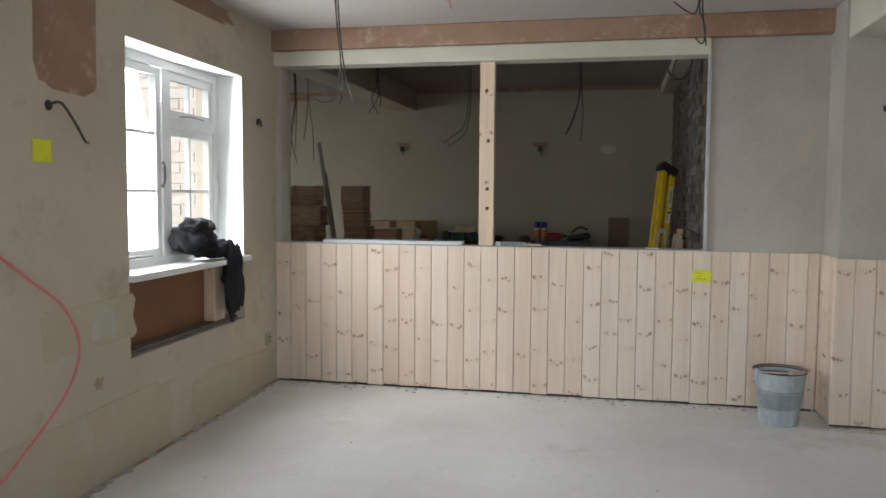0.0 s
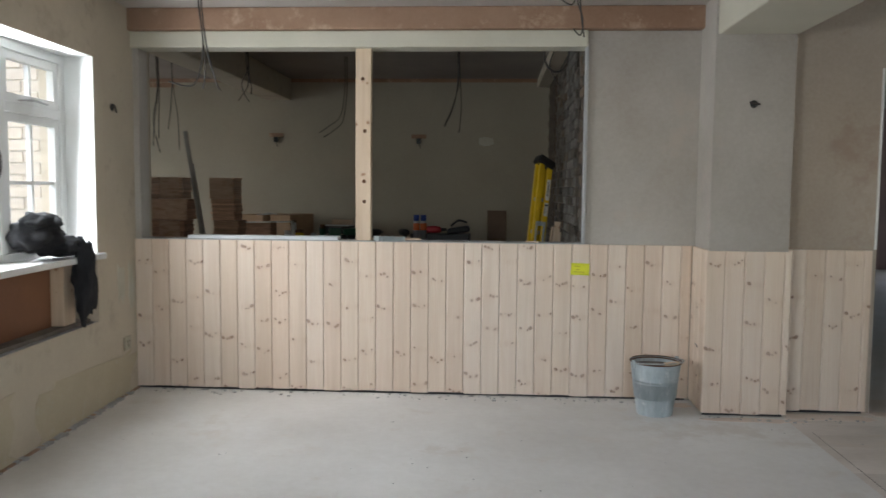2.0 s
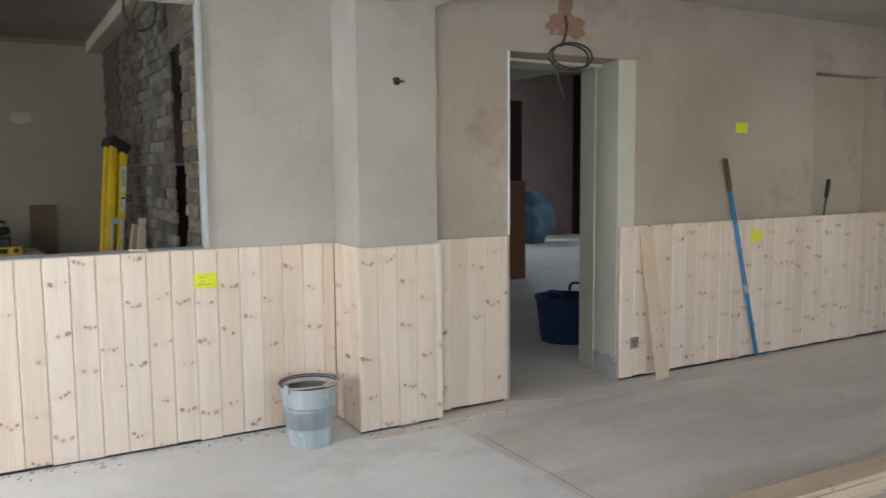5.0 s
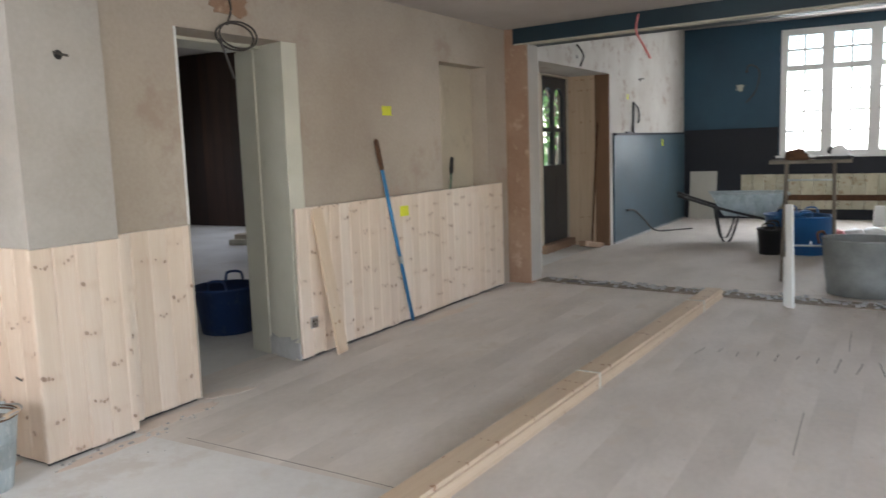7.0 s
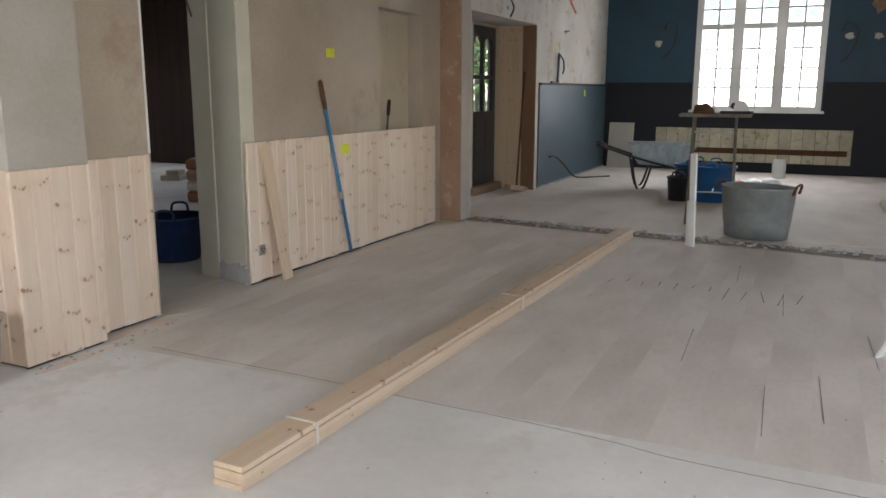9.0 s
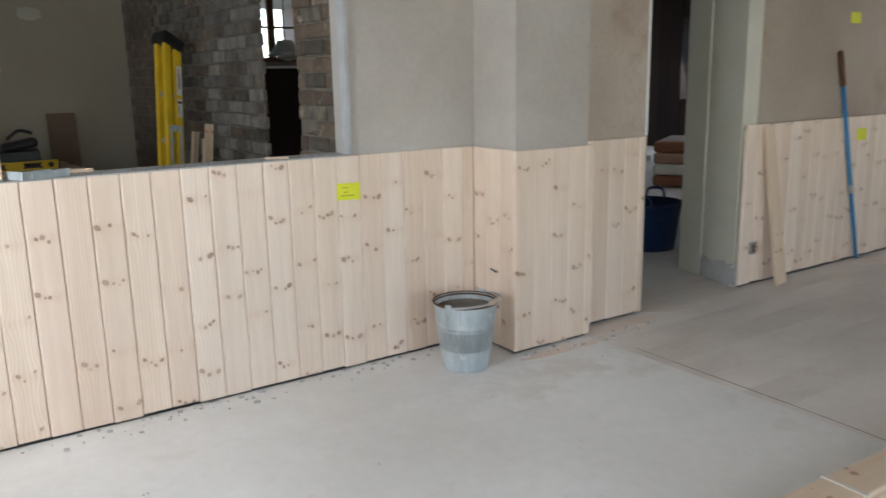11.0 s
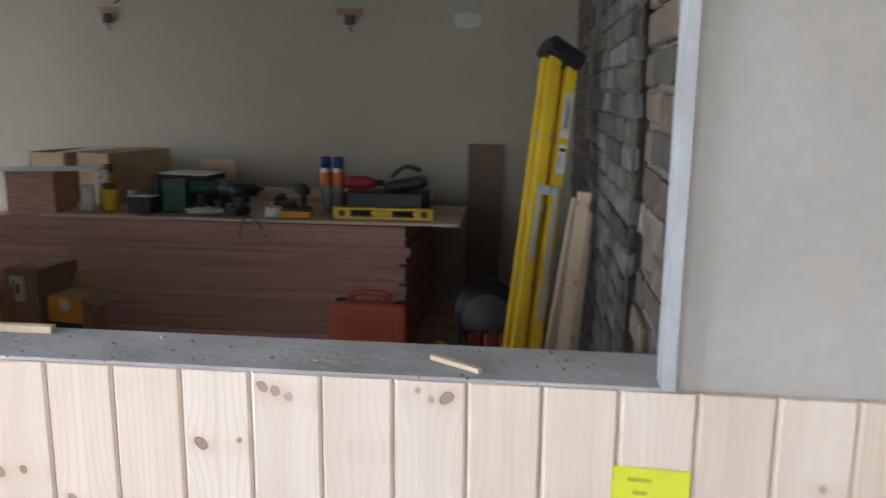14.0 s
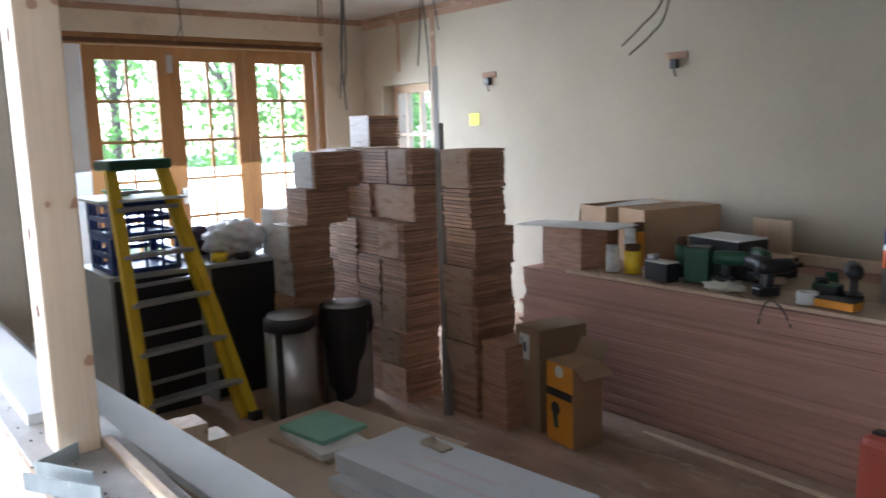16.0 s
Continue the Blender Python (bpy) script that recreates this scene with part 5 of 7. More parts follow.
mant = thing("mantel", "old fireplace surround against the back wall", "fireplace", pose(10.2, 8.99, 0.0))
part("shelf", boxes((-0.8, -0.25, 1.1, 0.6, 0.0, 1.17), bevel=0.01), DARK_BOARD, mant)
for x in (-0.7, 0.4):
    part("jamb", boxes((x - 0.09, -0.18, 0, x + 0.09, 0.0, 1.1), bevel=0.01), FILLER, mant)
bx = thing("paint_tins", "small pale boxes on the back room floor", "boxes", pose(10.4, 5.15, 0.0, 0, 0, 20))
part("box", boxes((-0.2, -0.15, 0, 0.2, 0.15, 0.08), bevel=0.004), FILLER, bx)
part("box", boxes((-0.1, -0.1, 0.08, 0.15, 0.1, 0.15), bevel=0.004), PLASTER_OLD, bx)
sb = thing("plastic_bag", "crumpled white bag on the small back room window sill", "bag", pose(5.24, 6.02, 1.522))
bm = bmesh.new()
bmesh.ops.create_icosphere(bm, subdivisions=3, radius=1)
for v in bm.verts:
    f = 0.75 + 0.6 * abs(noise.noise(v.co * 2.2 + Vector((3, 1, 0)))) + 0.2 * noise.noise(v.co * 5)
    v.co = Vector((v.co.x * 0.17 * f, v.co.y * 0.05 * f, 0.09 + max(-0.09, v.co.z * 0.10 * f)))
part("sack", bm, FILLER, sb, smooth=True)
W4 = thing("window_4", "small dark-framed window of the back room", "window", pose(5.085, 6.08, 1.92), kind="structure")
part("window_frame", boxes((-0.365, 0, -0.4, -0.31, 0.06, 0.4), (0.31, 0, -0.4, 0.365, 0.06, 0.4), (-0.365, 0.001, 0.35, 0.365, 0.059, 0.4), (-0.365, 0.001, -0.4, 0.365, 0.059, -0.35), (-0.04, 0.002, -0.4, 0.04, 0.058, 0.4)), REDBOARD, W4, "brown painted frame")
part("glazing_bar", boxes((-0.31, 0.02, -0.012, 0.31, 0.05, 0.012)), REDBOARD, W4)
pane("pane", W4, [(-0.31, 0.03, -0.35, 0.31, 0.035, 0.35)])
ls = thing("pendant_lamp", "white fabric pendant lampshade in the back room", "lamp", pose(4.80, 5.05, 1.56))
part("shade", lathe([(0.08, 0.16), (0.13, 0.06), (0.20, 0.0), (0.195, 0.0), (0.12, 0.06), (0.07, 0.155)], 16), WHITE, ls, smooth=True)
part("flex", tube([(0, 0, 0.15), (0, 0, 0.84)], 0.005), CABLE_GREY, ls, smooth=True)


# ---- store: glazed doors and outside ----
W3 = thing("window_3", "varnished oak folding glazed doors", "glazed doors", pose(-3.98, 0, 0), kind="structure")
part("door_frame", boxes((-0.05, 0.75, 2.27, 0.06, 3.74, 2.36), (-0.05, 3.68, 0, 0.06, 3.74, 2.27), (-0.05, 0.75, 0, 0.06, 0.81, 2.27), bevel=0.004), OAK, W3)
part("head_track", boxes((0.05, 0.75, 2.28, 0.09, 3.74, 2.315)), RUST, W3, "dark head track")


def leaf(y0, w):
    l0 = part("door_leaf", boxes((-0.025, y0, 0.0, 0.025, y0 + 0.105, 2.265), (-0.025, y0 + w - 0.105, 0.0, 0.025, y0 + w, 2.265), (-0.024, y0 + 0.1, 2.15, 0.024, y0 + w - 0.1, 2.265), (-0.024, y0 + 0.1, 0.0, 0.024, y0 + w - 0.1, 0.30), bevel=0.004), OAK, W3)
    a, b, lo, hi = y0 + 0.105, y0 + w - 0.105, 0.30, 2.15
    part("glazing_bar", boxes((-0.016, (a + b) / 2 - 0.014, lo, 0.016, (a + b) / 2 + 0.014, hi)), OAK, l0)
    for k in range(1, 6):
        z = hi - 0.337 * k
        if z > lo + 0.05:
            part("glazing_bar", boxes((-0.0155, a, z - 0.013, 0.0155, b, z + 0.013)), OAK, l0)
    pane("pane", l0, [(-0.003, a, lo, 0.003, b, hi)])


for y in (1.56, 2.26, 2.965):
    leaf(y, 0.70)
part("blank_panel", boxes((-0.02, 0.81, 0.0, 0.02, 1.555, 2.268), bevel=0.003), FOAM, W3, "pale grey blank panel")
part("door_hinge", boxes((0.026, 2.24, 2.05, 0.04, 2.29, 2.2), bevel=0.003), STEEL, W3, "steel hinge")
part("door_handle", boxes((0.026, 2.30, 0.92, 0.05, 2.345, 1.06), bevel=0.008), WHITE, W3, "white handle plate")
W5 = thing("window_5", "small pale wooden window at the end of the store", "window", pose(-3.18, 4.36, 1.42), kind="structure")
part("window_frame", boxes((-0.37, -0.04, -0.52, -0.31, 0.04, 0.51), (0.31, -0.04, -0.52, 0.37, 0.04, 0.51), (-0.37, -0.039, 0.44, 0.37, 0.039, 0.51), (-0.37, -0.039, -0.52, 0.37, 0.039, -0.46), (-0.2, -0.03, -0.5, -0.17, 0.03, 0.5), (0.02, -0.03, -0.5, 0.05, 0.03, 0.5)), PINE_RAW, W5)
part("glazing_bar", boxes((-0.31, -0.02, 0.03, 0.31, 0.02, 0.055)), PINE_RAW, W5)
pane("pane", W5, [(-0.31, 0.0, -0.46, 0.31, 0.004, 0.44)])
patch("filler_patch", bpy.data.objects["wall_store_back"], FILLER, pose(2.25, 4.18, 1.87), 0.085, 0.045, 51, "pale filler patch", 0.003, 0.2, 0.5)
pc = thing("plaster_chase", "bare pink plaster chases down the store wall", "plaster chase", pose(0, 4.18, 0), kind="structure")
part("chase", boxes((-2.76, -0.004, 1.5, -2.70, 0.001, HS - 0.06)), PLASTER_RAW, pc)
part("chase", boxes((-3.28, -0.004, 2.05, -3.24, 0.001, HS - 0.06)), PLASTER_RAW, pc)
part("chase", boxes((-3.86, -0.0035, HS - 0.10, -1.4, 0.001, HS - 0.045)), PLASTER_RAW, pc)


def wall_box(x, z, k):
    s = thing("light_point", "brown patched light point with a black terminal on the store wall", "socket", pose(x, 4.178, z), "store light points")
    part("patch", boxes((-0.085, -0.006, 0.0, 0.085, 0.0, 0.045), bevel=0.002), PLASTER_RAW, s, "bare plaster T-shaped patch")
    part("terminal", boxes((-0.025, -0.035, -0.06, 0.025, 0.0, 0.0), bevel=0.006), BLACK, s)
    part("tail", tube([(0.0, -0.02, -0.05), (0.012, -0.03, -0.09), (0.02, -0.02, -0.11)], 0.005), CABLE_GREY, s, smooth=True)


for k, (x, z) in enumerate(((1.47, 1.90), (-0.2, 1.91), (-1.99, 1.91))):
    wall_box(x, z, k)

BARK = surface("grey_bark", (0.14, 0.11, 0.08), (0.07, 0.055, 0.04), 0.95, 6, 40, 0.6)


def leaf_mat():
    m, n, l, b = shader("bright_leaves", 0.6)
    v = coords(n, l, (1, 1, 1))
    col = ramp(n, l, noise_tex(n, l, v, 4, 4), [(0.3, (0.06, 0.12, 0.04)), (0.7, (0.12, 0.20, 0.07))])
    l.new(col, b.inputs["Base Color"])
    t = n.new("ShaderNodeBsdfTranslucent")
    t.inputs["Color"].default_value = (0.22, 0.42, 0.10, 1)
    mx = n.new("ShaderNodeMixShader")
    mx.inputs[0].default_value = 0.5
    l.new(b.outputs[0], mx.inputs[1]), l.new(t.outputs[0], mx.inputs[2])
    l.new(mx.outputs[0], n["Material Output"].inputs["Surface"])
    return m


LEAF = leaf_mat()


def tree(x, y, h, r, seed):
    t = thing("tree", "leafy garden tree outside the glazed doors", "tree", pose(x, y, -0.14), "garden trees")
    rnd = random.Random(seed)
    bm = tube([(0, 0, 0), (0.1, 0.05, h * 0.35), (0.0, 0.1, h * 0.8)], 0.12, 8)
    for k in range(6):
        a = rnd.uniform(0, 6.28)
        z = h * rnd.uniform(0.3, 0.6)
        tube([(0.08, 0.05, z), (math.cos(a) * r * 0.4, math.sin(a) * r * 0.4, z + 0.3 * h), (math.cos(a) * r * 0.8, math.sin(a) * r * 0.8, z + 0.35 * h)], 0.04, 6, bm)
    part("trunk", bm, BARK, t, smooth=True)
    vs, fs = [], []
    clumps = [(Vector((rnd.gauss(0, r * 0.45), rnd.gauss(0, r * 0.45), h * rnd.uniform(0.15, 1.0))), r * rnd.uniform(0.18, 0.4)) for _ in range(26)]
    for k in range(2300):
        c, s = rnd.choice(clumps)
        p = c + Vector((rnd.gauss(0, 1), rnd.gauss(0, 1), rnd.gauss(0, 0.8))) * s * 0.6
        p.z = max(p.z, 0.05)
        u = Vector((rnd.uniform(-1, 1), rnd.uniform(-1, 1), rnd.uniform(-1, 1))).normalized() * rnd.uniform(0.05, 0.10)
        w = u.orthogonal().normalized() * u.length * 0.6
        n = len(vs)
        vs += [p - u, p + w, p + u, p - w]
        fs.append((n, n + 1, n + 2, n + 3))
    me = bpy.data.meshes.new("crown")
    me.from_pydata(vs, [], fs)
    me.materials.append(LEAF)
    o = new("crown", me)
    o.parent = t


for k, (x, y, h, r) in enumerate(((-12.5, 3.2, 4.2, 1.8), (-13.5, 7.0, 5.0, 2.2), (-11.5, 9.0, 2.6, 1.6), (-15.5, 11.2, 5.0, 2.3), (-9.2, 5.2, 1.0, 1.1), (-17.0, 5.5, 6.0, 2.5), (-16.5, 14.0, 5.0, 2.4), (-10.2, 7.6, 1.1, 1.2))):
    tree(x, y, h, r, 20 + k)
tree(17.5, 3.0, 4.0, 1.8, 40)
solid("garden_wall", boxes((-16, 13.0, -0.14, -4.5, 13.3, 1.6), bevel=0.01), BRICK_OUT, "low brick garden wall", "wall", kind="structure")


# ---- store things ----
CARD = surface("brown_cardboard", (0.44, 0.29, 0.175), (0.34, 0.22, 0.13), 0.85, 4, 70, 0.15, vary=0.25)
PACK = surface("stacked_plank_ends", (0.55, 0.33, 0.215), (0.30, 0.165, 0.10), 0.6, 14, 60, 0.3, squash=(0.6, 0.6, 5), vary=0.35)
# Pale shrink wrap, whitened further by the daylight it reflects, put into its colour.
FILM_DAYLIT = surface("shrink_wrapped_board_daylit", (0.70, 0.67, 0.63), (0.50, 0.43, 0.36), 0.3, 9, 50, 0.2, squash=(1, 1, 3), vary=0.25)
FILM_BROWN = surface("film_over_brown_board", (0.56, 0.39, 0.275), (0.40, 0.25, 0.165), 0.3, 9, 50, 0.2, squash=(1, 1, 4), vary=0.3)
MDF = surface("pink_brown_mdf", (0.55, 0.32, 0.25), (0.42, 0.235, 0.18), 0.75, 5, 80, 0.12, squash=(0.4, 1, 3), vary=0.18)
BLACKCAB = plain("black_cabinet_laminate", (0.012, 0.012, 0.014), 0.45)
GREYTOP = plain("grey_laminate", (0.42, 0.42, 0.41), 0.5)
YELLOW = surface("yellow_fibreglass", (0.80, 0.55, 0.02), (0.62, 0.40, 0.015), 0.4, 6, 80, 0.08)
ALU = surface("dull_aluminium", (0.52, 0.53, 0.54), (0.38, 0.39, 0.40), 0.4, 6, 90, 0.08, 0.8)
ORANGE = plain("orange_print_card", (0.75, 0.30, 0.02), 0.6)
LABELW = plain("white_label", (0.75, 0.75, 0.72), 0.6)
GREEN_P = plain("dark_green_plastic", (0.012, 0.075, 0.035), 0.45)

PLY_DUST = surface("dusty_offcut_wood", (0.42, 0.30, 0.20), (0.30, 0.20, 0.13), 0.8)
# stack of sheet material
st = thing("sheet_stack", "tall stack of pink-brown board sheets on the store floor", "board stack", pose(-0.34, 2.94, 0.0))
srnd = random.Random(5)
z, sheet_mesh = 0.0, None
for k in range(40):
    if sheet_mesh is None:
        sheet_mesh = mesh_of("sheet", boxes((0, 0, 0, 2.38, 1.2, 0.0173)), MDF)
    o = new("sheet", sheet_mesh)
    o.parent = st
    shift = srnd.uniform(-0.006, 0.006) + (0.03 if 30 < k < 34 else 0) + (-0.035 if k in (14, 15, 22, 28) else 0)
    o.matrix_basis = pose(shift, srnd.uniform(-0.004, 0.004) + (0.015 if k < 9 and k % 3 == 0 else 0), z)
    z += 0.0178
SZ = z + 0.001
tb = thing("bench_board", "pale board laid over the sheet stack as a bench", "board", pose(0, 0, SZ))
part("plank", boxes((0.02, 2.955, 0.0, 2.36, 3.24, 0.016), bevel=0.002), PINE_RAW, tb, m=pose(0, 0, 0, 0, 0, 0.8))
part("plank", boxes((0.3, 3.26, 0.0, 2.30, 3.7, 0.012), bevel=0.002), surface("pale_ply", (0.55, 0.44, 0.30), (0.42, 0.32, 0.21), 0.7, 4, 60, 0.1), tb)
TZ = SZ + 0.016 + 0.013


def level(m):
    s = thing("spirit_level", "yellow spirit level lying on the bench board", "spirit level", m)
    L = 0.55
    part("body", boxes((0, -0.014, 0.0, L, 0.014, 0.018), (0, -0.014, 0.044, L, 0.014, 0.062), (0, -0.0135, 0.018, 0.10, 0.0135, 0.044), (0.21, -0.0135, 0.018, 0.33, 0.0135, 0.044), (0.44, -0.0135, 0.018, L, 0.0135, 0.044), bevel=0.002), YELLOW, s)
    for x in (0.155, 0.385):
        part("grip", boxes((x - 0.062, -0.0155, 0.012, x + 0.062, 0.0155, 0.022), (x - 0.062, -0.0155, 0.041, x + 0.062, 0.0155, 0.050), bevel=0.003), BLACK, s, "black grip opening")
    for x in (0.05, 0.5):
        part("vial", lathe([(0, 0), (0.017, 0), (0.019, 0.004), (0.0, 0.004)], 18), BLACK, s, "round vial housing", m=pose(x, -0.0135, 0.031, 90))
        part("vial_glass", boxes((x - 0.004, -0.019, 0.018, x + 0.004, -0.0165, 0.044)), GREEN_P, s)
    part("vial", boxes((0.235, -0.012, 0.048, 0.305, 0.012, 0.066), bevel=0.003), GREEN_P, s, "top vial")
    for x in (-0.008, L):
        part("end_cap", boxes((x, -0.015, 0.0, x + 0.008, 0.015, 0.063), bevel=0.002), BLACK, s)


level(pose(1.62, 3.08, TZ - 0.012, 0, 0, 1))


def can(x, y, label, r, h, body, top=None, name="spray_can", cat="can"):
    c = thing(name, label, cat, pose(x, y, TZ - 0.003))
    part("body", lathe([(0, 0), (r, 0), (r, h * 0.78), (r * 0.85, h * 0.82), (0, h * 0.82)], 18), body, c, smooth=True)
    part("cap", lathe([(0, h * 0.80), (r * 0.92, h * 0.80), (r * 0.92, h), (0, h)], 18), top or body, c, smooth=True)
    return c


for dx in (0.0, 0.072):
    c = can(1.535 + dx, 3.26, "foam spray can with a blue cap and orange band", 0.033, 0.31, ALU, plain("royal_blue_cap", (0.01, 0.04, 0.22)))
    part("band", lathe([(0.0335, 0.15), (0.0345, 0.155), (0.0345, 0.22), (0.0335, 0.225)], 18), plain("orange_red_band", (0.60, 0.12, 0.02)), c, "orange label band", True)
for k, (x, y, r, h, m_, lab) in enumerate(((0.22, 3.06, 0.035, 0.14, LABELW, "pale paint tin"), (0.33, 3.09, 0.045, 0.15, YELLOW, "yellow and blue tin of glue"), (0.49, 3.05, 0.03, 0.12, ALU, "small metal tin"), (0.55, 3.2, 0.03, 0.2, GREEN_P, "green bottle"), (0.25, 3.17, 0.03, 0.22, LABELW, "tube of sealant"), (0.22, 3.28, 0.03, 0.24, ORANGE, "orange bottle of glue"))):
    can(x, y, lab + " on the bench board", r, h, m_, RUST if k % 2 else m_, "tin", "tin")


def small_box(name, label, x, y, z, w, d, h, material, rz=0.0, cat="box", lid=None):
    b = thing(name, label, cat, pose(x, y, z, 0, 0, rz))
    part("body", boxes((-w / 2, -d / 2, 0, w / 2, d / 2, h), bevel=0.004), material, b)
    if lid:
        part("lid", boxes((-w / 2 + 0.002, -d / 2 + 0.002, h, w / 2 - 0.002, d / 2 - 0.002, h + 0.006)), lid, b)
    return b


def power_tool(label, x, y, body, rz, s=1.0):
    p = thing("power_tool", label, "power tool", pose(x, y, TZ - 0.003, 0, 0, rz), "tools on the bench board")
    part("motor", lathe([(0, -0.10), (0.03, -0.10), (0.036, -0.05), (0.036, 0.04), (0.025, 0.07), (0.012, 0.08), (0.012, 0.11), (0, 0.11)], 14), body, p, smooth=True, m=pose(0, 0, 0.13 * s, 0, 90, 0))
    part("grip", boxes((-0.075, -0.016, 0.03, -0.035, 0.016, 0.12 * s), bevel=0.008), BLACK, p, "black grip", m=pose(0, 0, 0, 0, 8, 0))
    part("battery", boxes((-0.11, -0.035, 0.0, -0.01, 0.035, 0.04), bevel=0.006), BLACK, p, "black battery")
    return p


power_tool("dark green cordless drill on the bench board", 0.88, 3.16, GREEN_P, 20)
power_tool("black cordless drill on the bench board", 1.02, 3.12, BLACK, 160)
power_tool("dark green cordless driver on the bench board", 0.93, 3.3, GREEN_P, -40)
power_tool("black nail gun on the bench board", 1.40, 3.22, BLACK, 120)
power_tool("dark sander on the bench board", 1.13, 3.1, BLACK, 60)
small_box("tool_battery", "green battery box standing on the bench board", 0.70, 3.13, TZ - 0.003, 0.12, 0.09, 0.17, GREEN_P, 15, "battery", BLACK)
small_box("charger", "dark battery charger with a pale label", 0.55, 3.04, TZ - 0.003, 0.15, 0.09, 0.09, BLACK, -8, "charger", LABELW)
small_box("product_box", "black and white product box on tool cases", 0.66, 3.44, SZ + 0.121, 0.33, 0.22, 0.085, BLACK, -10, "box", LABELW)
small_box("tool_case", "flat black tool case with a dusty lid", 0.70, 3.48, SZ + 0.014, 0.5, 0.28, 0.10, BLACK, -4, "tool case", PINE_RAW)
small_box("tool_case", "long black tool case with red latches", 1.86, 3.40, SZ + 0.014, 0.46, 0.26, 0.12, BLACK, -3, "tool case")
dr = thing("drill", "red cordless drill lying on the black tool case", "drill", pose(1.72, 3.40, SZ + 0.137))
part("body", lathe([(0, -0.11), (0.035, -0.11), (0.04, 0.0), (0.03, 0.06), (0.0, 0.07)], 14), plain("red_tool_plastic", (0.35, 0.015, 0.02)), dr, smooth=True, m=pose(0, 0, 0.04, 0, 90, 0))
part("chuck", lathe([(0, 0.06), (0.02, 0.06), (0.016, 0.12), (0, 0.12)], 12), BLACK, dr, smooth=True, m=pose(0, 0, 0.04, 0, 90, 0))
ck = thing("bicycle_saddle_bag", "black tool pouch lying on the tool case", "tool pouch", pose(1.97, 3.42, SZ + 0.137))
part("pouch", boxes((-0.12, -0.08, 0.0, 0.13, 0.08, 0.07), bevel=0.03), BLACK, ck, m=pose(0, 0, 0, 0, -10, 0))
part("strap", tube([(-0.08, -0.05, 0.08), (0.0, -0.05, 0.14), (0.09, -0.04, 0.12)], 0.012), BLACK, ck, smooth=True)
tp = thing("tape_roll", "white roll of tape on the bench board", "tape", pose(1.30, 3.03, TZ - 0.003))
part("roll", lathe([(0.02, 0), (0.045, 0), (0.045, 0.05), (0.02, 0.05), (0.02, 0)], 22), LABELW, tp, smooth=True)
small_box("orange_box", "small orange and black bit box", 1.43, 3.03, TZ - 0.003, 0.17, 0.08, 0.035, ORANGE, -5, "box", BLACK)
gl = thing("work_glove", "crumpled pale work glove on the bench board", "glove", pose(0.92, 3.02, TZ - 0.003, 0, 0, 20))
bm = bmesh.new()
bmesh.ops.create_icosphere(bm, subdivisions=3, radius=1)
for v in bm.verts:
    v.co = Vector((v.co.x * 0.10, v.co.y * 0.05, max(0, 0.02 + v.co.z * 0.025))) * (0.9 + 0.5 * noise.noise(v.co * 3))
part("glove", bm, FILLER, gl, smooth=True)
dw = thing("loose_wire", "bent black wires hanging over the bench board edge", "wire", pose(1.18, 2.955, TZ - 0.01))
part("wire", tube([(-0.05, -0.012, -0.10), (-0.03, -0.012, -0.02), (0.0, 0.0, 0.012), (0.06, -0.012, -0.02), (0.10, -0.012, -0.09)], 0.004), BLACK, dw, smooth=True)
ps = small_box("plank_pack", "small pack of planks on the sheet stack", -0.085, 3.10, SZ, 0.29, 0.22, 0.245, PACK, 0, "plank pack")
pp = solid("paper_sheet", boxes((-0.32, -0.15, 0, 0.34, 0.13, 0.004)), LABELW, "loose pale paper sheets on the plank pack", "paper", pose(-0.09, 3.11, SZ + 0.247, 0, -1, 8))


def open_carton(x, y, z, w, d, h, rz, label):
    c = thing("carton", label, "carton", pose(x, y, z, 0, 0, rz))
    t = 0.006
    part("body", boxes((-w / 2, -d / 2, 0, w / 2, d / 2, t), (-w / 2, -d / 2, t, -w / 2 + t, d / 2, h), (w / 2 - t, -d / 2, t, w / 2, d / 2, h), (-w / 2 + t, -d / 2, t, w / 2 - t, -d / 2 + t, h), (-w / 2 + t, d / 2 - t, t, w / 2 - t, d / 2, h)), CARD, c)
    part("flap", boxes((0, -d / 2, 0, 0.14, d / 2, 0.005)), CARD, c, m=pose(w / 2, 0, h, 0, 80, 0))
    part("flap", boxes((-0.14, -d / 2, 0, 0, d / 2, 0.005)), CARD, c, m=pose(-w / 2, 0, h, 0, -78, 0))
    return c


oc = open_carton(-0.22, 3.76, SZ, 0.26, 0.56, 0.31, -14, "open brown carton with pale papers")
part("paper", boxes((-0.11, -0.2, 0.27, 0.10, 0.22, 0.276)), LABELW, oc, "pale papers", m=pose(0, 0, 0.02, 4, 6, 0))
small_box("carton", "long closed brown carton", 0.10, 3.72, SZ, 0.24, 0.56, 0.315, CARD, -14, "carton")
small_box("board_offcut", "pale board offcut propped against the wall", 0.62, 3.95, SZ, 0.25, 0.02, 0.25, PINE_RAW, -8, "board")
small_box("timber_length", "pale timber length at the back of the stack", 1.35, 4.02, SZ, 1.4, 0.05, 0.06, PINE_RAW, 0, "timber")

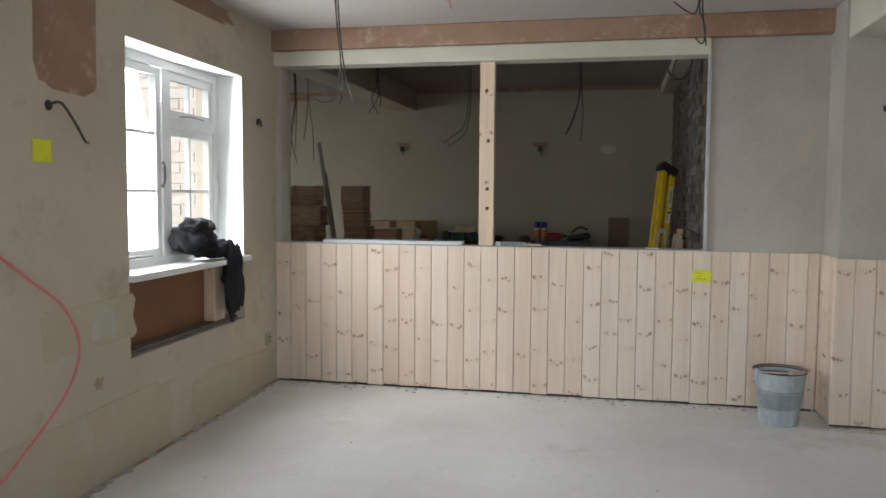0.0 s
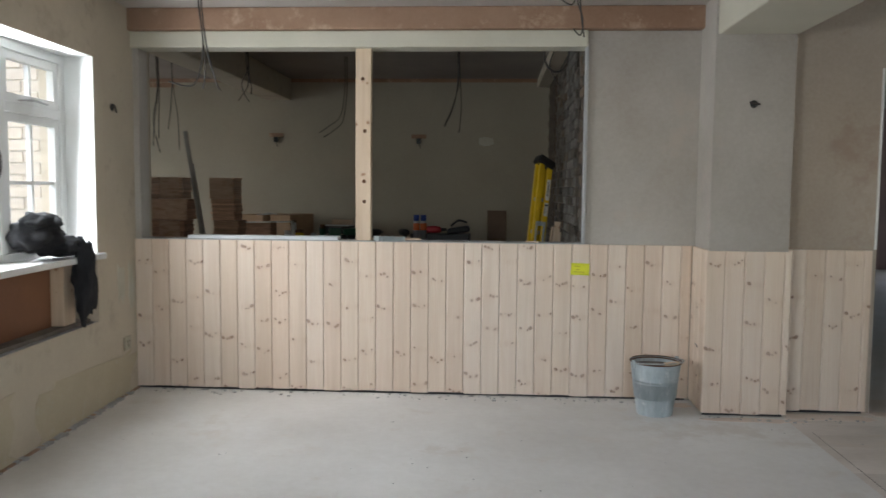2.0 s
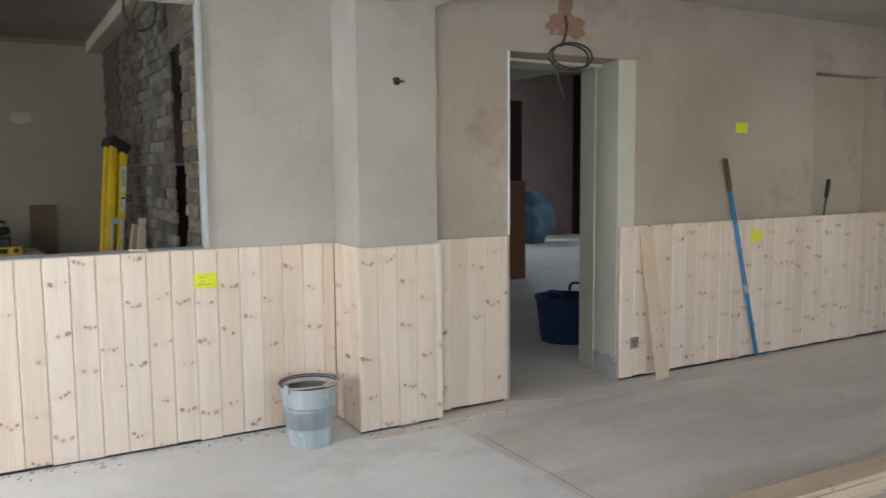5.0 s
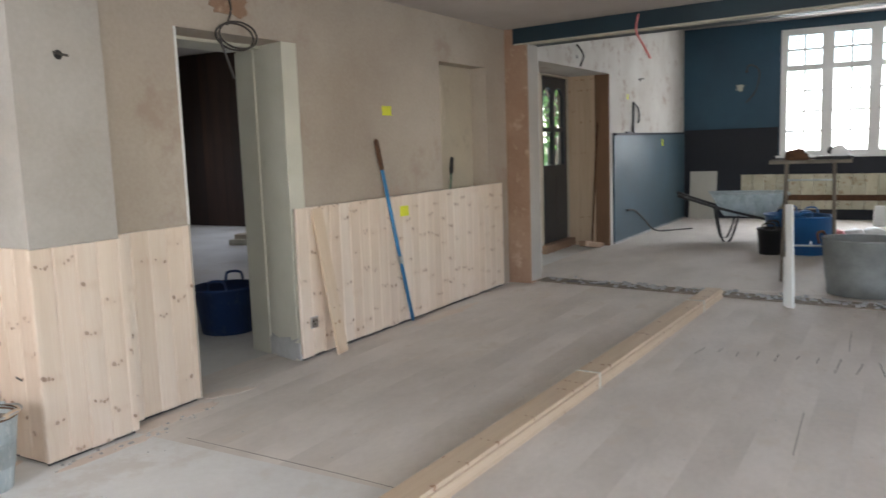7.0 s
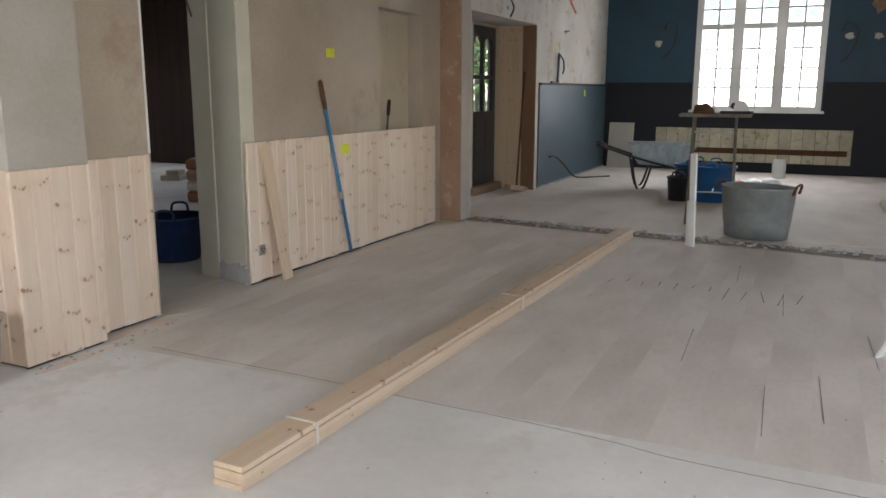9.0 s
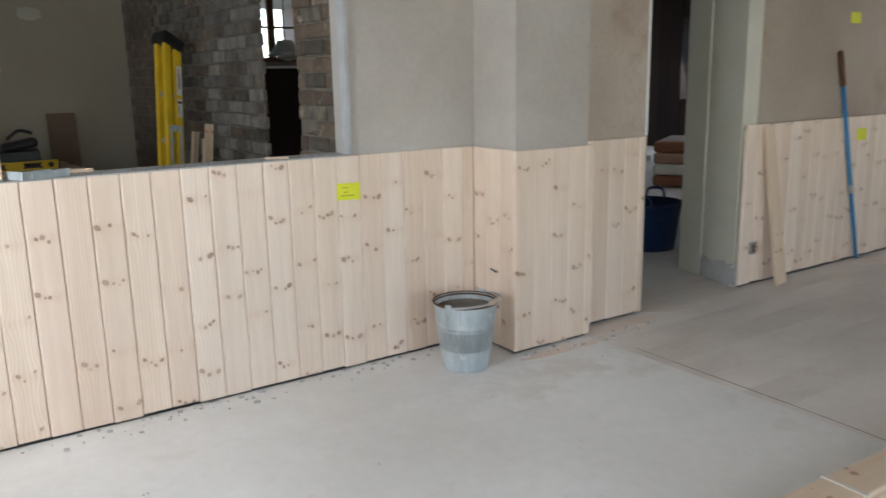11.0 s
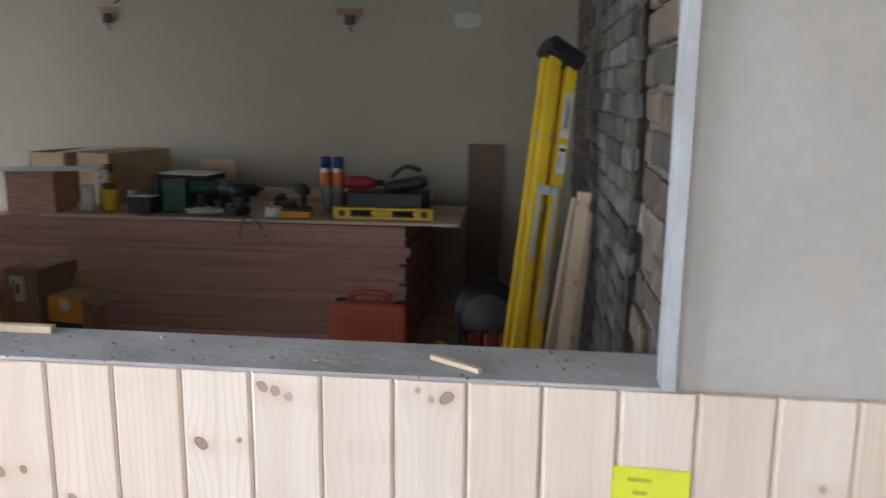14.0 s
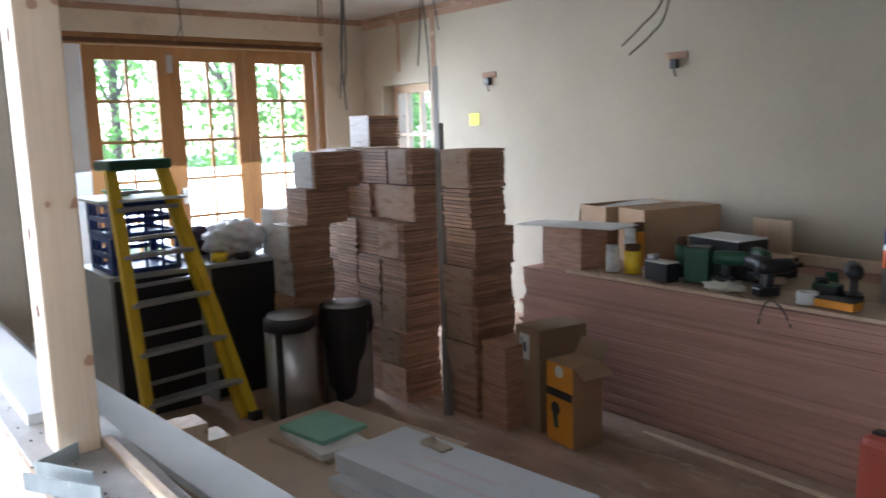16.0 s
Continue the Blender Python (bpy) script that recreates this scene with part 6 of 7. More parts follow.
clut = random.Random(77)
for k in range(16):
    x, y = clut.uniform(0.3, 1.5), clut.uniform(3.12, 3.6)
    if y > 3.36 and x < 0.98:
        continue
    kind = k % 4
    if kind == 0:
        small_box("fixings_box", "small cardboard box of fixings on the bench board", x, y, TZ - 0.003, 0.09, 0.07, 0.05, CARD, clut.uniform(-40, 40), "box", LABELW if k % 8 else None)
    elif kind == 1:
        can(x, y, "short tin on the bench board", 0.03, 0.07 + 0.04 * clut.random(), (GREEN_P, BLACK, ALU)[k % 3], None, "tin", "tin")
    elif kind == 2:
        small_box("battery_pack", "black battery pack on the bench board", x, y, TZ - 0.003, 0.11, 0.07, 0.06, BLACK, clut.uniform(-60, 60), "battery", GREEN_P)
    else:
        small_box("sanding_block", "brown sanding block on the bench board", x, y, TZ - 0.003, 0.12, 0.06, 0.025, PLY_DUST, clut.uniform(-60, 60), "block")

# red tool case
rcs = thing("tool_case", "faded red plastic tool case standing on the floor", "tool case", pose(1.885, 2.725, 0.0, -4, 0, -4) @ Matrix.Diagonal((1.09, 1.1, 1.03, 1)))
RED = surface("faded_red_plastic", (0.50, 0.105, 0.06), (0.40, 0.07, 0.04), 0.5, 4, 60, 0.1)
part("shell", boxes((-0.19, -0.06, 0.02, 0.19, 0.06, 0.345), bevel=0.035), RED, rcs, smooth=False)
part("panel", boxes((-0.15, -0.068, 0.06, 0.13, -0.055, 0.29), bevel=0.006), RED, rcs)
part("handle", tube([(-0.085, 0, 0.335), (-0.08, 0, 0.385), (0.08, 0, 0.385), (0.085, 0, 0.335)], 0.016, smooth=4), RED, rcs, smooth=True)
for x in (-0.14, 0.14):
    part("latch", boxes((x - 0.022, -0.02, 0.338, x + 0.022, 0.03, 0.356), bevel=0.004), BLACK, rcs, "black latch")
    part("foot", boxes((x - 0.025, -0.05, 0.0, x + 0.025, 0.05, 0.024), bevel=0.004), RED, rcs)

# cartons by the stack
ob2 = thing("carton", "orange printed carton with open flaps", "carton", pose(0.425, 2.535, 0.0, 0, 0, -8))
part("body", boxes((-0.10, -0.09, 0, 0.10, 0.09, 0.40), bevel=0.002), CARD, ob2)
part("print", boxes((-0.097, -0.0925, 0.003, 0.097, -0.0905, 0.395)), ORANGE, ob2, "orange printed face")
part("stripe", boxes((-0.097, -0.0945, 0.23, 0.097, -0.093, 0.27)), BLACK, ob2, "black stripe")
part("picture", lathe([(0, 0), (0.034, 0), (0.03, 0.002), (0, 0.002)], 16), BLACK, ob2, "printed tool picture", m=pose(-0.03, -0.0925, 0.17, 90))
part("picture", boxes((-0.02, -0.0945, 0.08, 0.012, -0.093, 0.15)), GREEN_P, ob2, "printed tool picture", m=pose(0, 0, 0, 0, -12, 0))
part("picture", lathe([(0, 0), (0.03, 0), (0.03, 0.002), (0, 0.002)], 16), LABELW, ob2, "pale printed badge", m=pose(0, -0.0925, 0.36, 90))
part("flap", boxes((0, -0.09, 0, 0.09, 0.09, 0.004)), CARD, ob2, m=pose(0.10, 0, 0.40, 0, 30, 0))
part("flap", boxes((-0.1, 0, 0, 0.1, 0.09, 0.004)), CARD, ob2, m=pose(0, 0.09, 0.40, 60, 0, 0))
c2 = small_box("carton", "tall brown carton with a white label", 0.185, 2.625, 0.0, 0.2, 0.3, 0.525, CARD, -8, "carton")
part("label", boxes((-0.06, -0.1525, 0.36, 0.02, -0.1505, 0.49)), LABELW, c2, "white printed label")
part("writing", boxes((-0.045, -0.1545, 0.39, -0.035, -0.153, 0.47), (-0.025, -0.1545, 0.40, -0.005, -0.153, 0.45)), BLACK, c2, "black bars of print")
small_box("plank_pack", "short pack of planks in a wrapper", 0.03, 2.48, 0.0, 0.2, 0.22, 0.215, PACK, -3, "plank pack")
small_box("plank_pack", "short pack of planks in a wrapper", 0.03, 2.485, 0.217, 0.2, 0.22, 0.215, PACK, -5, "plank pack")


# columns of plank packs
PACK_BOARDS = {}
def plank_pack(x, y, z, w, d, h, seed, wrapped):
    """A pack of short boards: layers with a slight jitter, wrapped at one end."""
    t = thing("plank_pack", "wrapped pack of short brown floor boards" if wrapped else "pack of short brown floor boards", "plank pack", pose(x, y, z), "stacked plank packs")
    rnd = random.Random(seed)
    n = 10
    key = (w, d, h)
    if key not in PACK_BOARDS:
        PACK_BOARDS[key] = mesh_of("board", boxes((0, 0, 0, w, d, h / n - 0.0025)), PACK)
    for k in range(n):
        o = new("board", PACK_BOARDS[key])
        o.parent = t
        o.matrix_basis = pose(rnd.uniform(-0.008, 0.008), rnd.uniform(-0.004, 0.004), h * k / n)
    if wrapped:
        # Packs nearest the glazed doors take the wrap with reflected daylight painted in.
        part("wrapper", boxes((-0.009, -0.0075, 0.002, w * rnd.uniform(0.8, 0.99), -0.0048, h - 0.002), (-0.011, -0.006, 0.003, -0.0085, d, h - 0.003)), FILM_DAYLIT if x < -1.05 and y < 2.0 else FILM_BROWN, t, "shiny wrapped end")
    return t


prnd = random.Random(9)
PH = 0.2
# front right corner x, front y, width, depth, first and last level, wrapped
for ci, (xr, y, w, d, lo_k, hi_k, wrap) in enumerate((
        (-0.110, 2.36, 0.222, 0.235, 5, 7, 1), (-0.085, 2.36, 0.235, 0.265, 0, 5, 1),
        (-0.555, 2.25, 0.228, 0.24, 0, 5, 1), (-0.800, 2.26, 0.225, 0.24, 0, 5, 0), (-1.045, 2.26, 0.225, 0.24, 0, 5, 0),
        (-0.560, 2.35, 0.200, 0.22, 5, 6, 1), (-0.770, 2.36, 0.235, 0.22, 5, 6, 1), (-1.000, 2.35, 0.235, 0.22, 5, 6, 0),
        (-0.600, 2.36, 0.210, 0.22, 6, 7, 1), (-0.825, 2.36, 0.250, 0.22, 6, 7, 0), (-1.080, 2.40, 0.220, 0.22, 6, 7, 0),
        (-0.987, 1.80, 0.235, 0.25, 0, 5, 1), (-0.930, 1.88, 0.240, 0.26, 5, 6, 1), (-0.880, 1.90, 0.225, 0.28, 6, 7, 1),
        (-1.290, 2.28, 0.230, 0.24, 0, 7, 0))):
    for k in range(lo_k, hi_k):
        plank_pack(xr - w + prnd.uniform(-0.010, 0.010), y + prnd.uniform(-0.012, 0.012), k * (PH + 0.002), w, d, PH, ci * 20 + k, wrap and (k + ci) % 4 != 1)
plank_pack(-1.53, 2.56, 7 * (PH + 0.002), 0.22, 0.22, 0.2, 99, True)
pl = thing("metal_pole", "grey metal channel pole leaning against the plank packs", "pole", pose(-0.262, 2.285, 0.0))
part("channel", boxes((-0.022, -0.002, 0, 0.022, 0.002, 1.93), (-0.022, 0.002, 0, -0.018, 0.03, 1.93), (0.018, 0.002, 0, 0.022, 0.03, 1.6)), plain("dull_grey_steel", (0.30, 0.28, 0.26), 0.5, 0.4), pl, m=pose(0, 0, 0, -9.0, -12.2, 0))
cable_drop(pose(-0.80, 2.6, HS), "thin cables hanging beside the metal pole", [[(0, 0, 0), (0.02, 0, -0.3), (0.06, 0, -0.6), (0.07, 0, -0.9)], [(0.01, 0, 0), (0.0, 0, -0.4), (-0.04, 0, -0.7)]])


def bin_(x, y, rz, bag, label):
    b = thing("pedal_bin", label, "bin", pose(x, y, 0.0, 0, 0, rz), "steel bins")
    bm = lathe([(0, 0.0), (0.125, 0.0), (0.13, 0.01), (0.13, 0.50), (0, 0.50)], 32)
    for v in bm.verts:
        v.co.x *= 1.1
    part("body", bm, STEEL, b, "brushed steel body", True)
    part("collar", lathe([(0.131, 0.49), (0.142, 0.49), (0.142, 0.545), (0.12, 0.56), (0, 0.56)], 32), BLACK, b, "black lid collar", True)
    part("lid", lathe([(0.122, 0.558), (0.12, 0.57), (0.06, 0.578), (0, 0.58)], 32), STEEL, b, "steel lid", True)
    part("strip", boxes((-0.02, -0.1335, 0.0, 0.02, -0.128, 0.49)), BLACK, b, "black front strip")
    if bag:
        bm = lathe([(0.146, 0.56), (0.15, 0.53), (0.148, 0.43), (0.15, 0.36), (0.144, 0.30)], 36)
        for v in bm.verts:
            a = math.atan2(v.co.y, v.co.x)
            if v.co.z < 0.5:
                v.co.z += 0.12 * (0.55 - v.co.z) / 0.25 * math.sin(a * 2 + 1) - (0.13 if -2.0 < a < -0.7 and v.co.z < 0.4 else 0)
                v.co.xy *= 1 + 0.05 * math.sin(a * 9)
        part("bin_bag", bm, BLACK, b, "black bin bag hanging over the side", True)
    return b


bin_(-0.815, 1.675, 35, False, "brushed steel pedal bin with a black collar")
bin_(-0.83, 2.03, 35, True, "brushed steel pedal bin with a black bin bag")


# folded stepladder
def steps_ladder():
    s = thing("stepladder", "yellow stepladder leaning folded against the cabinets", "stepladder", pose(-0.885, 1.20, 0.0, 0, 0, 99))
    hgt = 1.36

    def rail(x0, x1, back):
        bm = boxes((-0.022, -0.035, 0, 0.022, 0.0, hgt / math.cos(radians(21))))
        return part("rail", bm, YELLOW, s, "yellow fibreglass rail", m=pose(x0, back, 0, -21 + (2 if back else 0), math.degrees(math.atan2(x1 - x0, hgt)), 0))
    rail(-0.29, -0.15, 0.0), rail(0.29, 0.15, 0.0)
    rail(-0.255, -0.13, 0.06), rail(0.255, 0.13, 0.06)
    for k in range(5):
        z = 0.22 + 0.235 * k
        y, hw = z * math.tan(radians(21)), 0.29 - 0.14 * z / hgt
        part("tread", boxes((-hw, y - 0.045, z - 0.022, hw, y + 0.04, z), bevel=0.004), ALU, s, "dull aluminium tread")
        part("rear_bar", boxes((-hw + 0.03, y + 0.06, z + 0.06, hw - 0.03, y + 0.075, z + 0.08)), ALU, s)
    part("top_cap", boxes((-0.175, hgt * 0.384 - 0.08, hgt - 0.01, 0.175, hgt * 0.384 + 0.11, hgt + 0.045), bevel=0.012), GREEN_P, s, "dark green plastic top")
    for x in (-0.29, 0.29):
        part("foot", boxes((x - 0.03, -0.045, 0, x + 0.03, 0.015, 0.05), bevel=0.006), BLACK, s, "black foot")


steps_ladder()
for x, y, w, d, h, lab in ((-1.90, 0.92, 0.58, 0.47, 0.80, "black cabinet with a grey top"), (-1.93, 1.45, 0.6, 0.60, 0.80, "black cabinet with a dusty top")):
    c = thing("base_cabinet", lab, "cabinet", pose(x, y, 0.0), "black cabinets")
    part("carcass", boxes((0, 0.02, 0.06, w, d, h - 0.025), bevel=0.004), BLACKCAB, c)
    part("side_panel", boxes((0, 0, 0.0, w - 0.004, 0.018, h - 0.026)), GREYTOP, c, "grey side panel")
    part("top", boxes((-0.01, -0.01, h - 0.024, w + 0.01, d + 0.01, h), bevel=0.003), GREYTOP, c, "pale grey top")
    part("plinth", boxes((0.02, 0.03, 0, w - 0.04, d - 0.02, 0.058)), BLACK, c)
CRATE = plain("deep_blue_crate_plastic", (0.012, 0.035, 0.20), 0.45)


def crate(x, y, z, rz):
    c = thing("milk_crate", "deep blue plastic crate stacked on the cabinet", "crate", pose(x, y, z, 0, 0, rz), "blue crates")
    w, d, h = 0.40, 0.36, 0.19
    for zz in (0.0, 0.08, 0.165):
        part("band", boxes((-w / 2, -d / 2, zz, w / 2, -d / 2 + 0.012, zz + 0.025), (-w / 2, d / 2 - 0.012, zz, w / 2, d / 2, zz + 0.025), (-w / 2, -d / 2 + 0.012, zz, -w / 2 + 0.012, d / 2 - 0.012, zz + 0.025), (w / 2 - 0.012, -d / 2 + 0.012, zz, w / 2, d / 2 - 0.012, zz + 0.025)), CRATE, c)
    for sx in (-1, 1):
        for sy in (-1, 1):
            part("corner_post", boxes((sx * w / 2 - 0.02, sy * d / 2 - 0.02, 0, sx * w / 2 + 0.004, sy * d / 2 + 0.004, h) if sx > 0 and sy > 0 else (min(sx * w / 2, sx * (w / 2 - 0.04)) - 0.002, min(sy * d / 2, sy * (d / 2 - 0.04)) - 0.002, 0, max(sx * w / 2, sx * (w / 2 - 0.04)) + 0.002, max(sy * d / 2, sy * (d / 2 - 0.04)) + 0.002, h)), CRATE, c)
    part("base", boxes((-w / 2 + 0.012, -d / 2 + 0.012, 0.0, w / 2 - 0.012, d / 2 - 0.012, 0.008)), CRATE, c)
    for k in range(1, 4):
        part("slat", boxes((-w / 2 + 0.1 * k - 0.008, -d / 2 + 0.002, 0.02, -w / 2 + 0.1 * k + 0.008, -d / 2 + 0.01, 0.17)), CRATE, c)
        part("slat", boxes((w / 2 - 0.01, -d / 2 + 0.09 * k - 0.008, 0.02, w / 2 - 0.002, -d / 2 + 0.09 * k + 0.008, 0.17)), CRATE, c)


crate(-1.56, 1.13, 0.801, 0), crate(-1.57, 1.135, 0.993, 2)
solid("white_tray", boxes((-0.27, -0.24, 0, 0.27, 0.22, 0.015), bevel=0.003), LABELW, "white board lying on the blue crates", "board", pose(-1.56, 1.13, 1.186))
cup = thing("green_bowl", "green plastic bowl on the white board", "bowl", pose(-1.62, 1.09, 1.2015))
part("bowl", lathe([(0.0, 0.0), (0.06, 0.0), (0.09, 0.035), (0.085, 0.035), (0.055, 0.006), (0, 0.006)], 20), plain("bright_green_plastic", (0.02, 0.30, 0.10)), cup, smooth=True)


def bag(x, y, z, s, material, seed, label):
    bm = bmesh.new()
    bmesh.ops.create_icosphere(bm, subdivisions=4, radius=1)
    for v in bm.verts:
        f = 0.75 + 0.5 * abs(noise.noise(v.co * 2.2 + Vector((seed, 0, 0)))) + 0.2 * abs(noise.noise(v.co * 6 + Vector((seed, 0, 0))))
        v.co = Vector((v.co.x * s * f, v.co.y * s * 1.2 * f, max(0.001, s * 0.6 + v.co.z * s * 0.75 * f)))
    b = thing("carrier_bag", label, "bag", pose(x, y, z))
    part("bag", bm, material, b, smooth=True)
    return b


b1 = bag(-1.52, 1.70, 0.801, 0.17, surface("crumpled_white_plastic", (0.72, 0.72, 0.72), (0.58, 0.58, 0.60), 0.3, 9, 60, 0.3, spots=(0.65, 0.30, 0.28)), 3, "crumpled white carrier bag on the cabinet")
bag(-1.74, 1.58, 0.801, 0.13, plain("dark_plum_cloth", (0.06, 0.03, 0.045), 0.9), 6, "dark cloth bundle on the cabinet")
small_box("paper_box", "white box on the cabinet", -1.42, 1.93, 0.801, 0.13, 0.13, 0.27, LABELW, 5, "box")
tpr = thing("tape_roll", "yellow tape roll on the cabinet edge", "tape", pose(-1.40, 1.55, 0.801))
part("roll", lathe([(0.03, 0), (0.05, 0), (0.05, 0.05), (0.03, 0.05), (0.03, 0)], 18), YELLOW, tpr, smooth=True)
tpb = thing("tape_roll", "black tape roll on the cabinet edge", "tape", pose(-1.37, 1.68, 0.801))
part("roll", lathe([(0.02, 0), (0.04, 0), (0.04, 0.04), (0.02, 0.04), (0.02, 0)], 18), BLACK, tpb, smooth=True)
fr = thing("refrigerator", "pale steel panel of a kitchen unit", "kitchen unit", pose(-2.75, 0.45, 0.0))
part("body", boxes((0, 0, 0.02, 0.55, 0.4, 0.95), bevel=0.01), GALV, fr)

# boards lying on the store floor
ply = thing("plywood_sheets", "brown plywood sheets lying in a low stack", "plywood", pose(0.0, 0.0, 0.0))
PLY = surface("raw_plywood", (0.60, 0.48, 0.37), (0.50, 0.385, 0.285), 0.75, 2, 60, 0.1)
for k, (x0, y0, x1, y1, rz) in enumerate(((-0.40, 0.62, 0.75, 1.86, 8), (-0.35, 0.60, 1.45, 1.88, 5), (-0.42, 0.60, 0.55, 1.85, 8.5), (-0.42, 0.60, 0.50, 1.85, 9))):
    part("sheet", boxes((x0, y0, 0, x1, y1, 0.030), bevel=0.002), PLY, ply, m=pose(0.14, 0.03, 0.031 * k, 0, 0, rz))
fm = thing("insulation_board", "pale insulation boards with faded pink print", "insulation board", pose(0.29, 1.28, 0.126, 0, 0, 7))
part("board", boxes((0.03, -0.06, 0.0, 1.08, 0.40, 0.05), bevel=0.002), FOAM, fm)
part("board", boxes((0.0, 0.0, 0.051, 1.0, 0.38, 0.125), bevel=0.003), FOAM, fm)
part("print", boxes((0.25, 0.10, 0.1255, 0.75, 0.125, 0.1262), (0.30, 0.2, 0.1255, 0.68, 0.22, 0.1262)), surface("faded_pink_print", (0.62, 0.52, 0.55), (0.62, 0.6, 0.62), 0.7), fm, "faded pink print")
fmr = thing("torn_wrapper", "torn cream wrapper on the insulation board", "wrapper", pose(0.52, 1.62, 0.2525))
part("scrap", boxes((-0.07, -0.03, 0, 0.07, 0.03, 0.012), bevel=0.005), PLASTER_OLD, fmr)
part("scrap", boxes((-0.06, -0.02, 0, 0.0, 0.02, 0.05), bevel=0.008), PLASTER_OLD, fmr, m=pose(0, 0, 0, 0, -30, 20))
gt = thing("board_offcuts", "pale green tile and board offcuts in a small pile", "offcuts", pose(-0.12, 1.46, 0.125, 0, 0, 10))
part("offcut", boxes((-0.2, -0.16, 0, 0.22, 0.12, 0.02), bevel=0.002), PLY, gt)
part("offcut", boxes((-0.14, -0.14, 0.021, 0.24, 0.1, 0.05), bevel=0.002), LABELW, gt, m=pose(0, 0, 0, 0, 0, -12))
part("tile", boxes((-0.17, -0.12, 0.051, 0.14, 0.14, 0.072), bevel=0.002), plain("pale_green_board", (0.26, 0.52, 0.40), 0.6), gt, "pale green board")

# planks beside the sill
pk = thing("white_planks", "long white primed planks lying behind the low wall", "planks", pose(0, 0, 0))
part("plank", boxes((-1.15, -0.06, 0, 0.95, 0.06, 0.02), bevel=0.002), FOAM, pk, "long white plank", m=pose(0.86, 0.338, 0.79, 0, 0, 4.2))
part("plank", boxes((-0.35, -0.035, 0, 0.5, 0.035, 0.02), bevel=0.002), LABELW, pk, m=pose(1.25, 0.24, 0.74, 0, 0, 4))
part("prop", boxes((0.95, 0.20, 0, 1.0, 0.55, 0.715)), PINE_RAW, pk, "timber prop")
part("prop", boxes((0.2, 0.17, 0, 0.25, 0.40, 0.789)), PINE_RAW, pk, "timber prop")
part("prop_rail", boxes((0.93, 0.18, 0.715, 1.02, 0.56, 0.739), (0.93, 0.31, 0.739, 1.02, 0.50, 0.789)), PINE_RAW, pk)
sl = thing("sill_plank", "short white board lying on the mortar sill", "board", pose(0.86, 0.09, 0.9905))
part("board", boxes((-0.52, -0.05, 0, 0.47, 0.05, 0.022), bevel=0.002), FOAM, sl)
bt = thing("sill_batten", "thin pine batten along the mortar sill", "batten", pose(1.52, 0.130, 0.9905, 0, 0, 0.5))
part("batten", boxes((0, -0.008, 0, 0.34, 0.008, 0.014), bevel=0.002), PINE_RAW, bt)
bs = thing("batten_offcut", "short pine offcut lying across the mortar sill", "offcut", pose(2.58, 0.06, 0.991, 0, 0, -35))
part("offcut", boxes((-0.05, -0.006, 0, 0.05, 0.006, 0.008), bevel=0.001), PINE_RAW, bs)
ab = thing("angle_bracket", "bent galvanised angle bracket on the sill", "bracket", pose(1.60, -0.0, 0.9905, 0, 0, 30))
part("arm", boxes((0, 0, 0, 0.003, 0.085, 0.03)), GALV, ab)
part("arm", boxes((0.003, 0, 0, 0.12, 0.003, 0.03)), GALV, ab)
part("arm", boxes((0.015, -0.035, 0, 0.17, -0.032, 0.028)), GALV, ab)
scr = random.Random(12)
bms = bmesh.new()
for k in range(150):
    x, y, s = scr.uniform(0.1, 2.86), scr.uniform(-0.005, 0.145), scr.uniform(0.0015, 0.004)
    add_box(bms, x, y, 0.9895, x + s * 1.5, y + s, 0.9905 + s * 0.6)
solid("sill_debris", bms, MORTAR, "mortar crumbs on the rough sill", "debris", kind="stuff")


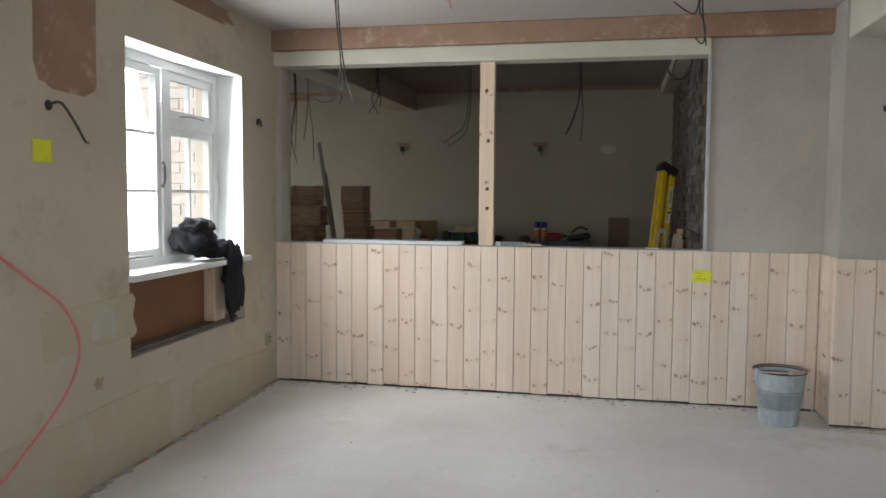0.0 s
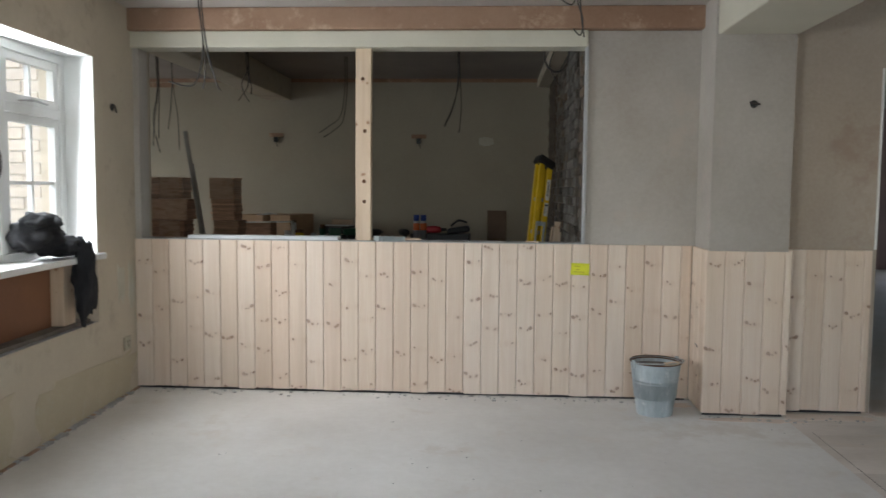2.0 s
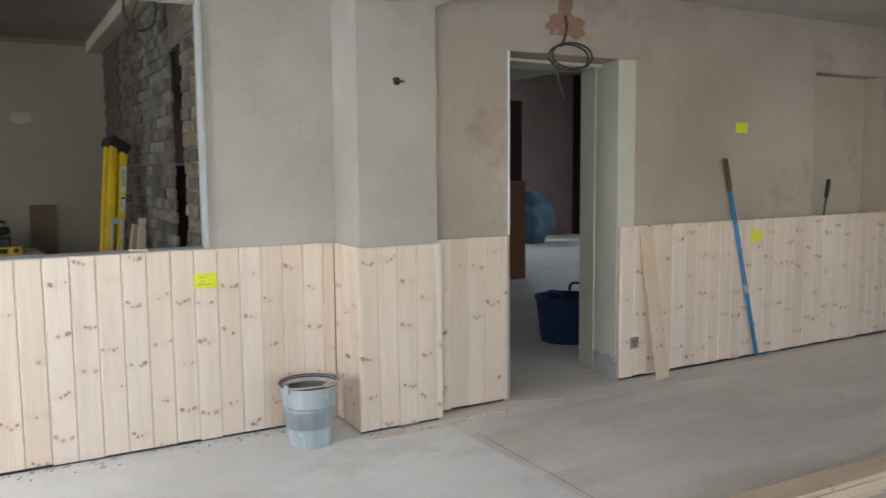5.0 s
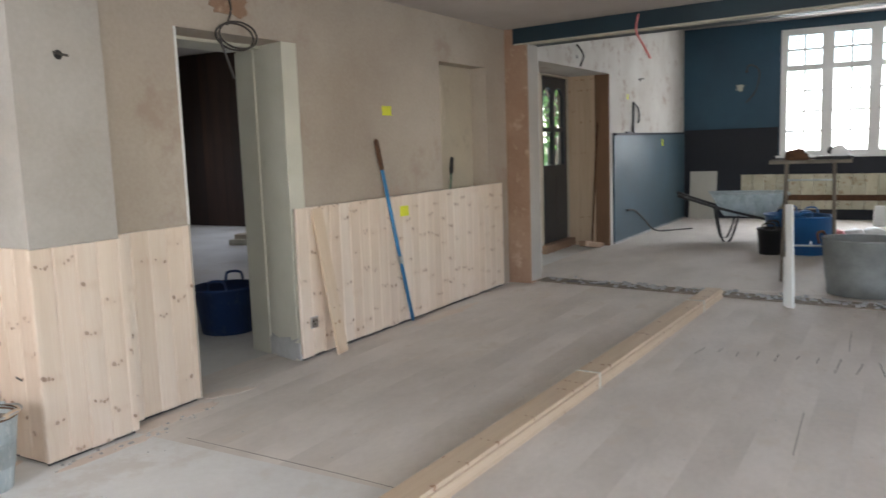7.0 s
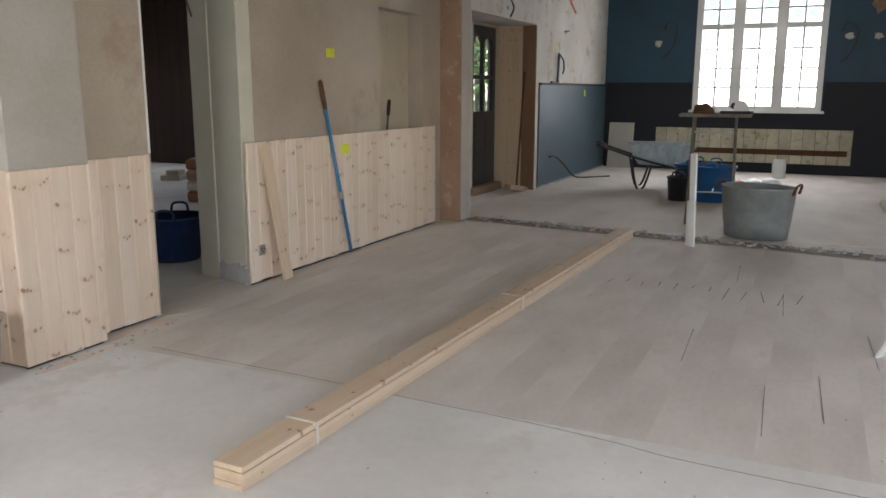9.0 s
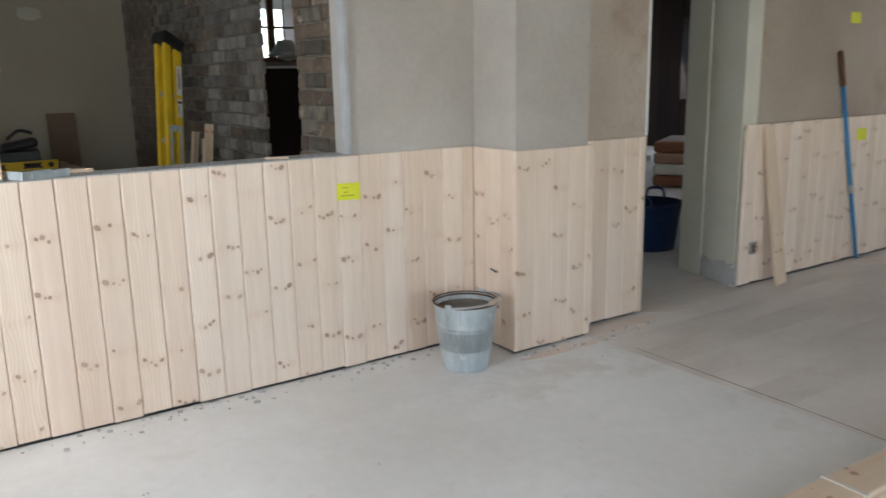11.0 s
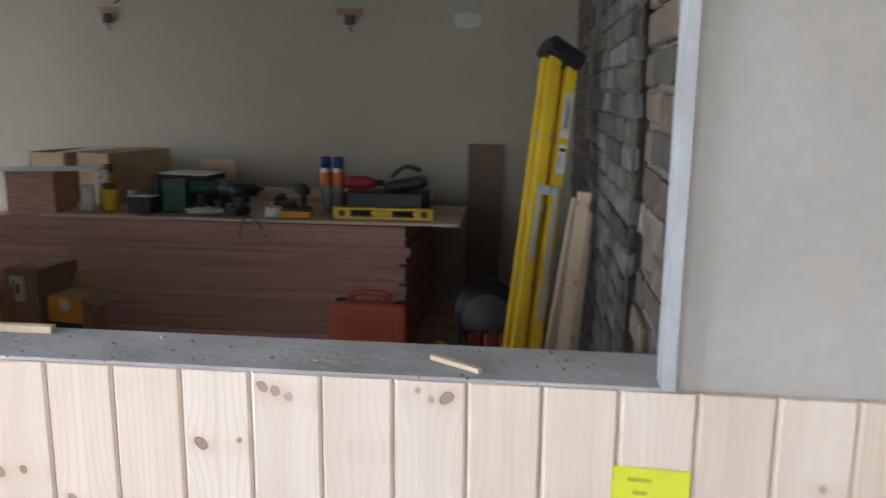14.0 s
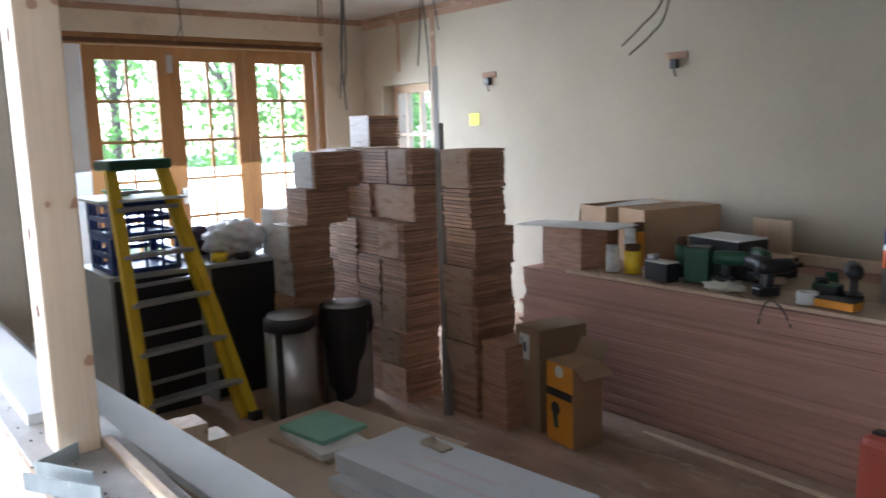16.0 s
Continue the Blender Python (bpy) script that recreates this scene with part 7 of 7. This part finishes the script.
# folded ladder by the brick wall
def big_ladder():
    s = thing("folded_ladder", "folded yellow fibreglass step ladder leaning on the brick wall", "ladder", pose(2.65, 2.00, 0.0, 0, 0, 20))
    m = pose(0, 0, 0, -7.1, 8.8, 0)

    def slim(bm):
        for v in bm.verts:
            v.co.x *= 0.74
            v.co.y *= 0.8
        return bm
    L = 1.60
    for x, y in ((-0.075, 0.0), (0.03, 0.0), (-0.085, 0.09), (0.02, 0.09)):
        bm = boxes((x, y, 0.02, x + 0.062, y + 0.006, L), (x, y + 0.006, 0.02, x + 0.006, y + 0.04, L), (x + 0.056, y + 0.006, 0.02, x + 0.062, y + 0.04, L), bevel=0.0015)
        part("rail", slim(bm), YELLOW, s, "yellow fibreglass rail", m=m)
    part("top_cap", slim(boxes((-0.11, -0.02, L - 0.03, 0.12, 0.16, L + 0.05), bevel=0.02)), BLACK, s, "black plastic top cap", m=m @ pose(0, 0, L, 0, 22, 0) @ pose(0, 0, -L))
    for z in (0.3, 0.62, 0.95, 1.25):
        part("tread", slim(boxes((-0.07, 0.05, z, 0.08, 0.085, z + 0.03))), ALU, s, "aluminium tread", m=m)
    part("bracket", slim(boxes((-0.055, -0.008, 1.02, 0.075, -0.001, 1.06), bevel=0.002)), GALV, s, "galvanised hinge plate", m=m)
    part("strut", slim(boxes((-0.055, -0.012, 0.74, -0.03, -0.008, 1.04), bevel=0.002)), GALV, s, "galvanised spreader bar", m=m)
    part("strut", slim(boxes((0.045, -0.012, 0.66, 0.07, -0.008, 1.04), bevel=0.002)), GALV, s, "galvanised spreader bar", m=m)
    part("label", slim(boxes((0.036, -0.003, 1.26, 0.086, -0.001, 1.45))), LABELW, s, "white warning label", m=m)
    part("label", slim(boxes((0.036, -0.003, 1.115, 0.086, -0.001, 1.235))), LABELW, s, "white warning label", m=m)
    for row in ((0.05, 1.30, 0.056, 1.43), (0.064, 1.30, 0.07, 1.41), (0.042, 1.205, 0.08, 1.22), (0.045, 1.14, 0.05, 1.19)):
        part("writing", slim(boxes((row[0], -0.0045, row[1], row[2], -0.0035, row[3]))), BLACK, s, "black bar of print", m=m)
    part("label", slim(boxes((0.040, -0.003, 0.49, 0.082, -0.001, 0.65))), PLASTER_OLD, s, "cream label", m=m)
    for x in (-0.075, 0.03):
        part("foot", slim(boxes((x - 0.005, -0.01, 0.0, x + 0.067, 0.05, 0.05), bevel=0.005)), BLACK, s, "black foot", m=m)


big_ladder()
of = thing("timber_offcuts", "rough timber lengths leaning behind the ladder", "timber", pose(2.80, 1.98, 0.0))
for k, (x, y, rx, ry, l) in enumerate(((0.0, -0.05, 2, 5, 1.05), (0.05, 0.02, -1, 4, 0.95), (-0.06, 0.12, 1, 9, 1.0), (0.06, 0.12, 2, 4, 0.8))):
    part("length", boxes((-0.025, -0.012, 0, 0.025, 0.012, l), bevel=0.002), PINE_RAW, of, m=pose(x, y, 0.004, rx, ry, 15 * k))
vc = thing("vacuum_cleaner", "yellow and black tub vacuum by the ladder", "vacuum cleaner", pose(2.32, 2.45, 0.0))
part("tub", lathe([(0, 0), (0.12, 0), (0.135, 0.02), (0.135, 0.1), (0.125, 0.11)], 26), YELLOW, vc, smooth=True)
part("lid", lathe([(0.127, 0.11), (0.13, 0.13), (0.10, 0.175), (0.05, 0.19), (0, 0.19)], 26), BLACK, vc, smooth=True)
part("handle", tube([(-0.08, 0, 0.17), (-0.05, 0, 0.22), (0.05, 0, 0.22), (0.08, 0, 0.17)], 0.012), BLACK, vc, smooth=True)
cr = thing("wire_crate", "black crate of copper offcuts", "crate", pose(2.50, 2.62, 0.0, 0, 0, 10))
part("body", boxes((-0.12, -0.1, 0, 0.12, 0.1, 0.012), (-0.12, -0.1, 0, -0.11, 0.1, 0.24), (0.11, -0.1, 0, 0.12, 0.1, 0.24), (-0.12, 0.09, 0, 0.12, 0.1, 0.24), (-0.12, -0.1, 0, 0.12, -0.09, 0.05)), BLACK, cr)
for k in range(8):
    part("pipe", tube([(-0.09 + 0.025 * k, -0.05 + 0.03 * (k % 3), 0.012), (-0.09 + 0.025 * k, -0.04 + 0.03 * (k % 3), 0.26)], 0.008), RED, cr, "copper-red length", True)
dg = thing("disc_grinder", "dusty steel disc machine behind the ladder", "machine", pose(2.48, 3.05, 0.0))
part("base", boxes((-0.15, -0.12, 0, 0.15, 0.15, 0.2), bevel=0.02), BLACK, dg)
part("disc", lathe([(0, 0), (0.13, 0), (0.13, 0.02), (0, 0.03)], 28), plain("dull_dusty_metal", (0.10, 0.10, 0.10), 0.6), dg, "dusty steel disc", True, m=pose(0.0, -0.13, 0.24, 80, 0, 0))
part("hood", lathe([(0.14, 0), (0.17, 0.0), (0.17, 0.12), (0, 0.12)], 24), BLACK, dg, smooth=True, m=pose(0, -0.02, 0.26, 80, 0, 0))
yt = thing("yellow_tool", "small yellow power tool and white packet on the floor", "power tool", pose(2.28, 2.80, 0.0, 0, 0, 30))
part("body", boxes((-0.09, -0.035, 0.0, 0.06, 0.035, 0.07), bevel=0.015), YELLOW, yt, m=pose(0, 0, 0.05, 0, 30, 0))
part("packet", boxes((-0.1, -0.16, 0, 0.08, -0.06, 0.02), bevel=0.004), LABELW, yt, "white paper packet")
solid("leaning_plywood", boxes((0, 0, 0, 0.22, 0.015, 1.09), bevel=0.002), surface("brown_hardboard", (0.20, 0.13, 0.085), (0.14, 0.09, 0.06), 0.8), "narrow brown board leaning on the store wall", "board", pose(2.27, 3.98, 0.0, -8, 0, 0))
solid("floor_trim", boxes((0.55, 2.84, 0.0, 1.72, 2.865, 0.012), bevel=0.002), PINE_RAW, "thin pale trim lying along the sheet stack", "trim", pose(0, 0, 0, 0, 0, -1.0))
cc = cable_drop(pose(2.78, 0.9, 2.44), "coil of grey cables hung on the store beam", [[(0.09 * math.cos(a * 0.63 + k), 0.09 * k * 0.3, -0.12 + 0.13 * math.sin(a * 0.63 + k)) for a in range(11)] for k in range(3)] + [[(0, 0, 0.12), (0.02, 0, 0.0), (-0.05, 0, -0.2), (0.02, 0, -0.35)]])
setting("beam_side", boxes((2.82, 0.15, 2.48, 2.96, 4.18, HS), bevel=0.008), PLASTER_OLD, "cream plastered beam along the brick wall", "beam")

# bottom of the outside wall seen through the casement
ow = setting("wall_outside", boxes((-4.2, -0.06, -0.14, -0.36, 0.09, 3.2)), surface("pale_outdoor_mortar", (0.66, 0.62, 0.56), (0.56, 0.52, 0.46), 0.95), "pale brick outside wall of the store")
vs, fs = [], []


def brick_box(vs, fs, x0, y0, z0, x1, y1, z1):
    n = len(vs)
    vs += [(x0, y0, z0), (x1, y0, z0), (x1, y1, z0), (x0, y1, z0), (x0, y0, z1), (x1, y0, z1), (x1, y1, z1), (x0, y1, z1)]
    fs += [(n + a, n + b, n + c, n + d) for a, b, c, d in ((3, 2, 1, 0), (4, 5, 6, 7), (0, 1, 5, 4), (1, 2, 6, 5), (2, 3, 7, 6), (3, 0, 4, 7))]


for r in range(38):
    for k in range(16):
        x = -3.95 + 0.225 * k + (0.1125 if r % 2 else 0)
        if x + 0.215 < -0.37:
            brick_box(vs, fs, x, -0.07, 0.3 + 0.075 * r - 0.4, x + 0.215, -0.05, 0.3 + 0.075 * r - 0.335)
me = bpy.data.meshes.new("brickwork")
me.from_pydata(vs, [], fs)
me.materials.append(BRICK_OUT)
o = new("brickwork", me)
o.parent = ow
tagged(o, "pale outside brickwork", kind="stuff")

# bricks of the store wall, one by one
brnd = random.Random(3)
brick_meshes = {}


def one_brick(parent, y, z, w, material, x=2.965):
    key = (round(w, 3), material.name, brnd.randrange(6))
    if key not in brick_meshes:
        bm = boxes((0, 0, 0, 0.03, w, 0.066), bevel=0.007)
        for v in bm.verts:
            v.co += Vector((brnd.uniform(-0.004, 0.002), brnd.uniform(-0.004, 0.004), brnd.uniform(-0.004, 0.003)))
        brick_meshes[key] = mesh_of("brick", bm, material)
    o = new("brick", brick_meshes[key])
    o.parent = parent
    o.matrix_basis = pose(x - 0.007 + brnd.uniform(-0.007, 0.006), y + brnd.uniform(-0.004, 0.004), z + brnd.uniform(-0.003, 0.003), brnd.uniform(-1.4, 1.4), brnd.uniform(-2, 2), brnd.uniform(-1.2, 1.2))


for r in range(34):
    z = 0.004 + 0.075 * r
    y = 1.13 + (0.11 if r % 2 else 0)
    if r % 2:
        one_brick(brick_side, 1.132, z, 0.1, BRICK_GREY)
    while y + 0.215 < 3.1:
        one_brick(brick_side, y + 0.002, z, 0.215, BRICK_LIME if y < 2.0 and brnd.random() < 0.8 else BRICK_GREY if brnd.random() < 0.8 else BRICK_BROWN)
        y += 0.226
    if r % 2:
        one_brick(brick_side, 0.155, z, 0.1, BRICK_BROWN, 2.93)
        one_brick(brick_side, 0.265, z, 0.215, BRICK_GREY, 2.93)
        one_brick(brick_side, 0.49, z, 0.08, BRICK_BROWN, 2.93)
    else:
        one_brick(brick_side, 0.155, z, 0.215, BRICK_BROWN, 2.93)
        one_brick(brick_side, 0.38, z, 0.19, BRICK_BROWN, 2.93)
vs, fs = [], []
for r in range(34):
    y = 3.12 + (0.11 if r % 2 else 0)
    while y + 0.215 < 4.19:
        brick_box(vs, fs, 2.95, y, 0.004 + 0.075 * r, 2.98, y + 0.215, 0.07 + 0.075 * r)
        y += 0.226
me = bpy.data.meshes.new("brickwork")
me.from_pydata(vs, [], fs)
me.materials.append(BRICK_BROWN)
o = new("brickwork", me)
o.parent = brick_side
tagged(o, "sooty brickwork", kind="stuff")

# dusty floorboards beyond the seam, running away from the dado
rnd_floor = random.Random(12)
plank_mesh = mesh_of("floorboard", boxes((4.0502, 0, -0.02, 8.899, 0.1985, 0.0)), SCREED_WARM)
for k in range(42):
    o = new("floorboard", plank_mesh)
    o.parent = floor
    o.matrix_basis = pose(0, -8.19 + 0.1985 * k + 0.0002, -0.0005 * rnd_floor.random())
